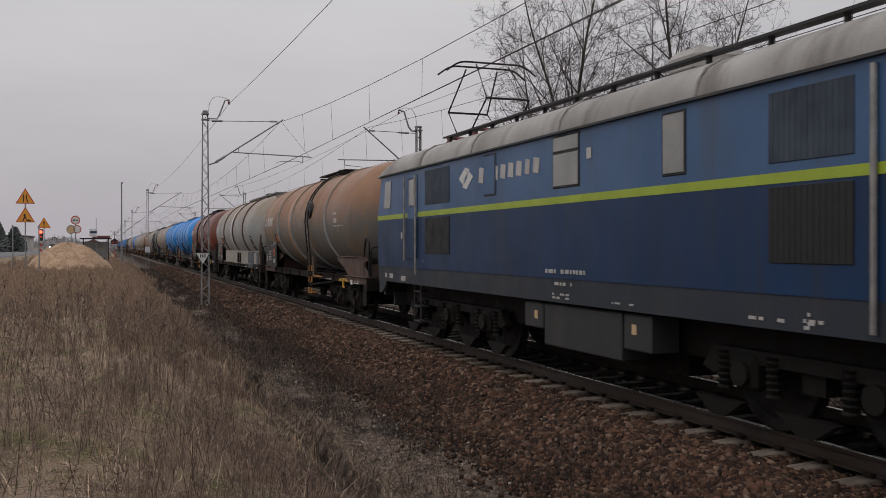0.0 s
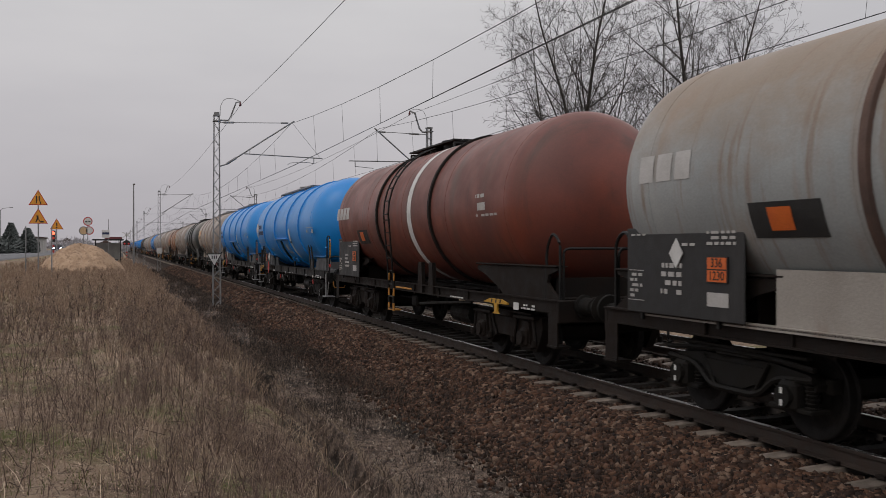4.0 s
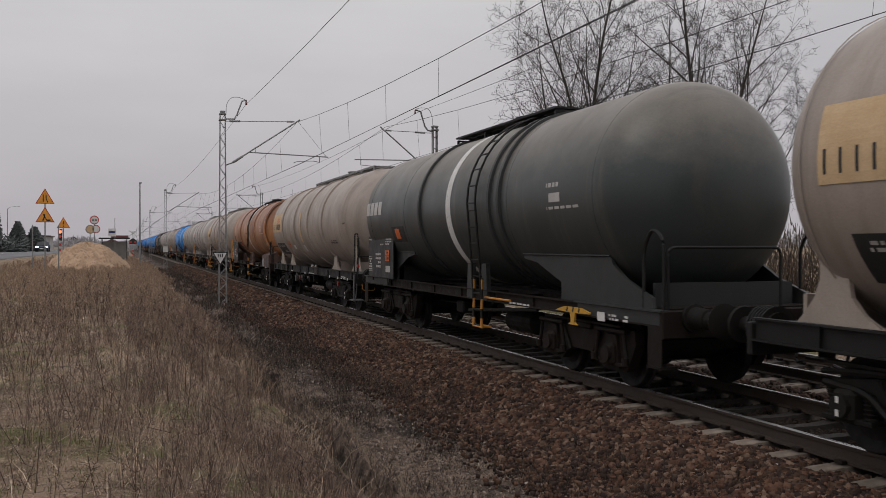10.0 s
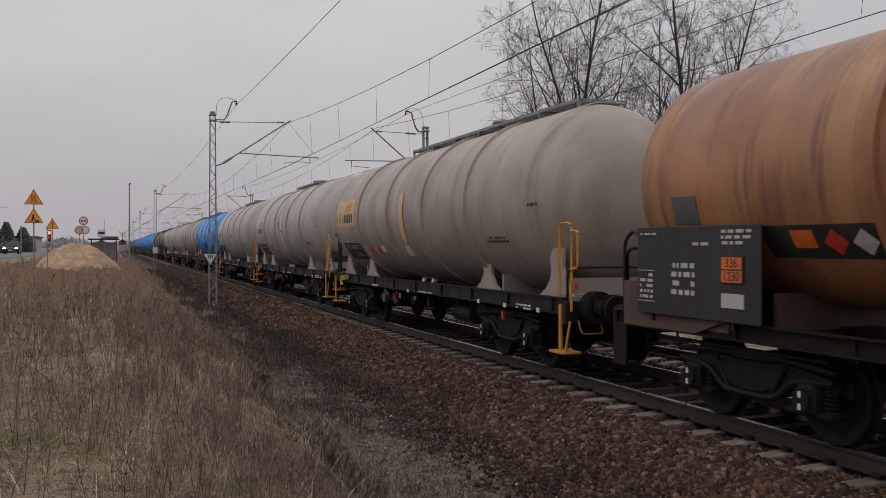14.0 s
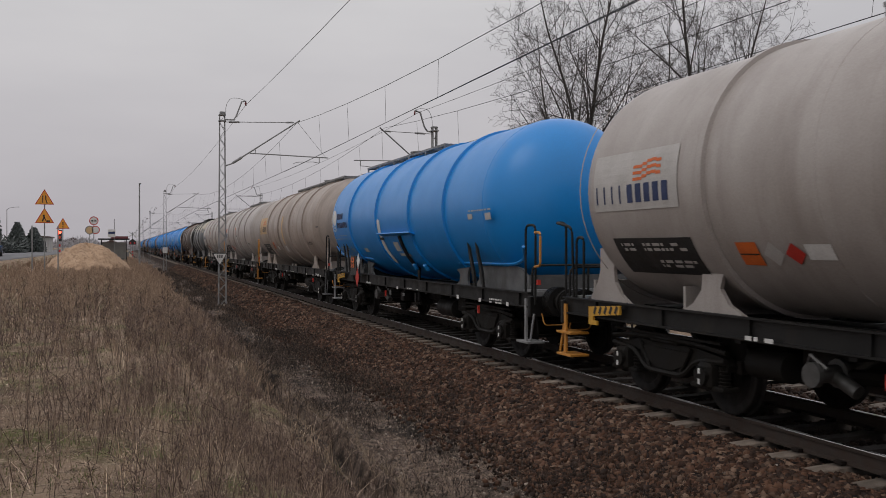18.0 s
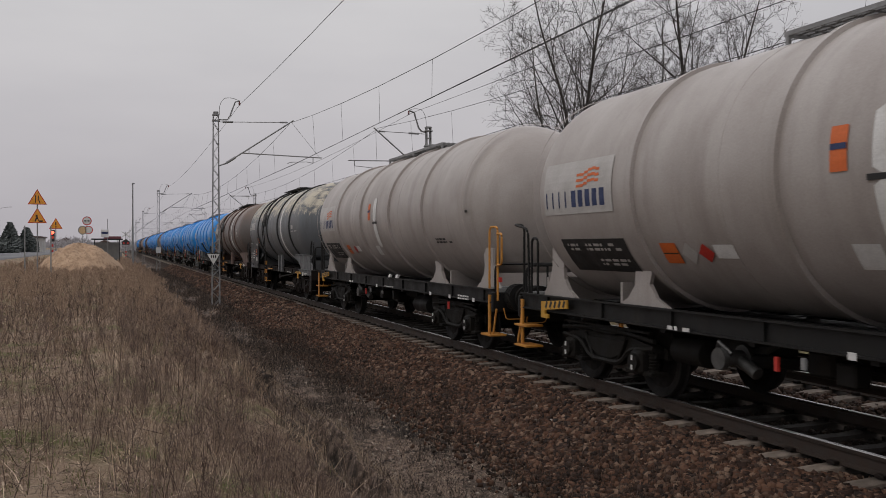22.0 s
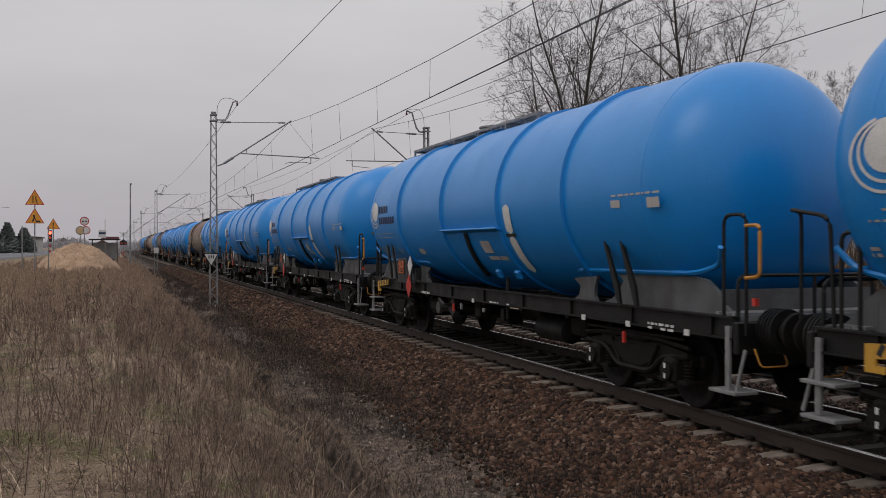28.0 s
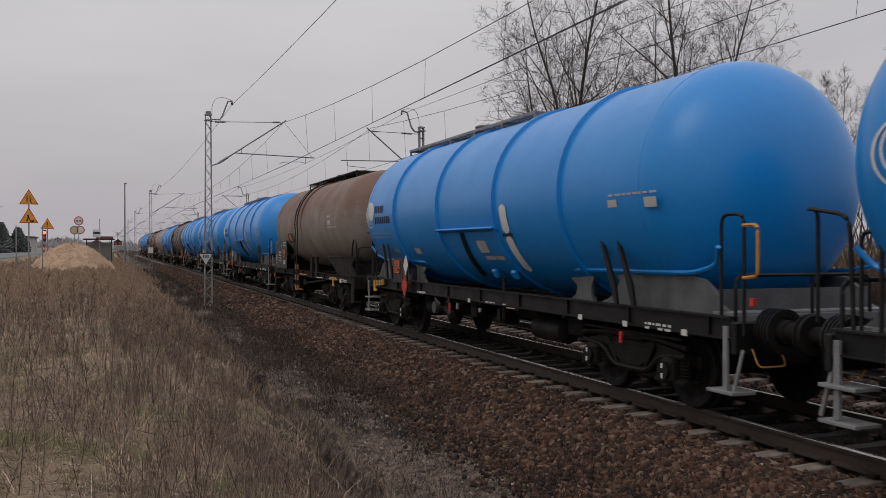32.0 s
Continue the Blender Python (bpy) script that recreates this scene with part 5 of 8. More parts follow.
def old_wagon(name, L, paint, ribs, stripe, ladder, catwalk, word, mark, seed, d0=1.15, r=1.5, skirt=False, saddle_paint=None, band=WHITE, rib_paint=None, dish=1.0, flat=2.0, newer=False, saddle="hump"):
    rusted = saddle == "box"
    w, y = tank_wagon("old", name, L, paint, r=r, ribs=ribs, stripe=(stripe, band, True) if stripe else None, ladder=ladder, catwalk=catwalk, dish=dish, modern=False, saddle=saddle, flat=flat, newer=newer,
                      saddle_paint=saddle_paint or RUSTFRAME, d0=d0, seed=seed, skirt=skirt, rib_paint=rib_paint, ladder_disc=mark)
    if word:
        emblem_word(w, r + 0.006, y(L - (2.95 if mark else 2.35)), word, 6, 8.0, 0.36, mark)
    panel = piece("data_panel", lambda bm: box(bm, -1.36, y(L - 2.45), 1.64, 0.03, 2.25, 1.02, 0.01), BLACKP, w, "black data panel with white lettering bars")
    piece("panel_lettering", lambda bm: (rows_of_bars(bm, 1.38, y(L - 1.75), y(L - 1.4), 2.05, 2.09, 1, seed), rows_of_bars(bm, 1.38, y(L - 2.75), y(L - 2.45), 1.92, 1.98, 1, seed + 1), rows_of_bars(bm, 1.38, y(L - 2.5), y(L - 2.05), 1.36, 1.76, 4, seed + 2), rows_of_bars(bm, 1.38, y(L - 1.68), y(L - 1.4), 1.3, 1.62, 5, seed + 3),
                                         rows_of_bars(bm, 1.38, y(L - 3.45), y(L - 2.95), 1.93, 2.11, 3, seed + 4), box(bm, -1.38, y(L - 3.15), 1.36, 0.008, 0.36, 0.15), [box(bm, -1.38, y(L - 1.54), z, 0.008, 0.34, 0.008) for z in (1.28, 1.64)]), DULLWHITE, panel)
    for d in (L - 3.1, L - 1.6):
        piece("panel_bracket", lambda bm: box(bm, -1.33, y(d), 1.3, 0.03, 0.05, 0.5), FRAME, w)
    plate_orange(w, -1.385, y(L - 3.15), 1.68, 0.36, figures=("336", "1230") if not mark else None)
    if skirt:
        diamond(w, -1.39, y(L - 2.4), 1.85, 0.17, WHITE)
    piece("shell_stencil", lambda bm: (shell_bars(bm, r + 0.006, y(2.3), y(3.4), -9, -6.5, 1, seed), arc_patch(bm, r + 0.006, y(3.3), y(2.95), -4.5, 0.5, 3), shell_bars(bm, r + 0.006, y(3.0), y(3.4), 3, 7, 1, seed + 1)), DULLWHITE, w, "small white stencilled labels")
    if rusted:
        piece("sticker_board", lambda bm: arc_patch(bm, r + 0.007, y(10.4), y(12.05), -38, -23, 5), BLACKP, w, "black board with hazard stickers")
        piece("hazard_sticker", lambda bm: arc_patch(bm, r + 0.012, y(11.35), y(11.65), -33, -25, 3), ORANGE, w, "orange hazard sticker")
        piece("hazard_sticker", lambda bm: arc_patch(bm, r + 0.012, y(10.95), y(11.25), -36, -25, 2, tip=0.95), REDP, w, "red hazard sticker")
        piece("white_sticker", lambda bm: arc_patch(bm, r + 0.012, y(10.6), y(10.9), -36, -25, 2, tip=0.95), DULLWHITE, w)
        piece("repaint_patch", lambda bm: arc_patch(bm, r + 0.007, y(13.0), y(13.45), -21, -8, 4), SADDLEGREY, w, "blue-grey repainted patch")
    else:
        piece("sticker_board", lambda bm: arc_patch(bm, r + 0.007, y(L - 4.75), y(L - 3.75), -26, -12, 4), BLACKP, w, "black board with a hazard sticker")
        piece("hazard_sticker", lambda bm: arc_patch(bm, r + 0.012, y(L - 4.35), y(L - 4.02), -23, -14, 3), ORANGE, w, "orange hazard sticker")
    for e in (-1, 1):
        Y = lambda d: -e * y(d)
        for s in (-1, 1):
            piece("handrail", lambda bm: pipe(bm, bend([(s * 1.2, Y(0.75), 1.0), (s * 1.2, Y(0.75), 2.0), (s * 1.2, Y(1.0), 2.15), (s * 1.2, Y(1.2), 1.9), (s * 1.2, Y(1.2), 1.0)], 0.15, 4), 0.024), FRAME, w)
            piece("step", lambda bm: (box(bm, s * 1.2, Y(0.8), 0.45, 0.24, 0.32, 0.03), box(bm, s * 1.29, Y(0.8), 0.7, 0.02, 0.3, 0.5)), RUSTFRAME, w)
        piece("end_platform", lambda bm: [box(bm, 0, Y(0.82 + 0.09 * k), 1.14, 2.3, 0.07, 0.03) for k in range(4)], RUSTFRAME, w)
        piece("end_railing", lambda bm: pipe(bm, bend([(-1.15, Y(0.74), 1.1), (-1.15, Y(0.74), 1.9), (0.5, Y(0.74), 1.9), (0.5, Y(0.74), 1.1)], 0.1), 0.022), FRAME, w)
    for o in (-1.4, -0.7):
        piece("jack_leg", lambda bm: prism(bm, [(y(L / 2 + o) - 0.16, 0.95), (y(L / 2 + o) + 0.16, 0.95), (y(L / 2 + o) + 0.1, 1.6), (y(L / 2 + o) - 0.1, 1.6)], "x", -1.3, -1.22), saddle_paint or RUSTFRAME, w)
    if saddle == "box":
        for e in (-1, 1):
            ends = sorted((e * -y(0.95), e * -y(2.93)))
            for s in (-1, 1):
                piece("saddle_web", lambda bm: prism(bm, [(s * 1.26, 1.0), (s * 1.26, 1.495), (s * 0.9, 1.66), (s * 0.9, 1.0)], "y", *ends), saddle_paint, w)
        piece("end_hatch", lambda bm: box(bm, -0.12, y(1.37), 2.9, 0.2, 0.06, 0.36, 0.01), saddle_paint, w, "small dark plate on the tank end")
        piece("brake_spindle", lambda bm: (rod(bm, (-0.55, y(0.55), 1.2), (-0.55, y(0.55), 2.3), 0.025), pipe(bm, [(-0.8, y(0.55), 2.36), (-0.62, y(0.55), 2.28), (-0.48, y(0.55), 2.28), (-0.3, y(0.55), 2.3)], 0.018)), FRAME, w)
        for xx, zz in ((-0.82, 2.39), (-0.28, 2.3)):
            piece("spindle_grip", lambda bm: box(bm, xx, y(0.55), zz, 0.1, 0.04, 0.05, 0.008), REDP, w, "red grip")
        for a0, a1, d0_, d1_ in ((-34, -27.8, 2.28, 1.97), (-42, -37.2, 2.27, 2.04)):
            piece("shell_label", lambda bm: arc_patch(bm, r + 0.008, y(d0_), y(d1_), a0, a1, 3), DULLWHITE, w)
        for d, wd in ((1.38, 0.66), (2.6, 0.54)):
            piece("repaint_patch", lambda bm: prism(bm, [(y(d) - wd / 2, 0.97), (y(d) + wd / 2, 0.97), (y(d) + wd / 2, 1.22), (y(d) + wd * 0.3, 1.34), (y(d) - wd * 0.3, 1.34), (y(d) - wd / 2, 1.22)], "x", -1.322, -1.312), GALV if d > 2 else LOCO_GREY, w, "slate-grey repainted patch")
    if skirt:
        piece("label_panel", lambda bm: arc_patch(bm, r + 0.008, y(2.0), y(2.55), -38, -12, 6), BLACKP, w, "dark slanting label panel")
        piece("panel_lettering", lambda bm: (shell_bars(bm, r + 0.014, y(2.1), y(2.5), -18, -14, 1, seed + 7), shell_bars(bm, r + 0.014, y(2.1), y(2.5), -30, -25, 1, seed + 8)), WHITE, w)
        for d in (0.95, 1.35):
            piece("end_brace", lambda bm: prism(bm, [(y(d), 1.1), (y(d) + 0.16, 1.1), (y(0.98) + 0.02, 2.4), (y(0.98) - 0.06, 2.4)], "x", -1.26, -1.2), RUSTPLATE, w)
        piece("shunter_box", lambda bm: box(bm, -1.36, y(2.4), 1.05, 0.22, 1.45, 0.19, 0.02), SLATEPATCH, w, "slate-grey box step on the frame")
    for e in (-1, 1):
        if saddle != "box":
            piece("saddle_rim", lambda bm: box(bm, -1.15, e * y(2.4 if saddle == "hump" else 3.4), 1.63 if saddle == "hump" else 1.785, 0.2, 3.2 if saddle == "hump" else 2.8, 0.025, 0.008), saddle_paint or RUSTFRAME, w)
    piece("brake_gear", lambda bm: (lathe(bm, [(y(5.2), 0.0), (y(5.2) + 0.08, 0.2), (y(6.4) - 0.08, 0.2), (y(6.4), 0.0)], "y", 14, (-0.7, 0, 0.6)), rod(bm, (-0.5, y(4.5), 0.68), (-0.5, -y(4.5), 0.68), 0.02, 6), box(bm, -0.95, y(8.2), 0.72, 0.25, 0.4, 0.24, 0.03), rod(bm, (-1.25, y(4.2), 0.92), (-1.25, y(7.2), 0.72), 0.03, 6)), GRIME, w)

    if not rusted:
        def lever(bm):
            prism(bm, [(y(3.4), 0.98), (y(3.1), 1.05), (y(2.6), 1.05), (y(2.35), 1.0), (y(2.35), 0.98), (y(2.78), 0.97), (y(2.8), 0.84), (y(2.72), 0.8), (y(2.98), 0.8), (y(2.9), 0.84), (y(2.92), 0.97)], "x", -1.35, -1.32)
        arm = piece("striped_lever", lever, YELLOW, w, "yellow striped lever")
        for k in range(3):
            piece("black_stripe", lambda bm: box(bm, -1.336, y(2.65 + 0.18 * k), 1.015, 0.034, 0.04, 0.07, 0, (30, 0, 0)), BLACKP, arm)
    piece("frame_lettering", lambda bm: (rows_of_bars(bm, 1.305, y(1.4), y(1.9), 0.93, 1.03, 2, seed + 5), rows_of_bars(bm, 1.305, y(4.4), y(5.2), 0.95, 1.0, 1, seed + 6), box(bm, -1.305, y(2.1), 0.97, 0.008, 0.2, 0.12)), WHITE, w)
    return w


# ---------- electric locomotive ----------
def build_loco():
    loco = thing("locomotive", "blue electric freight locomotive with lime stripe and grey roof", "locomotive")
    H = 9.0

    def slab(z0, z1, half0, half1, w, bevel=0.0):
        return lambda bm: prism(bm, [(-half0, z0), (half0, z0), (half1, z1), (-half1, z1)], "x", -w, w)
    piece("skirt", slab(1.14, 1.47, H, H, 1.49), LOCO_SKIRT, loco, "dusty dark blue lower body band")
    # added dark blocks filling the open underside, so no lit ground shows through
    piece("underframe", lambda bm: (box(bm, 0, 0, 0.9, 1.9, 17.2, 0.5), box(bm, 0, 0, 0.6, 1.5, 3.6, 0.5)), GRIME, loco)
    for e in (-1, 1):
        for s in (-1, 1):
            piece("cab_corner", lambda bm: prism(bm, [(e * 8.98, 1.16), (e * 8.98, 0.86), (e * 8.78, 0.88), (e * 8.55, 1.0), (e * 8.4, 1.16)], "x", s * 1.45 - 0.03, s * 1.45 + 0.03), LOCO_SKIRT, loco)
    piece("lower_body", slab(1.47, 2.5, H, H + 0.05, 1.5), LOCO_DARK, loco, "dark blue lower body")
    piece("stripe", slab(2.5, 2.6, H + 0.052, H + 0.05, 1.504), LIME, loco, "lime green stripe")
    piece("upper_body", slab(2.6, 3.46, H + 0.05, H - 0.25, 1.5), LOCO_LIGHT, loco, "light blue upper body")

    def roof(bm):
        sec = [(1.53, 3.46), (1.53, 3.48), (1.49, 3.64), (1.39, 3.79), (1.2, 3.9), (0.85, 3.98), (0.4, 4.02), (0, 4.03)]
        sec = sec + [(-a, b) for a, b in reversed(sec[:-1])]
        n = len(sec)
        rings = []
        for yy, k in ((-H - 0.02, 0.25), (-H + 0.35, 0.75), (-H + 0.9, 1.0), (H - 0.9, 1.0), (H - 0.35, 0.75), (H + 0.02, 0.25)):
            rings.append([bm.verts.new((a, yy, 3.46 + (b - 3.46) * k)) for a, b in sec])
        for p, q in zip(rings, rings[1:]):
            for i in range(n - 1):
                bm.faces.new((p[i], p[i + 1], q[i + 1], q[i]))
            bm.faces.new((p[n - 1], p[0], q[0], q[n - 1]))
        bm.faces.new(rings[0])
        bm.faces.new(rings[-1][::-1])
        bmesh.ops.recalc_face_normals(bm, faces=bm.faces[:])
    piece("roof", roof, ROOFGREY, loco, smooth=True)
    piece("gutter", lambda bm: [box(bm, s * 1.53, 0, 3.47, 0.05, 2 * H - 0.5, 0.03) for s in (-1, 1)], LOCO_GREY, loco)
    for yy in (-6.1, -3.0, 0.1, 3.3, 6.0):
        piece("roof_seam", lambda bm: pipe(bm, [(a * 1.004, yy, b + 0.006) for a, b in ((-1.52, 3.5), (-1.49, 3.64), (-1.39, 3.79), (-1.2, 3.9), (-0.85, 3.98), (-0.4, 4.02), (0, 4.03), (0.4, 4.02), (0.85, 3.98), (1.2, 3.9), (1.39, 3.79), (1.49, 3.64))], 0.02), ROOFGREY, loco)
    # rear coupling at +9.6 in its own space; world places came from the body side
    C = 11.1  # centre of the body along the line at the start

    def Y(y0):
        return y0 - C
    x = -1.5
    for s in (-1, 1):
        X = s * 1.5
        win = piece("cab_door", lambda bm: (box(bm, X, Y(17.62), 2.52, 0.03, 0.62, 1.7, 0.01)), LOCO_LIGHT, loco, "blue cab door with tall window")
        piece("door_pane", lambda bm: box(bm, X * 1.013, Y(17.62), 3.01, 0.012, 0.34, 0.56, 0.02), PANE, win)
        piece("door_lower", lambda bm: box(bm, X * 1.012, Y(17.62), 2.08, 0.012, 0.62, 0.8), LOCO_DARK, win)
        for o, low in ((-0.36, 1.35), (0.36, 1.62)):
            piece("door_rail", lambda bm: rod(bm, (X * 1.04, Y(17.64) + o, low), (X * 1.04, Y(17.64) + o, 3.34), 0.021, 6), SILVER, win)
        for a, b, z0, z1, nm in ((15.5, 16.85, 2.72, 3.38, "grille"), (15.5, 16.85, 1.77, 2.46, "grille"), (5.95, 7.0, 2.69, 3.35, "grille"), (5.95, 7.0, 1.76, 2.47, "grille"), (2.9, 4.2, 2.69, 3.35, "grille"), (2.9, 4.2, 1.76, 2.47, "grille")):
            g = piece(nm, lambda bm: box(bm, X, Y((a + b) / 2), (z0 + z1) / 2, 0.02, b - a, z1 - z0, 0.004), DUSTGRILLE if z0 > 2.5 else GRILLE, loco, "dusty blue ventilation louvre" if z0 > 2.5 else "dark ventilation grille")
            piece("slat", lambda bm: [box(bm, X * 1.0075, Y(a + (b - a) * (k + 0.5) / 14), (z0 + z1) / 2, 0.004, (b - a) / 20, (z1 - z0) * 0.98) for k in range(14)], DUSTGRILLE if z0 > 2.5 else GRILLE, g)
        for a, b, z0, z1 in ((10.68, 11.38, 2.74, 3.18), (10.68, 11.38, 3.22, 3.41), (8.33, 8.72, 2.72, 3.37), (13.42, 13.86, 2.76, 3.38)):
            solid = a > 13
            f = piece("window", lambda bm: box(bm, X, Y((a + b) / 2), (z0 + z1) / 2, 0.022, b - a + 0.06, z1 - z0 + 0.06, 0.008), LOCO_SKIRT if solid else GRILLE, loco)
            piece("pane", lambda bm: box(bm, X * 1.009, Y((a + b) / 2), (z0 + z1) / 2, 0.012, b - a, z1 - z0, 0.004), LOCO_LIGHT if solid else PANE, f)

        def word(bm):
            yy = Y(14.1)
            for i in range(8):
                box(bm, X * 1.003, yy - 0.1, 3.09, 0.008, 0.19 if i not in (1, 6) else 0.15, 0.22 if i else 0.25, 0, (8, 0, 0))
                yy -= 0.295
        piece("name_blocks", word, DULLWHITE, loco, "white lettering blocks")
        piece("emblem", lambda bm: (prism(bm, [(Y(15.02), 3.1), (Y(14.72), 3.28), (Y(14.52), 3.23), (Y(14.72), 3.11), (Y(14.82), 2.98)], "x", X * 1.002 - 0.004, X * 1.002 + 0.004), prism(bm, [(Y(14.36), 3.1), (Y(14.66), 2.9), (Y(14.86), 2.95), (Y(14.66), 3.07), (Y(14.56), 3.2)], "x", X * 1.002 - 0.004, X * 1.002 + 0.004)), WHITE, loco, "white two-leaf emblem")
        piece("side_lettering", lambda bm: (rows_of_bars(bm, 1.506, Y(10.5), Y(11.75), 1.52, 1.62, 1, 31, side=s), rows_of_bars(bm, 1.506, Y(10.85), Y(11.4), 1.36, 1.44, 1, 32, side=s), rows_of_bars(bm, 1.496, Y(10.95), Y(11.45), 1.18, 1.28, 2, 33, side=s), rows_of_bars(bm, 1.496, Y(9.35), Y(9.85), 1.2, 1.24, 1, 34, side=s), rows_of_bars(bm, 1.496, Y(6.4), Y(7.3), 1.2, 1.26, 1, 35, side=s), rows_of_bars(bm, 1.496, Y(6.3), Y(6.55), 1.16, 1.4, 4, 36, side=s), box(bm, s * 1.506, Y(10.4), 3.12, 0.008, 0.12, 0.14), box(bm, s * 1.506, Y(18.34), 2.14, 0.008, 0.09, 0.13), box(bm, s * 1.496, Y(19.11), 1.27, 0.008, 0.24, 0.1), box(bm, s * 1.496, Y(18.26), 1.24, 0.008, 0.3, 0.1), box(bm, s * 1.496, Y(19.5), 1.28, 0.008, 0.12, 0.09), box(bm, s * 1.496, Y(16.98), 1.62, 0.008, 0.12, 0.06)), DULLWHITE, loco)
        piece("roof_drain", lambda bm: rod(bm, (X * 1.02, Y(5.72), 1.2), (X * 1.02, Y(5.72), 3.4), 0.03, 8), SILVER, loco, "bare steel drain pipe")
        for e in (-1, 1):
            piece("cab_side_window", lambda bm: prism(bm, [(e * 8.52, 2.75), (e * 8.06, 2.75), (e * 7.98, 3.33), (e * 8.42, 3.33)], "x", X - 0.012, X + 0.012), PANE, loco)
        # gear under the floor
        for a, b, z0 in ((11.9, 12.5, 0.72), (9.75, 11.85, 0.5), (9.1, 9.7, 0.66)):
            piece("equipment_box", lambda bm: box(bm, s * 1.22, Y((a + b) / 2), (z0 + 1.1) / 2, 0.4, b - a, 1.1 - z0, 0.02), LOCO_GREY, loco)
        piece("box_label", lambda bm: [box(bm, s * 1.425, Y(d), 0.92, 0.006, 0.1, 0.12) for d in (12.1, 9.45)], CREAM, loco)
    for e in (-1, 1):
        bogie = piece("bogie", lambda bm: [(prism(bm, [(-2.5, 0.62), (-2.3, 0.86), (2.3, 0.86), (2.5, 0.62), (2.3, 0.55), (1.9, 0.72), (-1.9, 0.72), (-2.3, 0.55)], "x", s * 1.12 - 0.06, s * 1.12 + 0.06), [box(bm, s * 1.14, k, 0.62, 0.2, 0.36, 0.36, 0.05) for k in (-1.75, 0, 1.75)], [rod(bm, (s * 1.2, k, 0.62), (s * 1.3, k, 0.62), 0.13, 14) for k in (-1.75, 0, 1.75)], [spring_bm(bm, s * 1.16, k + o, 0.42, 0.82, 0.09) for k in (-1.75, 0, 1.75) for o in (-0.38, 0.38)], [prism(bm, [(k - 0.4, 0.3), (k + 0.4, 0.3), (k + 0.12, 0.12), (k - 0.12, 0.12)], "x", s * 1.16 - 0.05, s * 1.16 + 0.05) for k in (-0.9, 0.9, -2.2, 2.2)]) for s in (-1, 1)] + [box(bm, 0, k, 0.66, 2.2, 0.3, 0.3) for k in (-0.9, 0.9)], GRIME, loco)
        bogie.location = (0, e * 5.15, 0)
        for k in (-1.75, 0, 1.75):
            ws = piece("wheelset", lambda bm: wheelset_bm(bm, 0.625), TREAD, bogie, smooth=True)
            ws.location = (0, k, 0.625)
        piece("headstock", lambda bm: (box(bm, 0, e * 9.02, 1.05, 2.7, 0.14, 0.5, 0.02), box(bm, 0, e * 8.9, 0.72, 2.3, 0.1, 0.3)), LOCO_GREY, loco)
        for s in (-1, 1):
            piece("buffer", lambda bm: lathe(bm, [(e * a, b) for a, b in ((9.08, 0.0), (9.08, 0.18), (9.15, 0.18), (9.16, 0.13), (9.5, 0.12), (9.52, 0.22), (9.58, 0.22), (9.6, 0.0))], "y", 20, (s * 0.875, 0, 1.05)), GRIME, loco, smooth=True)
            piece("cab_step", lambda bm: [box(bm, s * 1.32, Y(17.6) if e > 0 else -Y(17.6), z, 0.2, 0.4, 0.03) for z in (0.4, 0.7, 1.0)] + [box(bm, s * 1.4, (Y(17.6) if e > 0 else -Y(17.6)) + o, 0.75, 0.02, 0.03, 0.75) for o in (-0.2, 0.2)], LOCO_GREY, loco)
            piece("windscreen", lambda bm: prism(bm, [(s * 0.12, 2.75), (s * 1.3, 2.75), (s * 1.25, 3.22), (s * 0.12, 3.22)], "y", e * 9.0 - 0.03, e * 9.0 + 0.03), PANE, loco)
            piece("cab_grab_rail", lambda bm: pipe(bm, bend([(s * 1.35, e * 9.06, 1.4), (s * 1.35, e * 9.16, 1.5), (s * 1.35, e * 9.16, 2.1), (s * 1.35, e * 9.06, 2.2)], 0.05), 0.018), SILVER, loco)
    # roof walk, insulators, busbars
    piece("roof_walk", lambda bm: [box(bm, s * 1.0, 0, 4.06, 0.26, 11.5, 0.03, 0, (0, s * 8, 0)) for s in (-1, 1)] + [box(bm, s * 1.02, k, 4.0, 0.05, 0.05, 0.14) for s in (-1, 1) for k in np.linspace(-5.6, 5.6, 12)], LOCO_GREY, loco)
    piece("roof_hood", lambda bm: box(bm, -0.2, -1.4, 4.2, 0.8, 0.75, 0.36, 0.1), ROOFGREY, loco)
    piece("roof_hood", lambda bm: box(bm, 0.3, 1.2, 4.08, 0.6, 1.2, 0.18, 0.05), ROOFGREY, loco)
    piece("busbar", lambda bm: (pipe(bm, bend([(0.3, 5.2, 4.3), (0.3, 3.5, 4.22), (0.2, 1.0, 4.28), (0.3, -3.5, 4.25), (0.3, -5.4, 4.3)], 0.3), 0.03), [lathe(bm, [(3.9, 0.0), (3.9, 0.06), (3.98, 0.06), (4.0, 0.09), (4.03, 0.05), (4.06, 0.09), (4.09, 0.05), (4.12, 0.09), (4.15, 0.05), (4.24, 0.05), (4.24, 0.0)], "z", 10, (0.3, k, 0)) for k in (-5.0, -3.0, -1.0, 1.0, 3.0, 4.8)]), MAROON, loco, "maroon busbar on ribbed insulators")
    for yy, raised in ((6.2, True), (-6.2, False)):
        def base_frame(bm):
            for sx in (-0.55, 0.55):
                rod(bm, (sx, yy - 0.8, 4.2), (sx, yy + 0.8, 4.2), 0.04, 8)
            for k in (-0.8, 0.8):
                rod(bm, (-0.55, yy + k, 4.2), (0.55, yy + k, 4.2), 0.035, 8)
        paint = MAROON
        pan = piece("pantograph", base_frame, paint, loco, "raised pantograph" if raised else "folded pantograph")
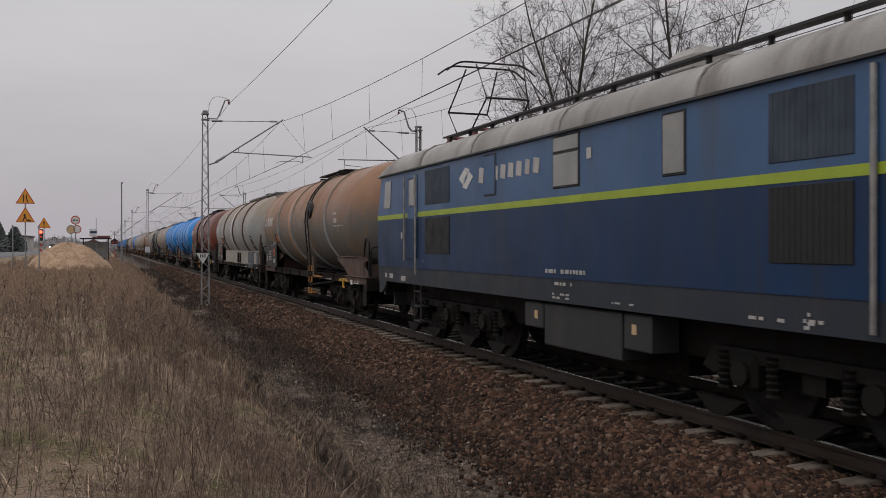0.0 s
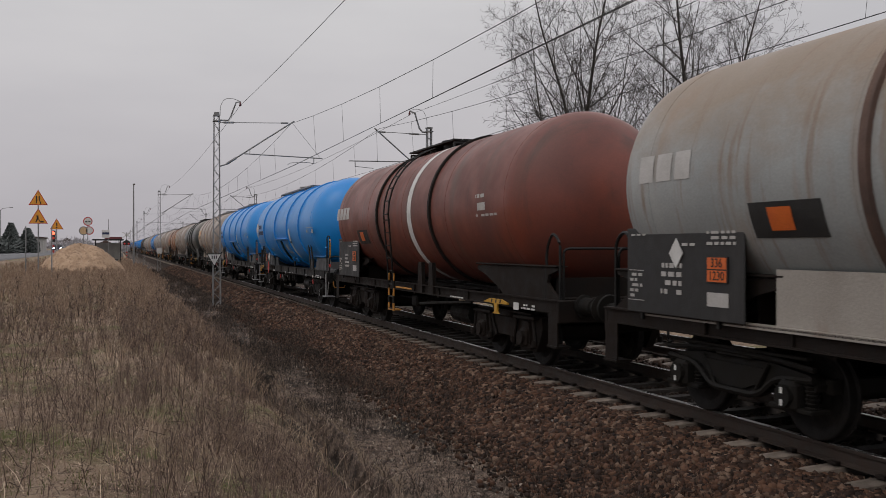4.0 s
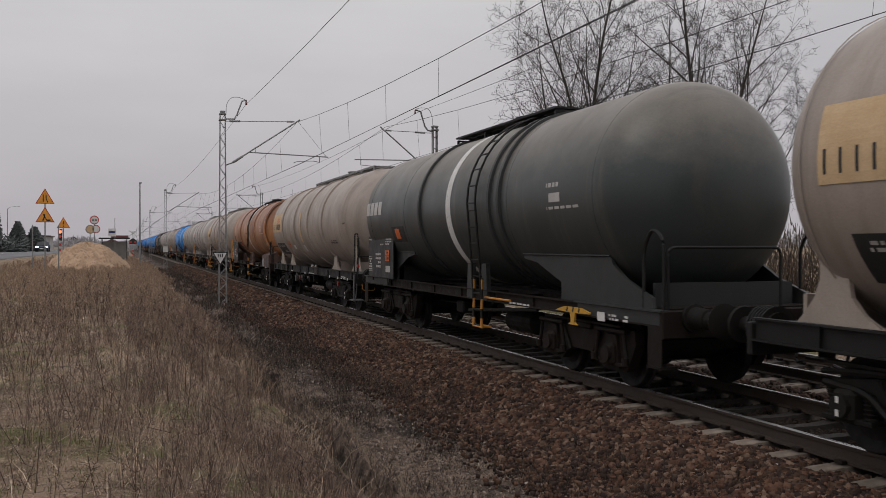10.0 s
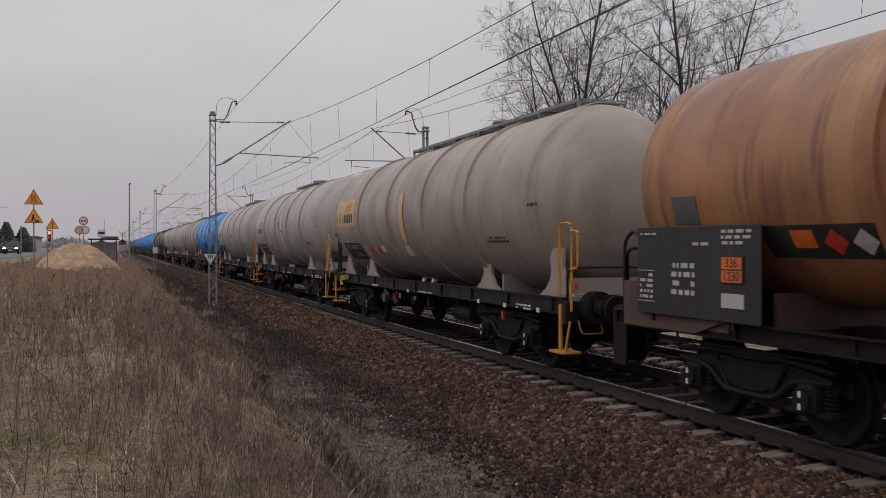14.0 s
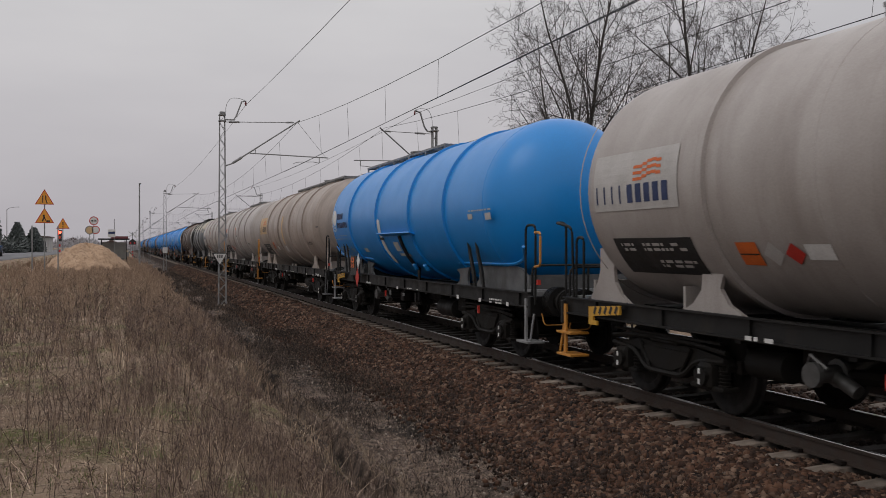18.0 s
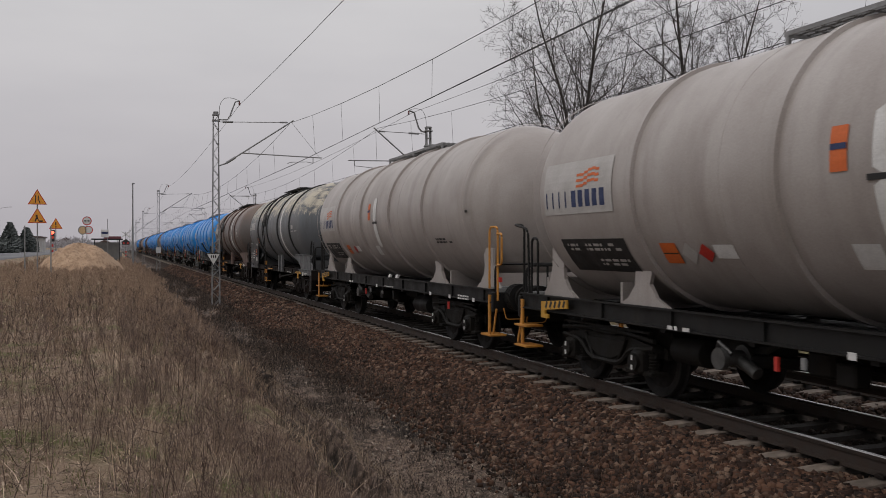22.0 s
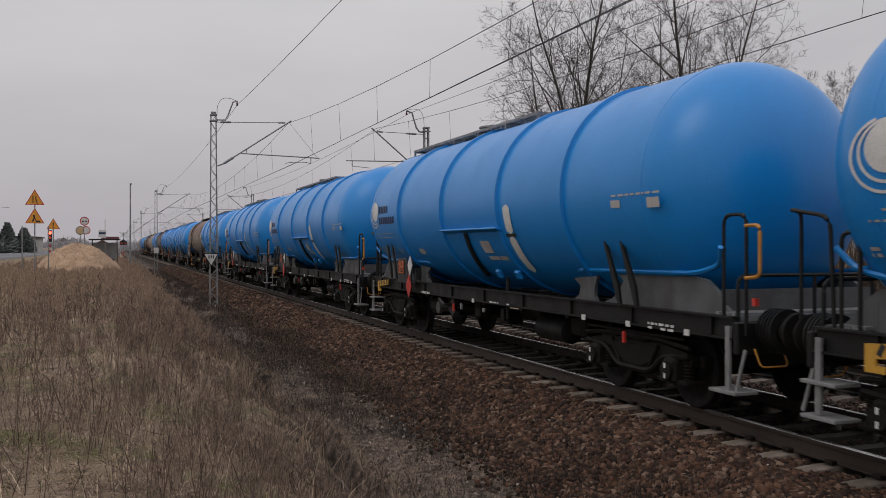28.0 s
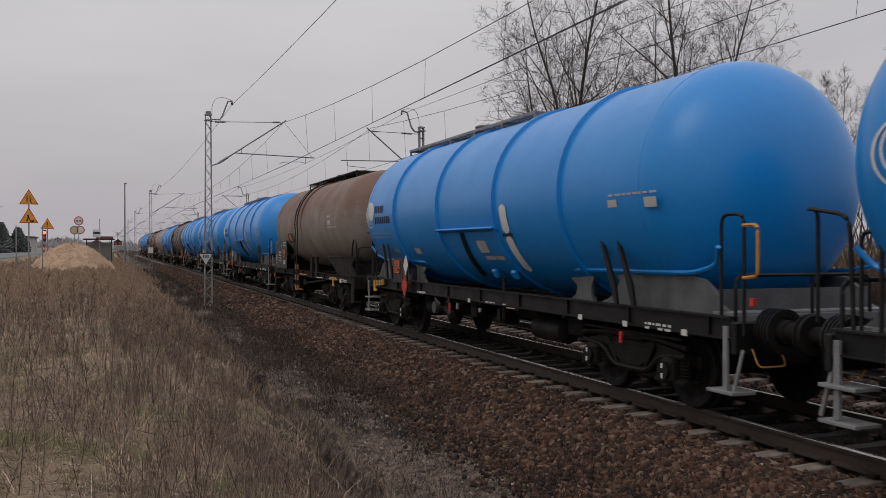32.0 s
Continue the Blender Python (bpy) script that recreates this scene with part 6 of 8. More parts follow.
        for sx in (-0.55, 0.55):
            for k in (-0.7, 0.7):
                piece("insulator", lambda bm: lathe(bm, [(3.9, 0.0), (3.9, 0.07), (3.97, 0.1), (4.0, 0.06), (4.03, 0.1), (4.06, 0.06), (4.09, 0.1), (4.12, 0.06), (4.2, 0.06), (4.2, 0.0)], "z", 10, (sx, yy + k, 0)), paint, pan)
        knee, head, reach = (4.78, 5.62, 1.05) if raised else (4.32, 4.46, 1.25)
        for k in (-1, 1):
            for sx in (-0.5, 0.5):
                piece("arm", lambda bm: pipe(bm, [(sx, yy + k * 0.4, 4.24), (sx * 0.9, yy + k * reach, knee), (sx * 0.7, yy + k * 0.28, head - 0.05)], 0.018, 6), FRAME if raised else paint, pan)
            piece("knee_bar", lambda bm: rod(bm, (-0.46, yy + k * reach, knee), (0.46, yy + k * reach, knee), 0.022, 6), FRAME, pan)
            piece("contact_strip", lambda bm: pipe(bm, bend([(-0.98, yy + k * 0.25, head - 0.2), (-0.7, yy + k * 0.25, head), (0.7, yy + k * 0.25, head), (0.98, yy + k * 0.25, head - 0.2)], 0.25, 4), 0.02, 6), FRAME, pan)
    return loco, C


loco, LOCO_Y = build_loco()

# couplings along the train, metres from the camera's foot at the start, from the locomotive backwards
STARTS = (21.2, 37.7, 54.4, 70.1, 85.6, 101.1, 117.4, 132.9, 148.35, 163.9, 179.7, 194.85, 210.3, 225.7, 241.2, 257.1, 272.2, 288.0, 304.0, 319.1, 334.5, 350.0, 365.5, 381.0, 394.6,
          410.1, 425.6, 441.1, 456.8, 472.3, 488.0, 503.8, 519.5, 535.0, 550.5, 566.2)
ORDER = "ochre hopper red blue blue beige green beige rusty beige2 grey grey blue2 beige3 grey grey slate brown blue blue blue blue blue old blue blue blue brown blue beige red green blue blue beige".split()


def make_wagon(kind):
    if kind == "blue":
        return blue_wagon(), 15.5
    if kind == "blue2":
        return blue_wagon(True), 15.5
    if kind in ("beige", "beige2"):
        return slov_wagon(BEIGE, CREAM, "dusty beige four-axle tank wagon with cream name plate", kind == "beige2", 11), 15.7
    if kind == "beige3":
        return slov_wagon(BEIGE, CREAM, "dusty beige four-axle tank wagon with orange-cream name plate", False, 11, True), 15.7
    if kind == "grey":
        return slov_wagon(GREY, WHITE, "light grey four-axle tank wagon with white name plate", True, 21), 15.7
    if kind == "ochre":
        return old_wagon("rust-stained ochre tank wagon with white lettering blocks", 16.5, OCHRE, (11.85, 9.3, 6.95, 4.3), 9.8, 6.5, (6.2, 9.7), 3, True, 41, band=ORANGEBAND, rib_paint=OLDGREY, saddle_paint=RUSTPLATE, d0=1.05, dish=0.85, flat=2.25), 16.5
    if kind == "hopper":
        return old_wagon("streaked grey tank wagon with long side skirt", 16.6, OLDGREY, (11.3, 7.8, 4.4), 8.6, None, (1.6, 9.6), 3, False, 47, skirt=True, d0=1.0, band=WHITE, rib_paint=RUSTPLATE, newer=True), 16.6
    if kind == "red":
        return old_wagon("red-brown tank wagon with white ring and lettering blocks", 15.6, REDBROWN, (9.75, 5.85), 7.25, 8.7, (7.3, 10.5), 4, False, 53, rib_paint=RUSTFRAME), 15.6
    if kind == "green":
        return old_wagon("dark green tank wagon with white ring", 15.5, GREEN, (9.46, 5.6, 5.17), 7.7, 6.24, (5.2, 10.1), 4, False, 59, saddle_paint=DARKSADDLE, d0=1.0, saddle="fin", rib_paint=DARKSADDLE), 15.5
    if kind == "rusty":
        return old_wagon("rust-orange tank wagon with white ring and side ladder", 15.5, RUSTY, (10.5, 5.15, 1.64), 7.3, 6.85, (5.8, 8.2), 0, False, 61, saddle_paint=RUSTPLATE, saddle="box", newer=True, r=1.39, d0=1.36, dish=0.44, flat=2.2), 15.5
    if kind == "slate":
        return old_wagon("slate tank wagon with peeling cream crown and white ring", 15.7, SLATE, (11.26, 8.79, 6.2, 3.61), 5.5, 9.36, (7.0, 10.7), 3, True, 67, saddle_paint=SADDLEGREY, rib_paint=DARKSADDLE), 15.7
    if kind == "brown":
        return old_wagon("brown-grey tank wagon with white ring and side ladder", 15.9, BROWNGREY, (11.6, 9.08, 6.5, 4.12), 5.66, 9.81, (7.0, 10.8), 3, True, 71, saddle_paint=RUSTPLATE, rib_paint=RUSTPLATE), 15.9
    return old_wagon("short old brown tank wagon with railed walkway", 13.5, OLDBROWN, (7.2,), None, 7.6, (3.6, 10.4), 0, False, 73, d0=1.0, r=1.4), 13.5


PROTOS, TRAIN = {}, []
for kind, a, b in zip(ORDER, STARTS, STARTS[1:] + (581.9,)):
    centre = (a + b) / 2
    if kind not in PROTOS:
        PROTOS[kind] = make_wagon(kind)[0]
        PROTOS[kind].matrix_basis = pose(TRACK, centre, 0)
        TRAIN.append((PROTOS[kind], centre))
    else:
        TRAIN.append((copy_thing(PROTOS[kind], pose(TRACK, centre, 0)), centre))


# ---------- sticks: tapered twigs, stems and blades as one mesh ----------
def sticks(name, p0, p1, r0, r1, material, sides=3):
    """Tapered prisms from p0 to p1 as one mesh."""
    p0, p1 = np.asarray(p0, float), np.asarray(p1, float)
    r0, r1 = np.asarray(r0, float), np.asarray(r1, float)
    d = p1 - p0
    d /= np.maximum(np.linalg.norm(d, axis=1, keepdims=True), 1e-9)
    ref = np.where(np.abs(d[:, 2:3]) < 0.9, np.array([[0, 0, 1.0]]), np.array([[1.0, 0, 0]]))
    a = np.cross(d, ref)
    a /= np.linalg.norm(a, axis=1, keepdims=True)
    b = np.cross(a, d)
    n = len(p0)
    rings = []
    for p, r in ((p0, r0), (p1, r1)):
        for k in range(sides):
            q = 2 * math.pi * k / sides
            rings.append(p + (a * math.cos(q) + b * math.sin(q)) * r[:, None])
    verts = np.stack(rings, 1).reshape(-1, 3)
    base = (np.arange(n) * 2 * sides)[:, None]
    faces = np.concatenate([base + np.array([[k, (k + 1) % sides, sides + (k + 1) % sides, sides + k]]) for k in range(sides)], 0)
    return raw_mesh(name, verts, faces, material)


def grow_tree(seed, stems, r0=0.16, twig=0.0068, crook=1.0, across=(0.88, -0.47)):
    """Segments of a leafless tree. stems: (lean to one side, lean in depth, length, thickness) of each limb that rises from the foot."""
    rnd = random.Random(seed)
    seg = []
    sway = (0.06, 0.1, 0.16, 0.24, 0.3)
    rise = (0.035, 0.05, 0.025, 0.005, -0.01)

    def branch(p, d, length, r, depth):
        n = max(8, int(length / 0.62)) if depth == 0 else (8, 6, 4, 3)[depth - 1]
        step = length / n
        turn = rnd.uniform(0, 6.28)
        for i in range(n):
            t0, t1 = i / n, (i + 1) / n
            d = (d + Vector((rnd.uniform(-1, 1), rnd.uniform(-1, 1), rnd.uniform(-0.8, 0.8))) * sway[depth] * crook + Vector((0, 0, rise[depth]))).normalized()
            q = p + d * step
            ra, rb = max(twig * 0.9, r * (1 - 0.86 * t0)), max(twig * 0.7, r * (1 - 0.86 * t1))
            seg.append((tuple(p), tuple(q), ra, rb, depth))
            if depth < 4 and t1 > (0.2, 0.15, 0.1, 0)[depth] and rnd.random() < (0.92, 0.94, 0.88, 0.62)[depth]:
                ang = radians(rnd.uniform(28, 58) if depth else rnd.uniform(26, 50))
                turn += 2.4 + rnd.uniform(-0.5, 0.5)
                side = d.cross(Vector((0.3, 0.1, 1.0) if abs(d.z) < 0.95 else (1.0, 0.2, 0.0))).normalized()
                axis = Matrix.Rotation(turn, 3, d) @ side
                k = rnd.uniform(0.3, 0.46) if depth == 0 else rnd.uniform(0.36, 0.58)
                branch(q, Matrix.Rotation(ang, 3, axis) @ d, max(0.22, length * k * (1.15 - 0.75 * t1)), max(twig, rb * rnd.uniform(0.5, 0.72)), depth + 1)
            p = q
    for lean, deep, length, thick in stems:
        d = Vector((across[0] * lean - across[1] * deep, across[1] * lean + across[0] * deep, 1)).normalized()
        branch(Vector((across[0] * lean * 0.9, across[1] * lean * 0.9, 0)), d, length, r0 * thick, 0)
    return seg


def fan_stems(seed, n, height, spread):
    rnd = random.Random(seed)
    return [(spread * (2 * (k + rnd.random()) / n - 1), rnd.uniform(-0.3, 0.3) * spread, height * rnd.uniform(0.8, 1.05), rnd.uniform(0.6, 1.1)) for k in range(n)]


def plant_tree(name, label, x, y, seg, bark=BARK):
    z = float(ground_z(x, y)) - 0.05
    tree = thing(name, label, "tree", "bare trees beside the line", (x, y, z))
    for nm, keep in (("trunk", lambda s: s[4] == 0), ("crown", lambda s: s[4] > 0)):
        g = [s for s in seg if keep(s)]
        ob = new(nm, sticks(nm, [s[0] for s in g], [s[1] for s in g], [s[2] for s in g], [s[3] for s in g], bark, 6 if nm == "trunk" else 3))
        ob.parent = tree
        if nm == "crown":
            tagged(ob, kind="stuff")
    return tree


plant_tree("tree", "tall leafless tree with two upright stems and fine twigs", 19.7, 37.1, grow_tree(5, ((-0.01, 0.0, 16.5, 1.0), (0.05, 0.05, 15.5, 0.85), (-0.1, 0.2, 13.0, 0.5), (-0.17, -0.1, 12.5, 0.6), (0.24, 0.1, 12.5, 0.5), (0.4, -0.2, 11.5, 0.5), (0.1, 0.4, 11.0, 0.4)), 0.15))
plant_tree("tree", "tall leafless spreading tree with dark forked stems", 25.3, 36.0, grow_tree(11, ((0.0, 0.0, 16.5, 1.1), (0.13, 0.1, 15.0, 0.85), (-0.3, 0.1, 13.5, 0.6), (-0.5, -0.15, 11.0, 0.45), (0.36, -0.1, 12.5, 0.6), (0.55, 0.15, 9.5, 0.45), (-0.12, 0.35, 12.0, 0.4)), 0.17))
plant_tree("tree", "leafless tree with thin pale branches", 40.5, 41.3, grow_tree(17, fan_stems(17, 4, 11.5, 0.3), 0.1))
plant_tree("tree", "low leafless bushy tree behind the line", 20.5, 45.0, grow_tree(29, fan_stems(29, 3, 6.5, 0.4), 0.06))


def scrub(name, label, spots, seed, tones, tall):
    rnd = np.random.RandomState(seed)
    p0, p1, a, b = [], [], [], []
    for x, y, rad, n in spots:
        ang, rr = rnd.uniform(0, 2 * math.pi, n), rad * np.sqrt(rnd.uniform(0, 1, n)) * 0.5
        bx, by = x + rr * np.cos(ang), y + rr * np.sin(ang)
        bz = ground_z(bx, by)
        h = rnd.uniform(0.4, 1.0, n) * tall
        tx, ty = bx + np.cos(ang) * h * 0.35 + rnd.normal(0, 0.2, n), by + np.sin(ang) * h * 0.35 + rnd.normal(0, 0.2, n)
        m0 = np.stack([bx, by, bz], 1)
        m1 = np.stack([tx, ty, bz + h], 1)
        p0.append(m0), p1.append(m1), a.append(np.full(n, 0.014)), b.append(np.full(n, 0.006))
        for _ in range(4):
            f = rnd.uniform(0.3, 0.9, (n, 1))
            q = m0 + (m1 - m0) * f
            p0.append(q), p1.append(q + rnd.normal(0, 0.25, (n, 3)) * tall * 0.4 + np.array([0, 0, 0.25 * tall])), a.append(np.full(n, 0.009)), b.append(np.full(n, 0.005))
    ob = new(name, sticks(name, np.concatenate(p0), np.concatenate(p1), np.concatenate(a), np.concatenate(b), island(name + "_twigs", tones)))
    return tagged(ob, label, "scrub", kind="stuff")


_r = random.Random(7)
scrub("scrub", "brown leafless scrub beyond the second track", [(_r.uniform(15.5, 24), _r.uniform(2, 60), 1.6, 60) for _ in range(60)], 3, ((0.06, 0.045, 0.035), (0.11, 0.075, 0.05), (0.045, 0.035, 0.03)), 2.6)

# ---------- overhead line: lattice masts on the near side, plain masts beyond, wires ----------
MAST_Y, SPAN = 41.5, 59.5


def lattice_mast():
    mast = thing("catenary_mast", "grey lattice steel catenary mast with bracket arm", "mast", "catenary masts")
    H0, H1 = -0.75, 7.75

    def half(z):
        return 0.165 - 0.055 * (z - H0) / (H1 - H0)
    for sx in (-1, 1):
        for sy in (-1, 1):
            piece("leg", lambda bm: rod(bm, (sx * half(H0), sy * half(H0), H0), (sx * half(H1), sy * half(H1), H1), 0.026, 4, 0.022), GALV, mast)

    def lacing(bm):
        z, k, step = H0, 0, 0.34
        while z < H1 - step:
            for sy in (-1, 1):
                a, b = half(z), half(z + step)
                s = 1 if k % 2 else -1
                rod(bm, (s * a, sy * a, z), (-s * b, sy * b, z + step), 0.011, 4)
                rod(bm, (sy * a, s * a, z), (sy * b, -s * b, z + step), 0.011, 4)
            z += step
            k += 1
    piece("lacing", lacing, GALV, mast)
    piece("cap", lambda bm: (box(bm, 0, 0, H1, 0.3, 0.3, 0.05), box(bm, 0, 0, H1 + 0.08, 0.22, 0.22, 0.14, 0.02), box(bm, 0, 0, 7.5, 0.32, 0.32, 0.05)), GALV, mast)
    piece("foundation", lambda bm: box(bm, 0, 0, -0.8, 0.55, 0.55, 0.3, 0.04), CONCRETE, mast)
    piece("feeder_bracket", lambda bm: (pipe(bm, [(0.08, 0, 7.55), (0.5, 0, 7.56), (0.62, 0, 7.75), (0.85, 0, 8.38), (1.05, 0, 8.42)], 0.035), pipe(bm, bend([(0.15, 0, 7.75), (0.16, 0, 8.2), (0.35, 0, 8.52), (0.7, 0, 8.55), (1.0, 0, 8.44)], 0.3, 4), 0.012)), GALV, mast)
    piece("feeder_insulator", lambda bm: lathe(bm, [(8.22, 0.0), (8.22, 0.03), (8.25, 0.06), (8.28, 0.03), (8.31, 0.06), (8.34, 0.03), (8.4, 0.03), (8.42, 0.0)], "z", 10, (1.03, 0, 0)), MAROON, mast)
    piece("tie_rod", lambda bm: (rod(bm, (0.1, 0, 7.45), (3.2, 0, 7.56), 0.016, 6), rod(bm, (0.3, 0, 7.455), (0.75, 0, 7.475), 0.045, 8), rod(bm, (2.85, 0, 7.55), (3.15, 0, 7.56), 0.04, 8)), GALV, mast)
    piece("bracket_tube", lambda bm: (rod(bm, (0.12, 0, 5.5), (0.4, 0, 5.6), 0.03, 8), rod(bm, (0.4, 0, 5.6), (3.45, 0, 7.66), 0.032, 8), rod(bm, (0.45, 0, 5.63), (0.85, 0, 5.9), 0.055, 8)), GALV, mast)
    piece("registration_tube", lambda bm: (rod(bm, (1.2, 0, 6.1), (4.75, 0, 6.0), 0.026, 8), rod(bm, (1.45, 0, 6.1), (1.45, 0, 6.33), 0.015, 6), rod(bm, (3.35, 0, 7.58), (4.65, 0, 6.02), 0.008, 5)), GALV, mast)
    piece("steady_arm", lambda bm: (rod(bm, (4.35, 0, 6.0), (4.35, 0, 5.74), 0.02, 6), pipe(bm, bend([(4.35, 0, 5.74), (4.1, 0, 5.8), (3.3, 0, 5.76), (3.15, 0, 5.68)], 0.15), 0.015)), GALV, mast)
    return mast


def plain_mast():
    mast = thing("catenary_mast", "grey steel catenary mast with hooked feeder bracket", "mast", "catenary masts")
    piece("post", lambda bm: (box(bm, -0.1, 0, 3.4, 0.05, 0.24, 8.6), box(bm, 0.1, 0, 3.4, 0.05, 0.24, 8.6), [box(bm, 0, 0, z, 0.2, 0.2, 0.03) for z in np.arange(-0.5, 7.8, 0.55)]), GALV, mast)
    piece("cap", lambda bm: (box(bm, 0, 0, 7.55, 0.36, 0.3, 0.05), box(bm, 0, 0, 7.72, 0.3, 0.26, 0.06)), GALV, mast)
    piece("feeder_bracket", lambda bm: (pipe(bm, [(-0.1, 0, 7.5), (-0.35, 0, 7.52), (-0.5, 0, 7.7), (-0.72, 0, 8.42), (-1.0, 0, 8.5)], 0.045), pipe(bm, bend([(-0.1, 0, 7.7), (-0.12, 0, 8.2), (-0.3, 0, 8.58), (-0.7, 0, 8.62), (-1.0, 0, 8.52)], 0.3, 4), 0.012)), GALV, mast)
    piece("feeder_insulator", lambda bm: lathe(bm, [(8.3, 0.0), (8.3, 0.03), (8.33, 0.06), (8.36, 0.03), (8.39, 0.06), (8.42, 0.03), (8.48, 0.03), (8.5, 0.0)], "z", 10, (-1.0, 0, 0)), MAROON, mast)
    piece("tie_rod", lambda bm: (rod(bm, (-0.1, 0, 7.4), (-2.6, 0, 7.44), 0.016, 6), rod(bm, (-0.5, 0, 7.4), (-1.0, 0, 7.41), 0.045, 8), rod(bm, (-2.2, 0, 7.43), (-2.5, 0, 7.44), 0.04, 8)), GALV, mast)
    piece("bracket_tube", lambda bm: (rod(bm, (-0.1, 0, 5.4), (-2.75, 0, 7.6), 0.034, 8), rod(bm, (-0.3, 0, 5.55), (-0.7, 0, 5.9), 0.055, 8)), GALV, mast)
    piece("registration_tube", lambda bm: (rod(bm, (-0.9, 0, 6.05), (-4.0, 0, 6.0), 0.026, 8), rod(bm, (-2.65, 0, 7.5), (-2.6, 0, 6.03), 0.008, 5), rod(bm, (-3.7, 0, 6.0), (-3.7, 0, 5.75), 0.02, 6), rod(bm, (-3.7, 0, 5.75), (-2.8, 0, 5.68), 0.015, 6)), GALV, mast)
    return mast


near_mast, far_mast = lattice_mast(), plain_mast()
near_mast.matrix_basis, far_mast.matrix_basis = pose(4.13, MAST_Y, 0), pose(14.3, MAST_Y + 0.7, 0)
for k in (-1, 1, 2, 3, 4, 5, 6):
    copy_thing(near_mast, pose(4.13, MAST_Y + SPAN * k, 0))
    copy_thing(far_mast, pose(14.3, MAST_Y + 0.7 + SPAN * k, 0))


def mast_sign():
    """White triangular board with black rim, point down, on the nearest mast; its figures are bars."""
    ob = thing("mast_board", "white triangular board with black rim on the lattice mast", "sign", "", (4.0, MAST_Y - 0.24, 1.4))
    tri = lambda k: [(0, -0.3 * k), (0.3 * k, 0.22 * k), (-0.3 * k, 0.22 * k)]
    piece("rim", lambda bm: prism(bm, tri(1.12), "y", 0, 0.012), BLACKP, ob)
    piece("face", lambda bm: prism(bm, tri(0.92), "y", -0.008, -0.002), WHITE, ob)
    piece("figure_bar", lambda bm: [box(bm, o, -0.012, 0.08, 0.05, 0.004, 0.14) for o in (-0.09, 0.0, 0.09)], BLACKP, ob)
    piece("clamp", lambda bm: box(bm, 0.1, 0.05, 0.05, 0.3, 0.1, 0.04), GALV, ob)


mast_sign()
piece_sign = thing("kilometre_plate", "small white plate on the second mast", "sign", "", (4.13, MAST_Y + SPAN - 0.25, 1.55))
piece("plate", lambda bm: box(bm, 0, 0, 0, 0.5, 0.015, 0.6, 0.01), WHITE, piece_sign)
piece("clamp", lambda bm: box(bm, 0, 0.06, 0, 0.1, 0.1, 0.04), GALV, piece_sign)
WIRE = surf("dark_wire", (0.03, 0.03, 0.03), (0.045, 0.045, 0.04), 3, 50, (0.5, 0.6), metal=0.5)


def wire_line(name, label, x, stagger, z_mast, sag, r, spans=range(-1, 6)):
    pts = []
    for k in spans:
        y0 = MAST_Y + SPAN * k
        for i in range(12):
            t = i / 12
            s = stagger * ((1 - 2 * t) if k % 2 == 0 else (2 * t - 1))
            pts.append((x + s, y0 + SPAN * t, z_mast - sag * 4 * t * (1 - t)))
    ob = piece(name, lambda bm: pipe(bm, pts, r, 5), WIRE)
    return tagged(ob, label, "wire", "overhead wires")


for x, zm in ((7.45, 7.55), (11.6, 7.5)):
    wire_line("contact_wire", "dark grooved copper contact wire over the track", x - 0.1, 0.25, 5.66, 0.0, 0.009)
    wire_line("messenger_wire", "dark stranded messenger wire over the track", x, 0.0, zm, 1.05, 0.009)
    drop = thing("dropper_set", "thin vertical droppers between messenger and contact wire", "wire", "overhead wires")
    for k in range(-1, 3):
        for i in range(1, 12):
            t = i / 12
            s = 0.25 * ((1 - 2 * t) if k % 2 == 0 else (2 * t - 1))
            yy = MAST_Y + SPAN * (k + t)
            piece("dropper", lambda bm: rod(bm, (x - 0.1 + s, yy, 5.66), (x, yy, zm - 1.05 * 4 * t * (1 - t)), 0.005, 4), WIRE, drop)
wire_line("feeder_wire", "dark feeder wire on the mast heads", 5.16, 0.0, 8.25, 0.42, 0.009)
wire_line("feeder_wire", "dark feeder wire on the mast heads", 13.3, 0.0, 8.32, 0.42, 0.009)
wire_line("contact_wire", "second contact wire close beside the first", 7.45, 0.18, 5.69, 0.0, 0.008)

# ---------- the road on the embankment side ----------
def strip(name, label, x0, x1, y0, y1, z, material, category, crown=0.06):
    ys = np.linspace(y0, y1, 120)
    xs = np.linspace(x0, x1, 9)
    gx, gy = np.meshgrid(xs, ys)
    mid = (x0 + x1) / 2
    gz = z + crown * (1 - ((gx - mid) / (x1 - mid)) ** 2)
    top = np.stack([gx, gy, gz], -1)
    n, k = len(ys), len(xs)
    idx = np.arange(n * k).reshape(n, k)
    faces = [np.stack([idx[:-1, :-1], idx[:-1, 1:], idx[1:, 1:], idx[1:, :-1]], -1).reshape(-1, 4)]
    low = top[:, [0, -1]].reshape(-1, 3).copy()
    low[:, 2] -= 0.3
    b = n * k
    ln = np.arange(n) * 2 + b
    faces.append(np.stack([idx[:-1, 0], idx[1:, 0], ln[1:], ln[:-1]], -1))
    faces.append(np.stack([idx[1:, -1], idx[:-1, -1], ln[:-1] + 1, ln[1:] + 1], -1))
    ob = new(name, raw_mesh(name, np.concatenate([top.reshape(-1, 3), low]), np.concatenate(faces), material))
    return tagged(ob, label, category, kind="structure")


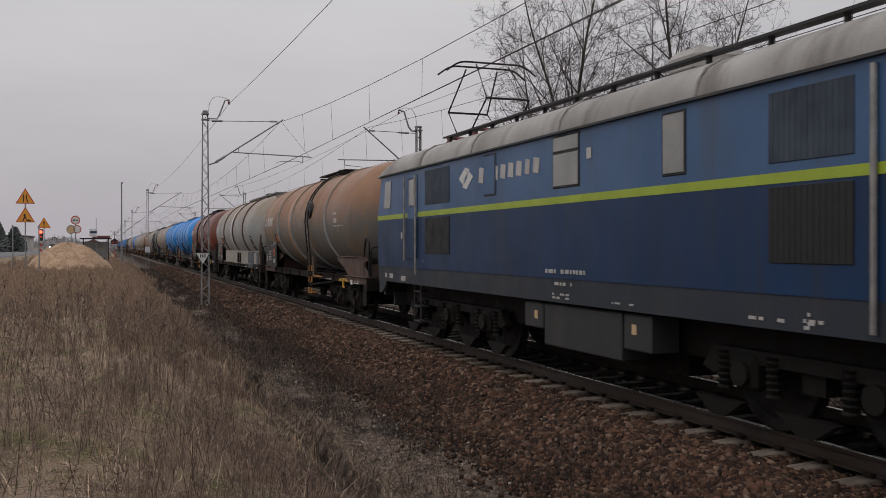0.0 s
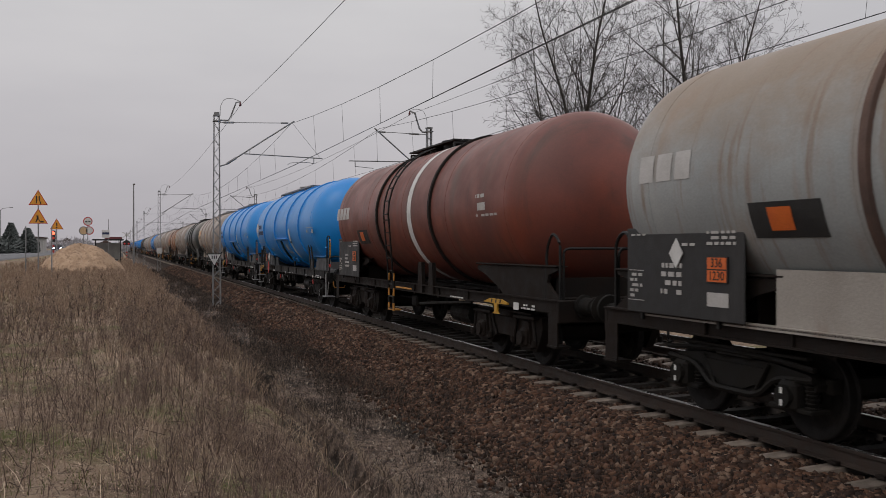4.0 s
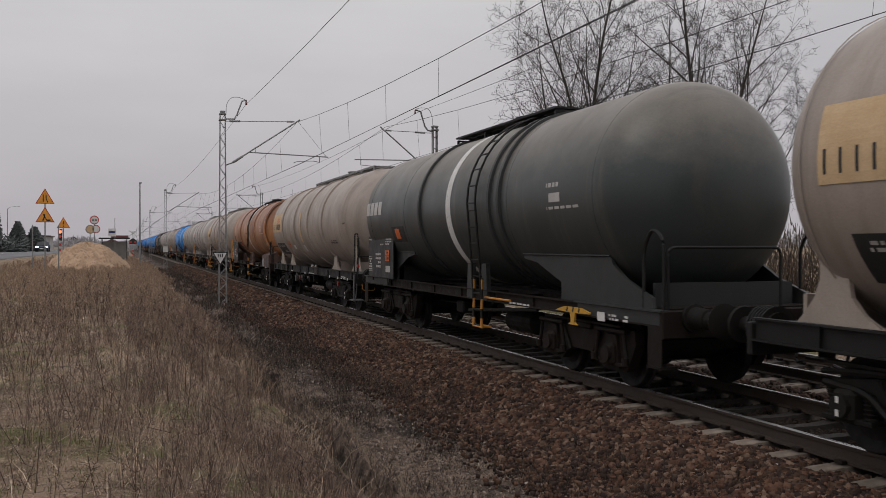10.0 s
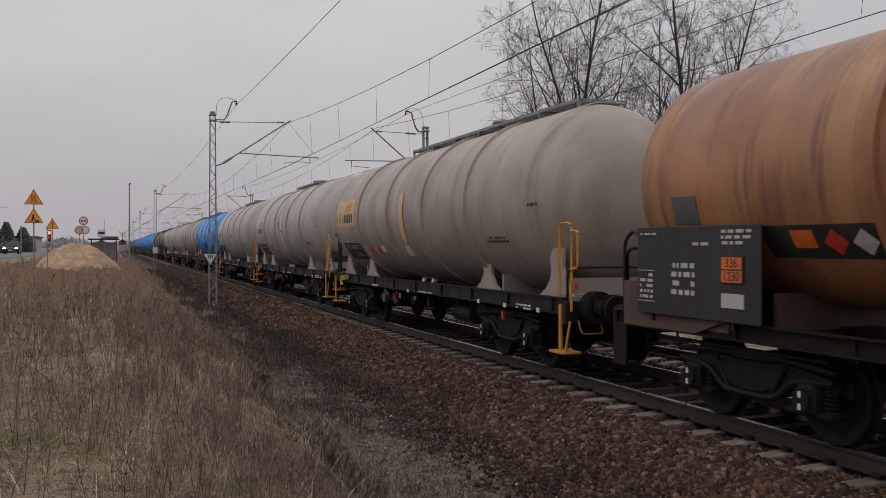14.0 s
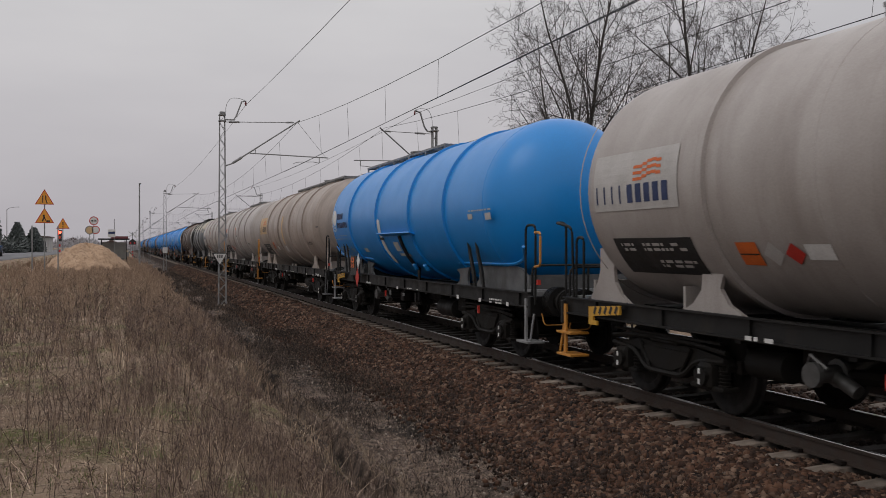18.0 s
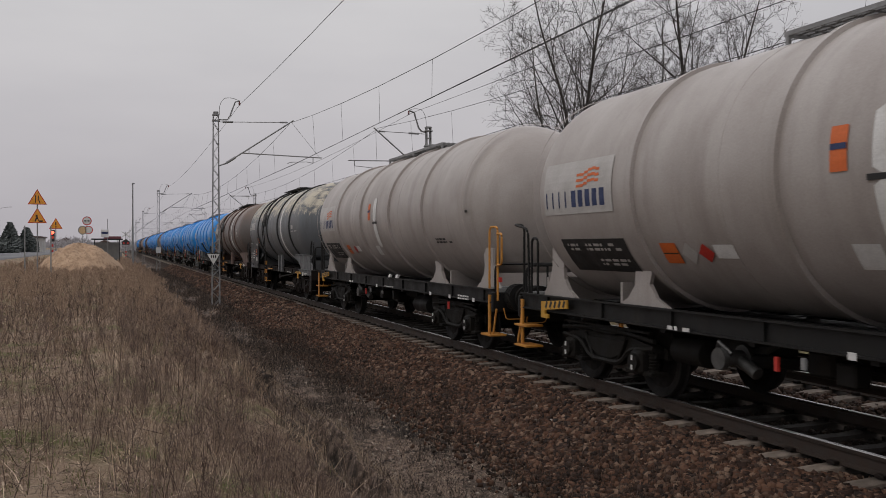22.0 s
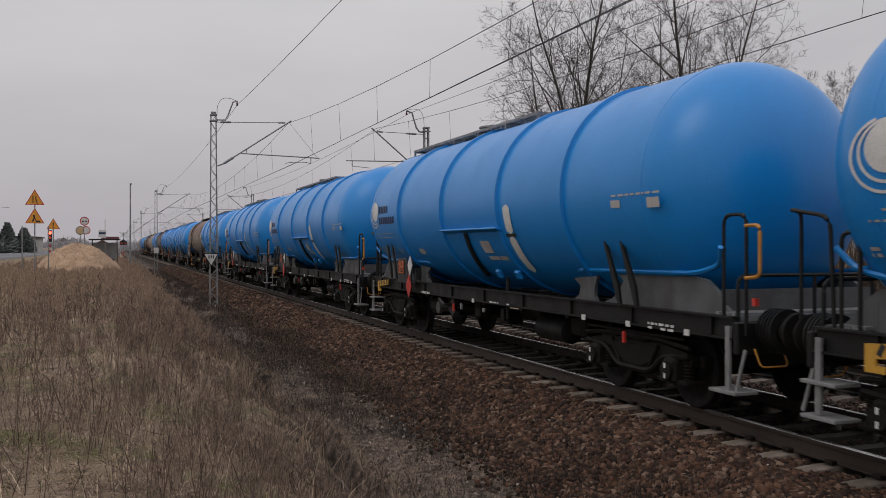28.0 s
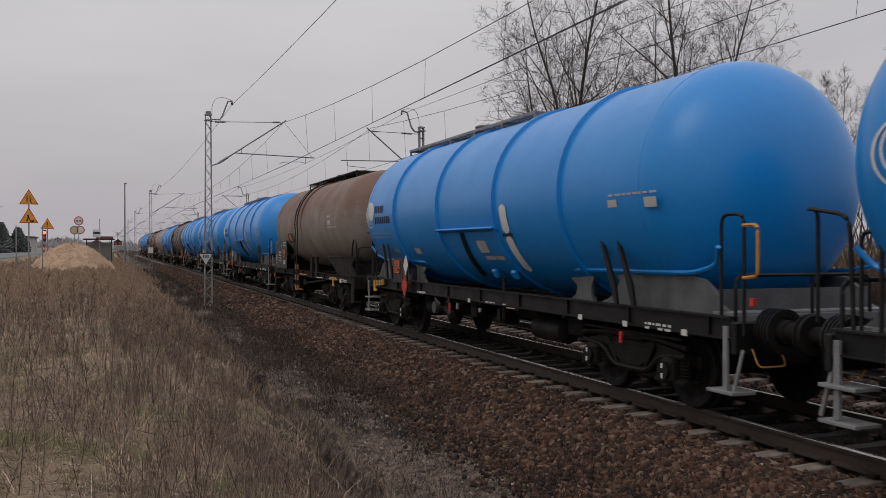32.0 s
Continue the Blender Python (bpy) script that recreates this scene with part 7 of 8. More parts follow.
strip("road", "grey asphalt road beside the railway", -17.5, -7.7, -120, 420, 1.0, ASPHALT, "road")
strip("pavement", "pale concrete pavement along the road", -20.4, -17.9, -120, 420, 1.12, CONCRETE, "pavement", 0.01)
piece("road_marking", lambda bm: [box(bm, -12.5, yy, 1.067, 0.12, 3.0, 0.008) for yy in range(20, 200, 9)], WHITE)
tagged(bpy.data.objects["road_marking"], "broken white centre line of the road", "road marking", kind="structure")

# ---------- sand heap ----------
def sand_heap():
    n, k = 44, 72
    verts, faces = [], []
    rnd = random.Random(4)
    for i in range(n + 1):
        for j in range(k):
            a, q = 2 * math.pi * j / k, i / n
            rx, ry = 3.0 + 0.25 * math.sin(3 * a + 1), 4.2 + 0.3 * math.sin(2 * a)
            x, y = rx * q * math.cos(a), ry * q * math.sin(a)
            prof = 2.05 * max(0.0, 1 - q ** 2.1) * (0.93 + 0.07 * math.sin(3 * a + 5 * q))
            gully = 0.16 * math.sin(9 * a + 2 * math.sin(5 * a)) * math.sin(math.pi * min(1, q * 1.05)) * q + 0.05 * math.sin(23 * a + 7 * q)* q * (1 - q) * 2
            verts.append((x, y, prof + gully + rnd.uniform(-0.06, 0.06) - 0.12))
    for i in range(n):
        for j in range(k):
            faces.append((i * k + j, i * k + (j + 1) % k, (i + 1) * k + (j + 1) % k, (i + 1) * k + j))
    ob = new("sand_heap", raw_mesh("sand_heap", np.array(verts), np.array(faces), SAND, True))
    ob.location = (-2.5, 67.5, 0.22)
    return tagged(ob, "tall heap of pale brown sand with runnels", "sand heap")


sand_heap()

# ---------- road signs, lights, shelter, crossing ----------
YSIGN = surf("orange_sign_face", (0.72, 0.3, 0.03), (0.66, 0.27, 0.03), 3, 50, (0.4, 0.55))
REDRIM = surf("red_sign_rim", (0.5, 0.04, 0.03), None, 3, 50, (0.4, 0.55))


def gz(x, y):
    return float(ground_z(x, y))


def tri_sign(parent, z, size, symbol):
    pts = lambda k: [(-size / 2 * k, z - size * 0.29 * k), (size / 2 * k, z - size * 0.29 * k), (0, z + size * 0.58 * k)]
    face = piece("warning_sign", lambda bm: prism(bm, pts(1.0), "y", -0.03, -0.015), REDRIM, parent, "orange triangular warning sign with red rim")
    piece("sign_face", lambda bm: prism(bm, pts(0.86), "y", -0.036, -0.031), YSIGN, face)

    def marks(bm):
        if symbol == "narrow":
            box(bm, -0.09 * size, -0.04, z + 0.02, 0.045 * size, 0.006, 0.42 * size)
            box(bm, 0.06 * size, -0.04, z + 0.12 * size, 0.045 * size, 0.006, 0.2 * size)
            box(bm, 0.1 * size, -0.04, z - 0.1 * size, 0.045 * size, 0.006, 0.26 * size, 0, (0, -18, 0))
        elif symbol == "works":
            box(bm, -0.04 * size, -0.04, z + 0.12 * size, 0.1 * size, 0.006, 0.1 * size)
            box(bm, -0.06 * size, -0.04, z - 0.06 * size, 0.07 * size, 0.006, 0.3 * size, 0, (0, 22, 0))
            box(bm, 0.04 * size, -0.04, z - 0.08 * size, 0.05 * size, 0.006, 0.3 * size, 0, (0, -28, 0))
            box(bm, 0.2 * size, -0.04, z - 0.18 * size, 0.16 * size, 0.006, 0.09 * size)
        else:
            box(bm, 0, -0.04, z + 0.12 * size, 0.08 * size, 0.006, 0.26 * size)
            box(bm, 0, -0.04, z - 0.14 * size, 0.09 * size, 0.006, 0.09 * size)
    piece("symbol", marks, BLACKP, face)


def sign_post(x, y, top, label, name="road_sign"):
    ob = thing(name, label, "road sign", "", (x, y, 0))
    piece("post", lambda bm: rod(bm, (0, 0, gz(x, y) - 0.1), (0, 0, top), 0.035, 8), GALV, ob)
    return ob


s1 = sign_post(-4.12, 54.85, 4.95, "two stacked orange triangular roadworks signs on a post")
tri_sign(s1, 4.52, 0.98, "narrow")
tri_sign(s1, 3.5, 0.98, "works")
s2 = sign_post(-4.23, 72.9, 4.0, "orange triangular warning sign above a red lamp on a post")
tri_sign(s2, 3.5, 0.92, "lights")
lamp_box = piece("lamp_box", lambda bm: box(bm, -0.22, -0.08, 2.72, 0.3, 0.2, 0.85, 0.03), BLACKP, s2)
piece("red_lamp", lambda bm: lathe(bm, [(-0.2, 0.0), (-0.2, 0.12), (-0.17, 0.12)], "y", 16, (-0.22, 0, 2.95)), glow("red_signal_lens", (1.0, 0.06, 0.03), 7.0), lamp_box, "lit red lens")
piece("dark_lens", lambda bm: lathe(bm, [(-0.2, 0.0), (-0.2, 0.1), (-0.17, 0.1)], "y", 16, (-0.22, 0, 2.6)), glow("dim_red_lens", (0.5, 0.05, 0.03), 0.15), lamp_box)
piece("striped_base", lambda bm: [box(bm, -0.22, -0.05, z, 0.12, 0.1, 0.18) for z in (1.2, 1.6, 2.0)], REDRIM, s2)
for dx in (-0.75, 0.6):
    extra = sign_post(-4.12 + dx, 56.2, 3.1, "bare galvanised sign post seen from behind")

s3 = sign_post(-2.3, 80.0, 4.4, "two round road signs on a post, one with red rim")


def round_sign(parent, dx, z, r, rim, face):
    d = piece("round_sign", lambda bm: lathe(bm, [(-0.03, 0.0), (-0.03, r), (-0.01, r), (-0.01, 0.0)], "y", 24, (dx, 0, z)), rim, parent)
    piece("sign_face", lambda bm: lathe(bm, [(-0.036, 0.0), (-0.036, r * 0.8), (-0.031, r * 0.8)], "y", 24, (dx, 0, z)), face, d)
    return d


rs = round_sign(s3, 0.0, 4.02, 0.36, REDRIM, WHITE)
piece("symbol", lambda bm: [box(bm, o, -0.04, 4.02, 0.16, 0.006, 0.1) for o in (-0.12, 0.12)], BLACKP, rs)
round_sign(s3, 0.12, 3.28, 0.34, REDRIM, WHITE)
round_sign(s3, -0.32, 3.26, 0.36, GALV, CREAM)
piece("second_post", lambda bm: rod(bm, (-0.32, 0.03, gz(-2.6, 80) - 0.1), (-0.32, 0.03, 3.3), 0.03, 8), GALV, s3)


def bus_shelter():
    x, y = -0.9, 96.0
    z = gz(x, y)
    ob = thing("bus_shelter", "small glazed bus shelter with flat dark roof", "bus shelter", "", (x, y, z))
    for sx in (-1.15, 1.15):
        for sy in (-0.6, 0.6):
            piece("post", lambda bm: box(bm, sx, sy, 1.2, 0.08, 0.08, 2.4), GRILLE, ob)
    piece("roof", lambda bm: box(bm, 0, -0.1, 2.45, 2.9, 1.8, 0.14, 0.02), GRILLE, ob)
    piece("fascia", lambda bm: box(bm, 0.5, -1.01, 2.62, 1.6, 0.05, 0.22), surf("dull_red_fascia", (0.16, 0.05, 0.055), None, 2, 30, (0.6, 0.8)), ob, "dull red fascia")
    piece("back_pane", lambda bm: box(bm, 0, 0.6, 1.25, 2.2, 0.02, 1.8), PANE, ob)
    piece("bench", lambda bm: box(bm, 0, 0.35, 0.5, 1.8, 0.35, 0.06), GRILLE, ob)
    st = thing("bus_stop_board", "white bus stop board on a thin post", "sign", "", (x - 0.2, y - 2.0, z))
    piece("post", lambda bm: rod(bm, (0.25, 0, 0), (0.25, 0, 4.4), 0.03, 6), GALV, st)
    piece("board", lambda bm: box(bm, 0, -0.04, 3.0, 0.7, 0.03, 0.75), WHITE, st)
    piece("board_bar", lambda bm: box(bm, 0, -0.06, 3.05, 0.6, 0.01, 0.2), NAVY, st)


bus_shelter()


def crossing_signal(x, y, flip=1):
    z = gz(x, y)
    ob = thing("crossing_signal", "level crossing signal with crossed boards and two red lamps", "signal", "", (x, y, z))
    piece("post", lambda bm: rod(bm, (0, 0, 0), (0, 0, 4.3), 0.06, 8), GALV, ob)
    for a in (35, -35):
        piece("cross_board", lambda bm: box(bm, 0, -0.08, 3.9, 1.5, 0.03, 0.14, 0, (0, a, 0)), WHITE, ob)
    head = piece("lamp_board", lambda bm: prism(bm, [(-0.55, 2.3), (0.55, 2.3), (0.55, 2.8), (0, 3.2), (-0.55, 2.8)], "y", -0.1, -0.06), BLACKP, ob)
    for sx in (-0.3, 0.3):
        piece("red_lamp", lambda bm: lathe(bm, [(-0.14, 0.0), (-0.14, 0.13), (-0.1, 0.13)], "y", 14, (sx, 0, 2.55)), glow("crossing_lens", (0.35, 0.02, 0.02), 0.25), head)
    piece("striped_foot", lambda bm: [box(bm, 0, 0, k, 0.2, 0.2, 0.25) for k in (0.2, 0.7, 1.2)], REDRIM, ob)


crossing_signal(1.3, 150.0)
gate = thing("barrier", "lowered red and white crossing barrier", "barrier", "", (0.6, 153.0, gz(0.6, 153)))
piece("pedestal", lambda bm: box(bm, 0, 0, 0.5, 0.35, 0.4, 1.1, 0.03), GALV, gate)
for i in range(10):
    piece("arm_band", lambda bm: box(bm, -0.4 - i * 0.5, 0, 0.95, 0.5, 0.06, 0.12), REDRIM if i % 2 else WHITE, gate)

tall = thing("lamp_mast", "slender grey lamp mast beside the line", "mast", "", (1.55, 100.0, gz(1.55, 100)))
piece("post", lambda bm: rod(bm, (0, 0, 0), (0, 0, 8.6), 0.1, 8, 0.06), GALV, tall)
piece("lamp_head", lambda bm: box(bm, 0.05, -0.1, 8.6, 0.25, 0.45, 0.12, 0.03), GALV, tall)

for x, y, h in ((-9.6, 74.0, 5.6), (-10.9, 88.0, 7.2), (-21.5, 62.0, 8.0), (-21.0, 130.0, 8.0)):
    st = thing("street_lamp", "grey street lamp with a short outreach arm", "street lamp", "street lamps", (x if x < -18 else -21.2, y * (2.2 if x > -18 else 1), 1.05))
    piece("post", lambda bm: rod(bm, (0, 0, -0.2), (0, 0, 8.0), 0.09, 8, 0.06), GALV, st)
    piece("arm", lambda bm: pipe(bm, [(0, 0, 7.9), (0.4, 0, 8.3), (1.7, 0, 8.5)], 0.035), GALV, st)
    piece("lantern", lambda bm: box(bm, 1.9, 0, 8.5, 0.6, 0.22, 0.1, 0.03), GALV, st)

for x, y, z, c in ((-14.6, 118.0, 2.6, GALV), (-19.0, 120.0, 2.4, GALV), (-18.7, 96.0, 3.6, WHITE)):
    st = thing("road_sign", "diamond road sign seen from behind" if c is GALV else "white road sign board", "road sign", "", (x, y, 1.0))
    piece("post", lambda bm: rod(bm, (0, 0, 0), (0, 0, z), 0.04, 6), GALV, st)
    piece("board", lambda bm: box(bm, 0, -0.05, z, 0.62, 0.02, 0.62, 0, (0, 45 if c is GALV else 0, 0)), c, st)


# ---------- houses, hedges and woods in the distance ----------
ROOF = surf("brown_tile_roof", (0.09, 0.06, 0.05), (0.07, 0.05, 0.045), 1, 20, (0.7, 0.9))
PLASTER = surf("pale_plaster", (0.5, 0.48, 0.45), (0.42, 0.4, 0.38), 0.5, 20, (0.8, 0.95))
# needle tones lifted and greyed, with the haze of distance in the colour
CONIFER = island("haze_greyed_needles", ((0.055, 0.064, 0.06), (0.09, 0.1, 0.094), (0.07, 0.076, 0.074)))


def house(x, y, w, d, h, roof, label):
    z = gz(x, y)
    ob = thing("house", label, "house", "houses along the road", (x, y, z - 0.1))
    piece("wall", lambda bm: box(bm, 0, 0, h / 2, w, d, h), PLASTER, ob)
    piece("roof", lambda bm: prism(bm, [(-w / 2 - 0.3, h), (w / 2 + 0.3, h), (w / 2 + 0.2, h + 0.2), (0, h + roof), (-w / 2 - 0.2, h + 0.2)], "y", -d / 2 - 0.3, d / 2 + 0.3), ROOF, ob)
    for k in range(max(2, int(w / 2.5))):
        wx = -w / 2 + w * (k + 0.5) / max(2, int(w / 2.5))
        wf = piece("window", lambda bm: box(bm, wx, -d / 2 - 0.02, h * 0.55, 1.0, 0.06, 1.2), WHITE, ob)
        piece("pane", lambda bm: box(bm, wx, -d / 2 - 0.055, h * 0.55, 0.84, 0.02, 1.04), GRILLE, wf)


house(-13.2, 165.0, 3.6, 8, 2.5, 0.3, "low pale building with flat roof near the crossing")
house(-30.0, 200.0, 9, 9, 3.2, 2.4, "small house with brown tiled roof behind the hedge")
house(-46.0, 215.0, 10, 9, 3.2, 2.6, "pale house with brown tiled roof far along the road")
house(-30.0, 620.0, 10, 9, 4.0, 2.8, "distant pale house with tiled roof")
house(-52.0, 640.0, 11, 9, 5.0, 3.0, "distant two-storey pale house with tiled roof")
house(-8.0, 680.0, 9, 9, 3.4, 2.6, "distant low house with tiled roof")


def conifer(x, y, h, w, seed):
    rnd = np.random.RandomState(seed)
    z = gz(x, y)
    ob = thing("conifer", "dark green conifer in a row of garden trees", "tree", "garden trees", (x, y, z))
    piece("trunk", lambda bm: rod(bm, (0, 0, 0), (0, 0, h * 0.9), 0.12, 6, 0.03), BARK, ob)
    n = 900
    t = rnd.uniform(0.05, 1, n)
    a = rnd.uniform(0, 2 * math.pi, n)
    r = w * (1 - t) ** 0.8 * rnd.uniform(0.35, 1.05, n)
    p = np.stack([r * np.cos(a), r * np.sin(a), h * t], 1)
    q = p + np.stack([np.cos(a) * 0.35, np.sin(a) * 0.35, rnd.uniform(-0.25, 0.3, n)], 1) * w * 0.6
    cr = new("crown", sticks("crown", p, q, np.full(n, 0.16 * w), np.full(n, 0.01), CONIFER))
    cr.parent = ob
    tagged(cr, kind="stuff")


for i, (x, y, h, w) in enumerate(((-19.5, 142.0, 8.0, 1.3), (-17.3, 144.0, 9.0, 1.2), (-22.0, 146.0, 6.0, 1.5), (-24.5, 148.0, 5.2, 1.6), (-27.0, 150.0, 7.0, 1.5), (-15.0, 150.0, 5.5, 1.8), (-30.0, 150.0, 5.0, 2.0), (-12.9, 152.0, 4.6, 1.8), (-34.0, 170.0, 7.5, 1.6), (-38.0, 176.0, 6.5, 1.8))):
    conifer(x, y, h * 0.8, w, 100 + i)


def hedge(name, label, x0, x1, y0, y1, h, n, seed, mat_, r):
    rnd = np.random.RandomState(seed)
    x, y = rnd.uniform(x0, x1, n), rnd.uniform(y0, y1, n)
    z = ground_z(x, y)
    hh = h * rnd.uniform(0.3, 1.0, n) * (0.75 + 0.25 * np.sin(x * 0.13 + 2 * np.sin(x * 0.05)))
    p = np.stack([x, y, z + hh * rnd.uniform(0.0, 0.85, n)], 1)
    q = p + np.stack([rnd.normal(0, r * 2.5, n), rnd.normal(0, r * 2.5, n), rnd.uniform(0.1, 0.4, n) * hh], 1)
    ob = new(name, sticks(name, p, q, np.full(n, r), np.full(n, r * 0.15), mat_))
    tagged(ob, label, "hedge" if h < 5 else "woods", kind="stuff")


# the air is clear here: distance haze is put into these paler tones
HAZEWOOD = island("haze_paled_wood", ((0.28, 0.265, 0.275), (0.33, 0.315, 0.325), (0.24, 0.23, 0.245)))
HAZEBARK = surf("haze_paled_bark", (0.24, 0.23, 0.235), (0.2, 0.19, 0.195), 3, 30, (0.85, 0.95))
plant_tree("tree", "leafless round tree far along the line", 17.2, 258.0, grow_tree(31, fan_stems(31, 5, 7.5, 0.5), 0.25, 0.02), HAZEBARK)
plant_tree("tree", "leafless broad tree far along the line", 12.0, 262.0, grow_tree(37, fan_stems(37, 5, 5.5, 0.7), 0.25, 0.02), HAZEBARK)
hedge("hedge", "dark evergreen hedge beside the road", -34, -13.5, 136, 150, 3.0, 2600, 5, CONIFER, 0.22)
hedge("far_woods", "hazy leafless woods on the skyline", -260, 60, 520, 620, 7.0, 16000, 6, HAZEWOOD, 0.3)
hedge("far_woods", "hazy leafless woods on the skyline", -700, -200, 500, 760, 11.0, 14000, 8, HAZEWOOD, 0.5)
hedge("far_woods", "leafless wood behind the second track", 34, 900, 420, 600, 13.0, 6000, 9, HAZEWOOD, 0.8)
hedge("brush", "leafless brush along the second track", 17, 30, 60, 240, 4.2, 7000, 10, island("brush_twigs", ((0.07, 0.06, 0.05), (0.1, 0.085, 0.07), (0.05, 0.045, 0.04))), 0.05)
hedge("brush", "tall brush closing the far side of the line", 30, 60, -60, 240, 5.0, 9000, 12, island("brush_twigs_dark", ((0.06, 0.05, 0.042), (0.085, 0.07, 0.055))), 0.06)


# ---------- a car on the road ----------
def build_car():
    car = thing("car", "dark saloon car with lit headlights on the road", "car")
    body_mat = surf("dark_car_paint", (0.03, 0.035, 0.06), (0.025, 0.03, 0.05), 1, 50, (0.15, 0.25), coat=0.5)
    side = [(-2.1, 0.35), (-2.15, 0.6), (-2.0, 0.82), (-1.1, 0.95), (1.5, 0.98), (2.1, 0.92), (2.18, 0.6), (2.1, 0.35)]
    piece("body", lambda bm: prism(bm, side, "x", -0.86, 0.86), body_mat, car)
    cab = piece("cabin", lambda bm: prism(bm, [(-1.15, 0.95), (-0.35, 1.42), (1.0, 1.45), (1.75, 0.97)], "x", -0.72, 0.72), body_mat, car)
    piece("windscreen", lambda bm: prism(bm, [(-1.17, 0.97), (-0.42, 1.4), (-0.44, 1.41), (-1.2, 0.98)], "x", -0.66, 0.66), GRILLE, cab)
    for s in (-1, 1):
        piece("side_window", lambda bm: prism(bm, [(-0.95, 1.0), (-0.32, 1.37), (0.95, 1.39), (1.5, 1.0)], "x", s * 0.725 - 0.005, s * 0.725 + 0.005), GRILLE, cab)
        piece("headlight", lambda bm: box(bm, s * 0.62, -2.1, 0.68, 0.34, 0.1, 0.14, 0.03), glow("headlight_lens", (0.75, 0.8, 1.0), 9.0), car, "lit white headlight")
        for yy in (-1.3, 1.35):
            wheel = piece("wheel", lambda bm: lathe(bm, [(-0.1, 0.0), (-0.1, 0.29), (-0.07, 0.31), (0.07, 0.31), (0.1, 0.29), (0.1, 0.0)], "x", 20, (s * 0.78, yy, 0.31)), BLACKP, car)
            piece("rim", lambda bm: lathe(bm, [(s * 0.102, 0.0), (s * 0.102, 0.19), (s * 0.095, 0.19)], "x", 16, (s * 0.78, yy, 0.31)), SILVER, wheel)
    piece("grille", lambda bm: box(bm, 0, -2.13, 0.58, 0.8, 0.06, 0.16), BLACKP, car)
    piece("plate", lambda bm: box(bm, 0, -2.17, 0.45, 0.5, 0.02, 0.1), WHITE, car)
    return car


car = build_car()

# ---------- sleepers ----------
first = 7.62 - SLEEPER_PITCH * 12
for i in range(105):
    for centre in (TRACK, TRACK2):
        ob = new("sleeper", sleeper_mesh)
        ob.parent = ground
        ob.location = (centre, first + SLEEPER_PITCH * i + (0.2 if centre == TRACK2 else 0), 0)
        cl = new("rail_clip", clip_mesh)
        cl.parent = ob


def far_sleepers():
    base = [v.co.copy() for v in sleeper_mesh.vertices]
    quads = [tuple(p.vertices) for p in sleeper_mesh.polygons]
    ys = np.array([first + SLEEPER_PITCH * i for i in range(105, 420)])
    bv = np.array([tuple(v) for v in base])
    verts, faces = [], []
    for centre in (TRACK, TRACK2):
        for yy in ys:
            off = len(verts) * len(bv)
            verts.append(bv + np.array([centre, yy, 0]))
            faces.append(np.array(quads) + off)
    ob = new("far_sleepers", raw_mesh("far_sleepers", np.concatenate(verts), np.concatenate(faces), CONCRETE))
    ob.parent = ground
    tagged(ob, kind="stuff")


far_sleepers()


# ---------- ballast stones ----------
STONE = island("ballast_stone", ((0.014, 0.008, 0.006), (0.07, 0.034, 0.02), (0.13, 0.068, 0.042), (0.03, 0.016, 0.01), (0.02, 0.012, 0.009), (0.2, 0.13, 0.09), (0.05, 0.025, 0.015), (0.009, 0.006, 0.005), (0.09, 0.044, 0.026), (0.035, 0.022, 0.017)))


def stone_shapes(rnd, n):
    """n irregular blocks of eight corners each, unit size."""
    c = np.array([(x, y, z) for x in (-1, 1) for y in (-1, 1) for z in (-1, 1)], float) * 0.5
    v = c[None] + rnd.uniform(-0.22, 0.22, (n, 8, 3))
    v *= rnd.uniform(0.6, 1.15, (n, 1, 3))
    a, b = rnd.uniform(0, 2 * math.pi, n), rnd.uniform(-1.2, 1.2, n)
    ca, sa, cb, sb = np.cos(a)[:, None], np.sin(a)[:, None], np.cos(b)[:, None], np.sin(b)[:, None]
    x, y, z = v[..., 0], v[..., 1], v[..., 2]
    y, z = y * cb - z * sb, y * sb + z * cb
    x, y = x * ca - y * sa, x * sa + y * ca
    return np.stack([x, y, z], -1)


CUBE = np.array([(0, 1, 3, 2), (4, 6, 7, 5), (0, 4, 5, 1), (2, 3, 7, 6), (0, 2, 6, 4), (1, 5, 7, 3)])


def stones(name, label, n, x0, x1, y0, y1, size, seed, power=1.6, mat_=None, lift=0.42):
    rnd = np.random.RandomState(seed)
    x = rnd.uniform(x0, x1, n)
    y = y0 + (y1 - y0) * rnd.uniform(0, 1, n) ** power
    s = rnd.uniform(size[0], size[1], n)
    on = ((np.abs(np.abs(x - TRACK) - 0.753) > 0.1) & (np.abs(np.abs(x - TRACK2) - 0.753) > 0.1))
    k = (y - first) / SLEEPER_PITCH
    near = np.abs(k - np.round(k)) * SLEEPER_PITCH < 0.13
    bed = (np.abs(x - TRACK) < 1.24)
    on &= ~(near & bed)
    x, y, s = x[on], y[on], s[on]
    v = stone_shapes(rnd, len(x)) * s[:, None, None]
    v += np.stack([x, y, ground_z(x, y) + s * lift], 1)[:, None, :]
    faces = (np.arange(len(x)) * 8)[:, None, None] + CUBE[None]
    ob = new(name, raw_mesh(name, v.reshape(-1, 3), faces.reshape(-1, 4), mat_ or STONE))
    ob.parent = ground
    tagged(ob, label, kind="stuff")


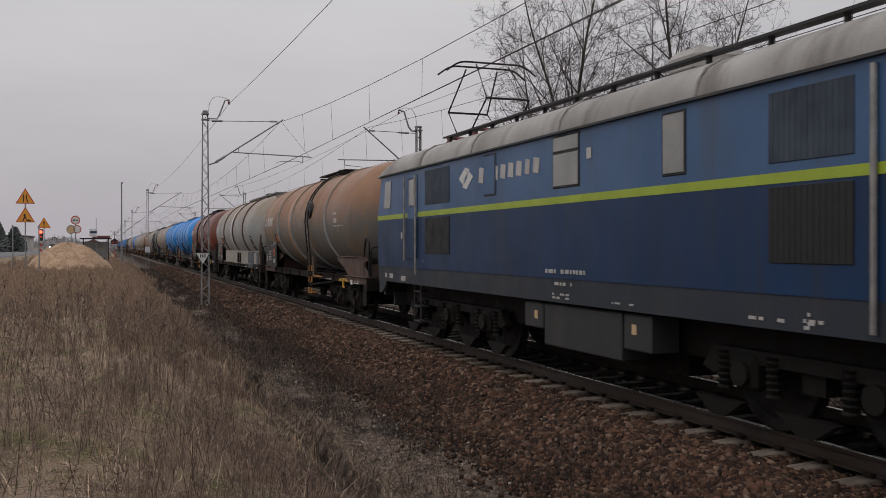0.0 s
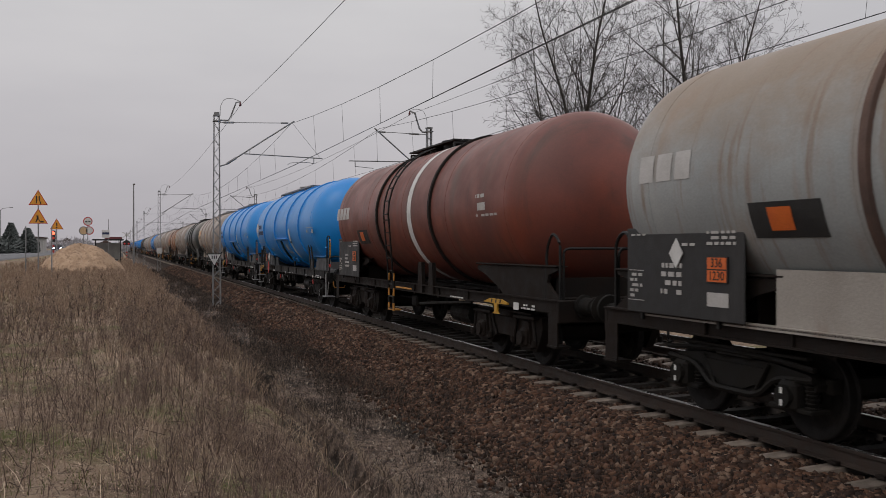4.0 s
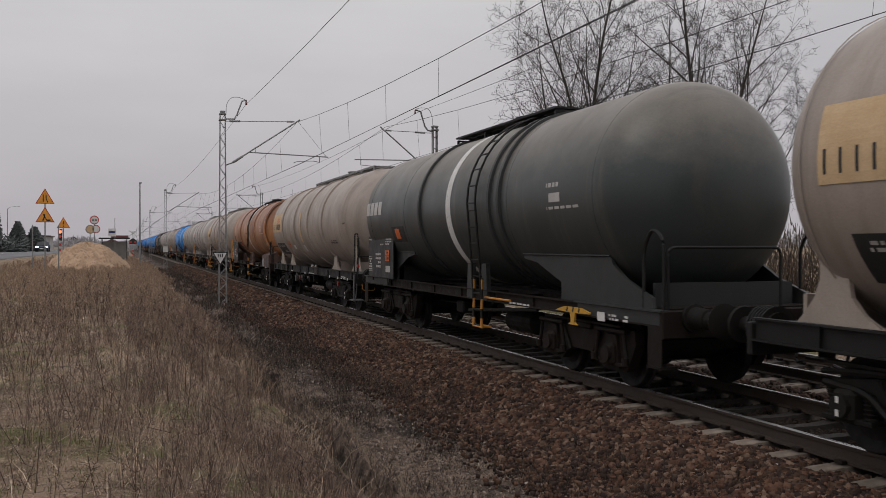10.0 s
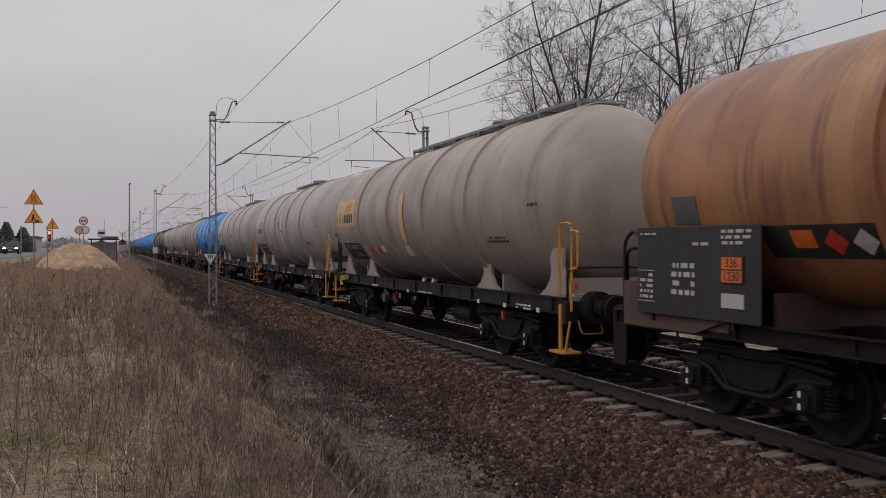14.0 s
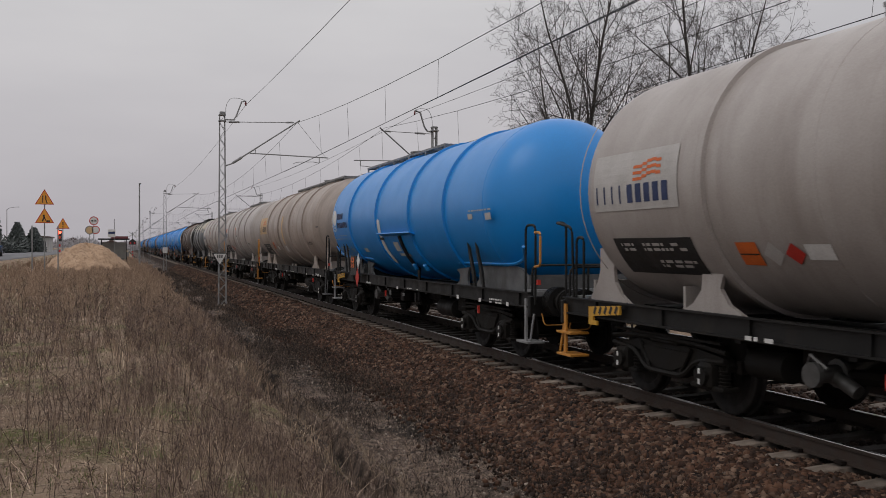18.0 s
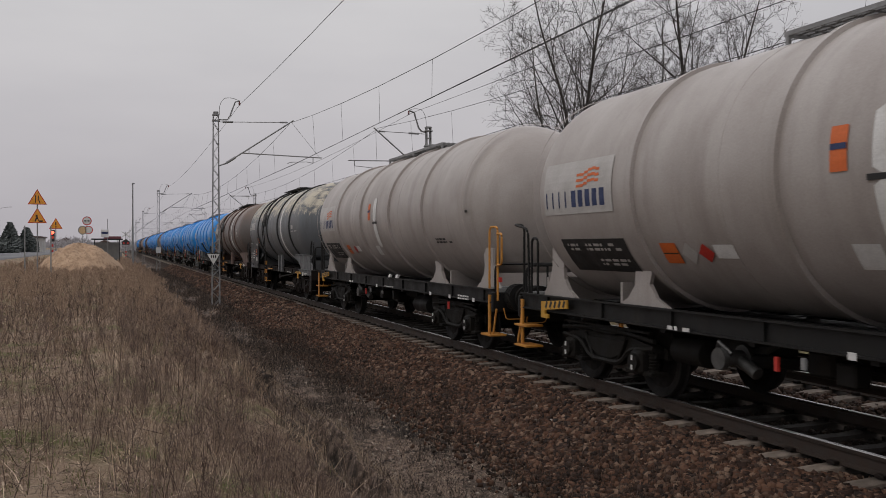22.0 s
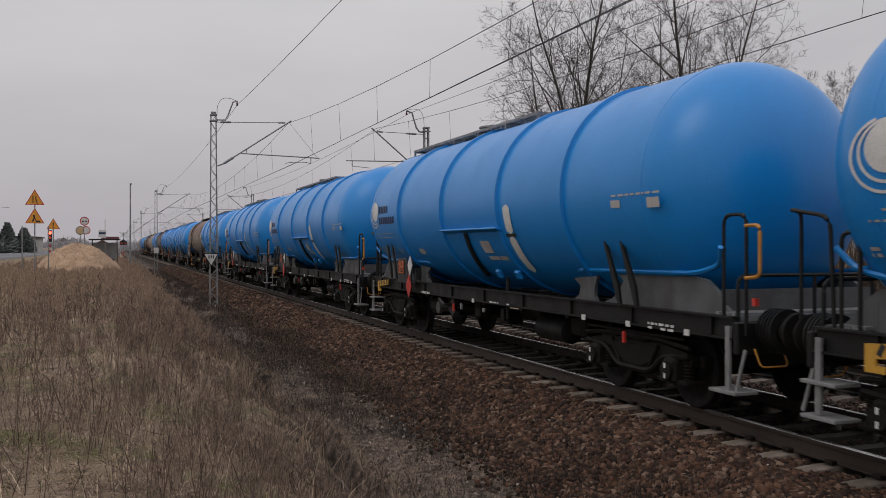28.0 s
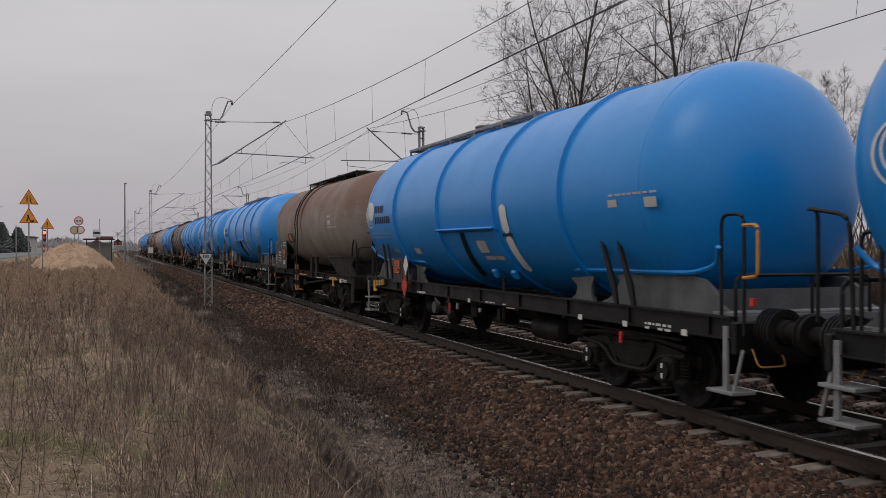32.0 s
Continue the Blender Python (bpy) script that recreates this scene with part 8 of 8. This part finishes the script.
stones("ballast", "loose brown ballast stones on the shoulder", 46000, 4.7, 6.5, 6.0, 36.0, (0.03, 0.07), 1)
# darker stone copy: oil plus the train's shade put into the tones
stones("ballast", "brown ballast stones between the rails", 14000, 6.3, 8.4, 7.0, 40.0, (0.03, 0.06), 2, mat_=island("oil_shade_stone", ((0.009, 0.006, 0.005), (0.022, 0.014, 0.01), (0.038, 0.024, 0.017), (0.013, 0.009, 0.007))))
# tones lowered from the shoulder stones to hold the train's shade
stones("ballast", "brown ballast stones between the tracks", 16000, 8.4, 12.4, 5.0, 45.0, (0.04, 0.08), 3, mat_=island("shade_toned_stone", ((0.012, 0.008, 0.006), (0.05, 0.027, 0.018), (0.075, 0.042, 0.028), (0.02, 0.012, 0.009), (0.1, 0.068, 0.05))))
stones("ballast", "brown ballast stones on the far shoulder stretch", 12000, 4.7, 6.3, 30.0, 110.0, (0.06, 0.11), 4, 1.3)
_s = np.random.RandomState(91)
sx, sy = 4.78 - np.abs(_s.normal(0, 0.34, 9000)), 6.0 + 34.0 * _s.uniform(0, 1, 9000) ** 1.6
ss = _s.uniform(0.022, 0.06, 9000)
sv = stone_shapes(_s, 9000) * ss[:, None, None] + np.stack([sx, sy, ground_z(sx, sy) + ss * 0.3], 1)[:, None, :]
strays = new("stray_ballast", raw_mesh("stray_ballast", sv.reshape(-1, 3), ((np.arange(9000) * 8)[:, None, None] + CUBE[None]).reshape(-1, 4), STONE))
strays.parent = ground
tagged(strays, "ballast stones rolled down onto the path", kind="stuff")
stones("scattered_stones", "stones scattered over the charred path", 900, 2.9, 4.8, 6.5, 25.0, (0.01, 0.032), 5, mat_=island("path_stone", ((0.1, 0.078, 0.06), (0.26, 0.21, 0.17), (0.4, 0.34, 0.28))))

_rnd = np.random.RandomState(77)
single = []
for k in range(8):
    v = stone_shapes(_rnd, 1)[0]
    single.append(raw_mesh("ballast_stone", v, CUBE, surf(f"single_stone_{k}", ((0.08, 0.048, 0.034), (0.12, 0.09, 0.07), (0.05, 0.028, 0.02), (0.3, 0.27, 0.24))[k % 4], None, 8, 60, (0.8, 0.95), vary=0.3)))
for k in range(300):
    x, y = _rnd.uniform(4.9, 6.1), 7.0 + 9 * _rnd.uniform() ** 1.3
    ob = new("ballast_stone", single[k % 8])
    ob.parent = ground
    sc = _rnd.uniform(0.03, 0.055)
    ob.matrix_basis = pose(x, y, float(ground_z(x, y)) + sc * 0.45, _rnd.uniform(0, 360), _rnd.uniform(0, 360), 0) @ Matrix.Diagonal((sc, sc, sc, 1))


# ---------- dry grass and weeds ----------
def view_edge(y):
    return np.maximum(-0.12 * y - 0.7, -6.4)


def scatter(rnd, n, y0, y1, x1, power=1.0, x0=None):
    """Places seen from the camera's spot, denser near it."""
    y = y0 + (y1 - y0) * rnd.uniform(0, 1, n) ** power
    lo = view_edge(y) if x0 is None else np.full(n, x0)
    x = lo + (x1 - lo) * rnd.uniform(0, 1, n)
    return x, y


def blades(name, label, x, y, h, lean, w, rnd, tones, category="dry grass", upright=0.0):
    """Bent blades: two quads each."""
    n = len(x)
    z = ground_z(x, y) - 0.01
    a = rnd.uniform(0, 2 * math.pi, n)
    l = lean * h * rnd.uniform(0.2, 1.0, n)
    dx, dy = np.cos(a) * l, np.sin(a) * l
    t = rnd.uniform(0, 2 * math.pi, n)
    wx, wy = np.cos(t) * w, np.sin(t) * w
    p = np.stack([x, y, z], 1)
    side = np.stack([wx, wy, np.zeros(n)], 1)
    m = p + np.stack([dx * 0.35, dy * 0.35, h * 0.6], 1)
    q = p + np.stack([dx, dy, h], 1)
    v = np.stack([p - side, p + side, m + side * 0.75, m - side * 0.75, q + side * 0.15, q - side * 0.15], 1)
    base = (np.arange(n) * 6)[:, None]
    faces = np.concatenate([base + np.array([[0, 1, 2, 3]]), base + np.array([[3, 2, 4, 5]])], 0)
    ob = new(name, raw_mesh(name, v.reshape(-1, 3), faces, island(name + "_tones_" + str(n), tones, 0.9)))
    tagged(ob, label, category, kind="stuff")


_g = np.random.RandomState(21)


def bank_x(y):
    return 2.42 - 0.08 * np.sin(y * 0.9) - 0.06 * np.sin(y * 2.3 + 1.0) - 0.03 * np.sin(y * 7.1)


def spread(rnd, n, y0, y1, power=1.0):
    """Places on the meadow, even in steps of distance so that near and far look alike."""
    y = y0 * (y1 / y0) ** (rnd.uniform(0, 1, n) ** power)
    lo = view_edge(y)
    hi = np.where(y < 60, bank_x(y), bank_x(y) + 0.7)
    return lo + (hi - lo) * rnd.uniform(0, 1, n), y


STRAW = ((0.32, 0.23, 0.165), (0.13, 0.088, 0.066), (0.6, 0.46, 0.34), (0.2, 0.137, 0.1), (0.05, 0.035, 0.028), (0.29, 0.2, 0.142))
x, y = spread(_g, 130000, 5.5, 140)
thin = np.clip(0.55 + 0.7 * wave(x * 1.3, y * 1.1), 0.08, 1)
keep = _g.uniform(0, 1, len(x)) < thin
x, y = x[keep], y[keep]
blades("dry_grass", "short matted straw-coloured grass", x, y, _g.uniform(0.008, 0.04, len(x)) * (1 + 0.012 * y), 4.0, np.maximum(0.0045, 0.00042 * y) * _g.uniform(0.6, 1.6, len(x)), _g, STRAW)
x, y = spread(_g, 8000, 5.5, 140)
keep = wave(x * 0.7 + 1, y * 0.6) > -0.1
x, y = x[keep], y[keep]
blades("dry_grass", "upright dry grass stems in loose tufts", x, y, np.where((y < 18) & (x > 1.5), 0.4, 1.0) * _g.uniform(0.08, 0.28, len(x)), 0.7, np.maximum(0.0022, 0.00022 * y) * _g.uniform(0.7, 1.3, len(x)), _g, ((0.3, 0.215, 0.15), (0.16, 0.112, 0.084), (0.46, 0.35, 0.25), (0.22, 0.15, 0.11)))
x, y = spread(_g, 16000, 5.5, 40)
keep = wave(x * 0.8 + 2, y * 0.7) > 0.2
blades("green_shoots", "sparse green shoots in the dry grass", x[keep], y[keep], _g.uniform(0.02, 0.08, keep.sum()), 0.8, np.maximum(0.003, 0.0003 * y[keep]), _g, ((0.08, 0.1, 0.03), (0.13, 0.14, 0.05), (0.17, 0.16, 0.07)), "grass")
# a few fallen pale stalks
x, y = spread(_g, 420, 5.6, 30)
blades("fallen_stalks", "pale fallen stalks lying in the grass", x, y, _g.uniform(0.04, 0.2, len(x)), 4.5, np.maximum(0.004, 0.0004 * y), _g, ((0.5, 0.39, 0.28), (0.6, 0.48, 0.36), (0.4, 0.3, 0.21)))


def weeds(name, label, x, y, h, tones, rnd, r=0.003, twigs=7, droop=0.6, stalks=1, fan=0.16):
    """Dead weeds: one or more stalks from a root, each with side twigs."""
    x, y, h = np.repeat(x, stalks), np.repeat(y, stalks), np.repeat(h, stalks) * rnd.uniform(0.6, 1.0, len(x) * stalks)
    n = len(x)
    r = np.broadcast_to(r, n // stalks).repeat(stalks) if np.ndim(r) else np.full(n, r)
    p = np.stack([x + rnd.normal(0, 0.02, n), y + rnd.normal(0, 0.02, n), ground_z(x, y) - 0.01], 1)
    tip = p + np.stack([rnd.normal(0, fan, n) * h, rnd.normal(0, fan, n) * h, h], 1)
    mid = (p + tip) / 2 + np.stack([rnd.normal(0, 0.05, n) * h, rnd.normal(0, 0.05, n) * h, 0 * h], 1)
    P, Q, A, B = [p, mid], [mid, tip], [r, r * 0.8], [r * 0.8, r * 0.45]
    for k in range(twigs):
        f = rnd.uniform(0.1, 1.0, (n, 1))
        s = mid + (tip - mid) * f
        d = rnd.normal(0, 1, (n, 3))
        d[:, 2] = np.abs(d[:, 2]) * droop + 0.45
        d /= np.linalg.norm(d, axis=1, keepdims=True)
        e = s + d * (h * rnd.uniform(0.1, 0.28, n))[:, None]
        P.append(s), Q.append(e), A.append(r * 0.65), B.append(r * 0.4)
    ob = new(name, sticks(name, np.concatenate(P), np.concatenate(Q), np.concatenate(A), np.concatenate(B), island(name + "_tones_" + str(n), tones, 0.9)))
    tagged(ob, label, "weeds", kind="stuff")


LILAC = ((0.11, 0.075, 0.062), (0.2, 0.142, 0.116), (0.062, 0.043, 0.037), (0.4, 0.295, 0.228), (0.14, 0.095, 0.077))
x, y = spread(_g, 15000, 5.6, 140, 0.9)
dense = np.clip(0.08 + 0.95 * (np.maximum(x + 0.9, 0) / 2.9) ** 1.5 + 0.018 * (y - 10), 0.08, 1.0)
dense *= np.clip(0.6 + 1.1 * wave(x * 0.9 + 3, y * 0.8), 0.12, 1.0)
keep = _g.uniform(0, 1, len(x)) < dense
x, y = x[keep], y[keep]
away = y > _g.normal(26, 7, len(x))
xn, yn, xf, yf = x[~away], y[~away], x[away], y[away]
inside = (xn < bank_x(yn) - 0.12) | (yn > 15)
xn, yn = xn[inside], yn[inside]
low = np.where(yn < 17, np.clip((2.3 - xn) / 1.5, 0.1, 1.0), 1.0)
weeds("dead_weeds", "mauve-brown dead weeds with fine side twigs", xn, yn, low * _g.uniform(0.2, 0.62, len(xn)), LILAC, _g, np.maximum(0.003, 0.00026 * yn), 6, stalks=4)
weeds("dead_weeds", "pale reddish weeds and straw towards the sand heap", xf, yf, _g.uniform(0.25, 0.6, len(xf)), ((0.36, 0.25, 0.18), (0.24, 0.162, 0.12), (0.5, 0.37, 0.26), (0.15, 0.102, 0.078)), _g, 0.00022 * yf, 5, stalks=4)
x, y = spread(_g, 260, 5.8, 40)
weeds("tall_weeds", "tall dark weed stalks standing over the grass", x, y, _g.uniform(0.5, 1.0, len(x)), ((0.06, 0.042, 0.034), (0.1, 0.07, 0.054), (0.4, 0.3, 0.22)), _g, np.maximum(0.0035, 0.0003 * y), 9, stalks=1)
# clumps of pale broken stalks in the thicket by the bank
# dry tufts along the lip of the path above the cut
y = 6.2 * (26 / 6.2) ** _g.uniform(0, 1, 2600)
x = bank_x(y) + 0.4 + np.abs(_g.normal(0, 0.07, 2600))
keep = wave(x * 2.0, y * 1.7) > -0.25
x, y = x[keep], y[keep]
blades("lip_tufts", "short dry tufts on the lip of the eroded path", x, y, _g.uniform(0.03, 0.13, len(x)), 1.2, np.maximum(0.003, 0.0003 * y), _g, ((0.3, 0.225, 0.165), (0.15, 0.11, 0.083), (0.42, 0.33, 0.245), (0.06, 0.045, 0.036)))
cx, cy = spread(_g, 90, 6.5, 30)
k = cx > -0.4
cx, cy = np.repeat(cx[k], 14), np.repeat(cy[k], 14)
x, y = cx + _g.normal(0, 0.12, len(cx)), cy + _g.normal(0, 0.12, len(cx))
blades("broken_stalks", "clumps of pale broken straw stalks", x, y, _g.uniform(0.12, 0.42, len(x)), 1.3, np.maximum(0.003, 0.0003 * y), _g, ((0.5, 0.38, 0.27), (0.4, 0.29, 0.2), (0.62, 0.49, 0.36)))
# charred stalks along the foot of the ballast and over the burnt path
CHAR = ((0.008, 0.007, 0.0065), (0.02, 0.017, 0.015), (0.045, 0.036, 0.03), (0.1, 0.076, 0.061))
y = 6.5 * (90 / 6.5) ** _g.uniform(0, 1, 12000)
x = _g.normal(4.75, 0.42, 12000)
keep = (x > 3.6) & (x < 5.6) & (wave(x * 0.9, y * 0.8) + _g.normal(0, 0.2, 12000) > 0.16)
x, y = x[keep], y[keep]
weeds("charred_weeds", "blackened burnt weed stalks at the ballast foot", x, y, _g.uniform(0.04, 0.22, len(x)), CHAR, _g, np.maximum(0.0026, 0.00024 * y), 5, fan=0.3)
y = 12.5 * (110 / 12.5) ** _g.uniform(0, 1, 16000)
x = _g.uniform(2.75, 4.9, 16000)
keep = (wave(x * 1.1 + 1, y * 0.5) + _g.normal(0, 0.25, 16000) > -0.05) & (_g.uniform(0, 1, 16000) < np.clip((y - 11.5) / 6, 0.15, 1))
x, y = x[keep], y[keep]
weeds("charred_weeds", "dark burnt brush under the bank", x, y, _g.uniform(0.05, 0.26, len(x)), ((0.016, 0.013, 0.012), (0.05, 0.039, 0.033), (0.11, 0.083, 0.067), (0.22, 0.165, 0.13)), _g, np.maximum(0.0034, 0.00026 * y), 5, fan=0.3)
y = 7 * (30 / 7) ** _g.uniform(0, 1, 9000)
x = _g.uniform(2.85, 4.7, 9000)
keep = wave(x * 1.5 + 2, y * 0.9) + wave(x * 0.6, y * 0.35) * 0.6 + _g.normal(0, 0.25, 9000) > 0.2
x, y = x[keep], y[keep]
weeds("charred_stubble", "short burnt stubble on the bare path", x, y, _g.uniform(0.03, 0.18, len(x)), CHAR, _g, np.maximum(0.002, 0.0002 * y), 4, fan=0.35)
y = 7 * (40 / 7) ** _g.uniform(0, 1, 52000)
x = _g.uniform(2.75, 5.0, 52000)
blades("path_litter", "flattened dead grass on the bare path", x, y, _g.uniform(0.006, 0.04, len(x)), 2.6, _g.uniform(0.003, 0.008, len(x)), _g, ((0.36, 0.28, 0.218), (0.012, 0.01, 0.009), (0.52, 0.415, 0.33), (0.05, 0.038, 0.03), (0.02, 0.016, 0.013), (0.16, 0.12, 0.094), (0.03, 0.024, 0.02)))
y = 6 * (40 / 6) ** _g.uniform(0, 1, 9000)
x = bank_x(y) + _g.normal(-0.28, 0.12, 9000)
blades("bank_grass", "dry grass hanging over the eroded bank edge", x, y, np.where(y < 16, 0.5, 1.0) * _g.uniform(0.03, 0.14, len(x)), 1.8, np.maximum(0.0028, 0.00028 * y), _g, ((0.24, 0.18, 0.13), (0.12, 0.09, 0.068), (0.36, 0.28, 0.2)))


# ---------- motion of the train ----------
def run(t):
    """Metres that the train has run since the start."""
    return 10.709 * t + 0.01527 * t * t


def motions():
    times = [4.0 * k for k in range(9)]
    walk(loco, [(t, pose(TRACK, LOCO_Y - run(t), 0)) for t in times])
    for wagon, centre in TRAIN:
        walk(wagon, [(t, pose(TRACK, centre - run(t), 0)) for t in times])
    road = ((0, 226), (4, 196), (6, 180), (8, 163), (10, 145), (13, 124), (14.5, 115), (16.5, 100), (17.5, 93), (19, 82), (22, 55), (26, 15), (32, -50))
    walk(car, [(t, pose(-11.2, y, 1.045)) for t, y in road])
    # wheels roll without slipping; those of one size and place on the bogie share their turning
    turning = {}
    for thing_ in [loco] + [w for w, _ in TRAIN]:
        for ws in [o for o in thing_.children_recursive if o.name.startswith("wheelset")]:
            x, y, z = ws.location
            key = (round(y, 2), round(z, 3))
            if key not in turning:
                walk(ws, [(k / FPS, pose(x, y, z, math.degrees(run(k / FPS) / z), 0, 0)) for k in range(0, 32 * FPS + 1)])
                turning[key] = ws.animation_data
            elif ws.animation_data is None or ws.animation_data.action is None:
                ws.rotation_mode = "QUATERNION"
                keys = ws.animation_data_create()
                keys.action = turning[key].action
                keys.action_slot = turning[key].action_slot


motions()
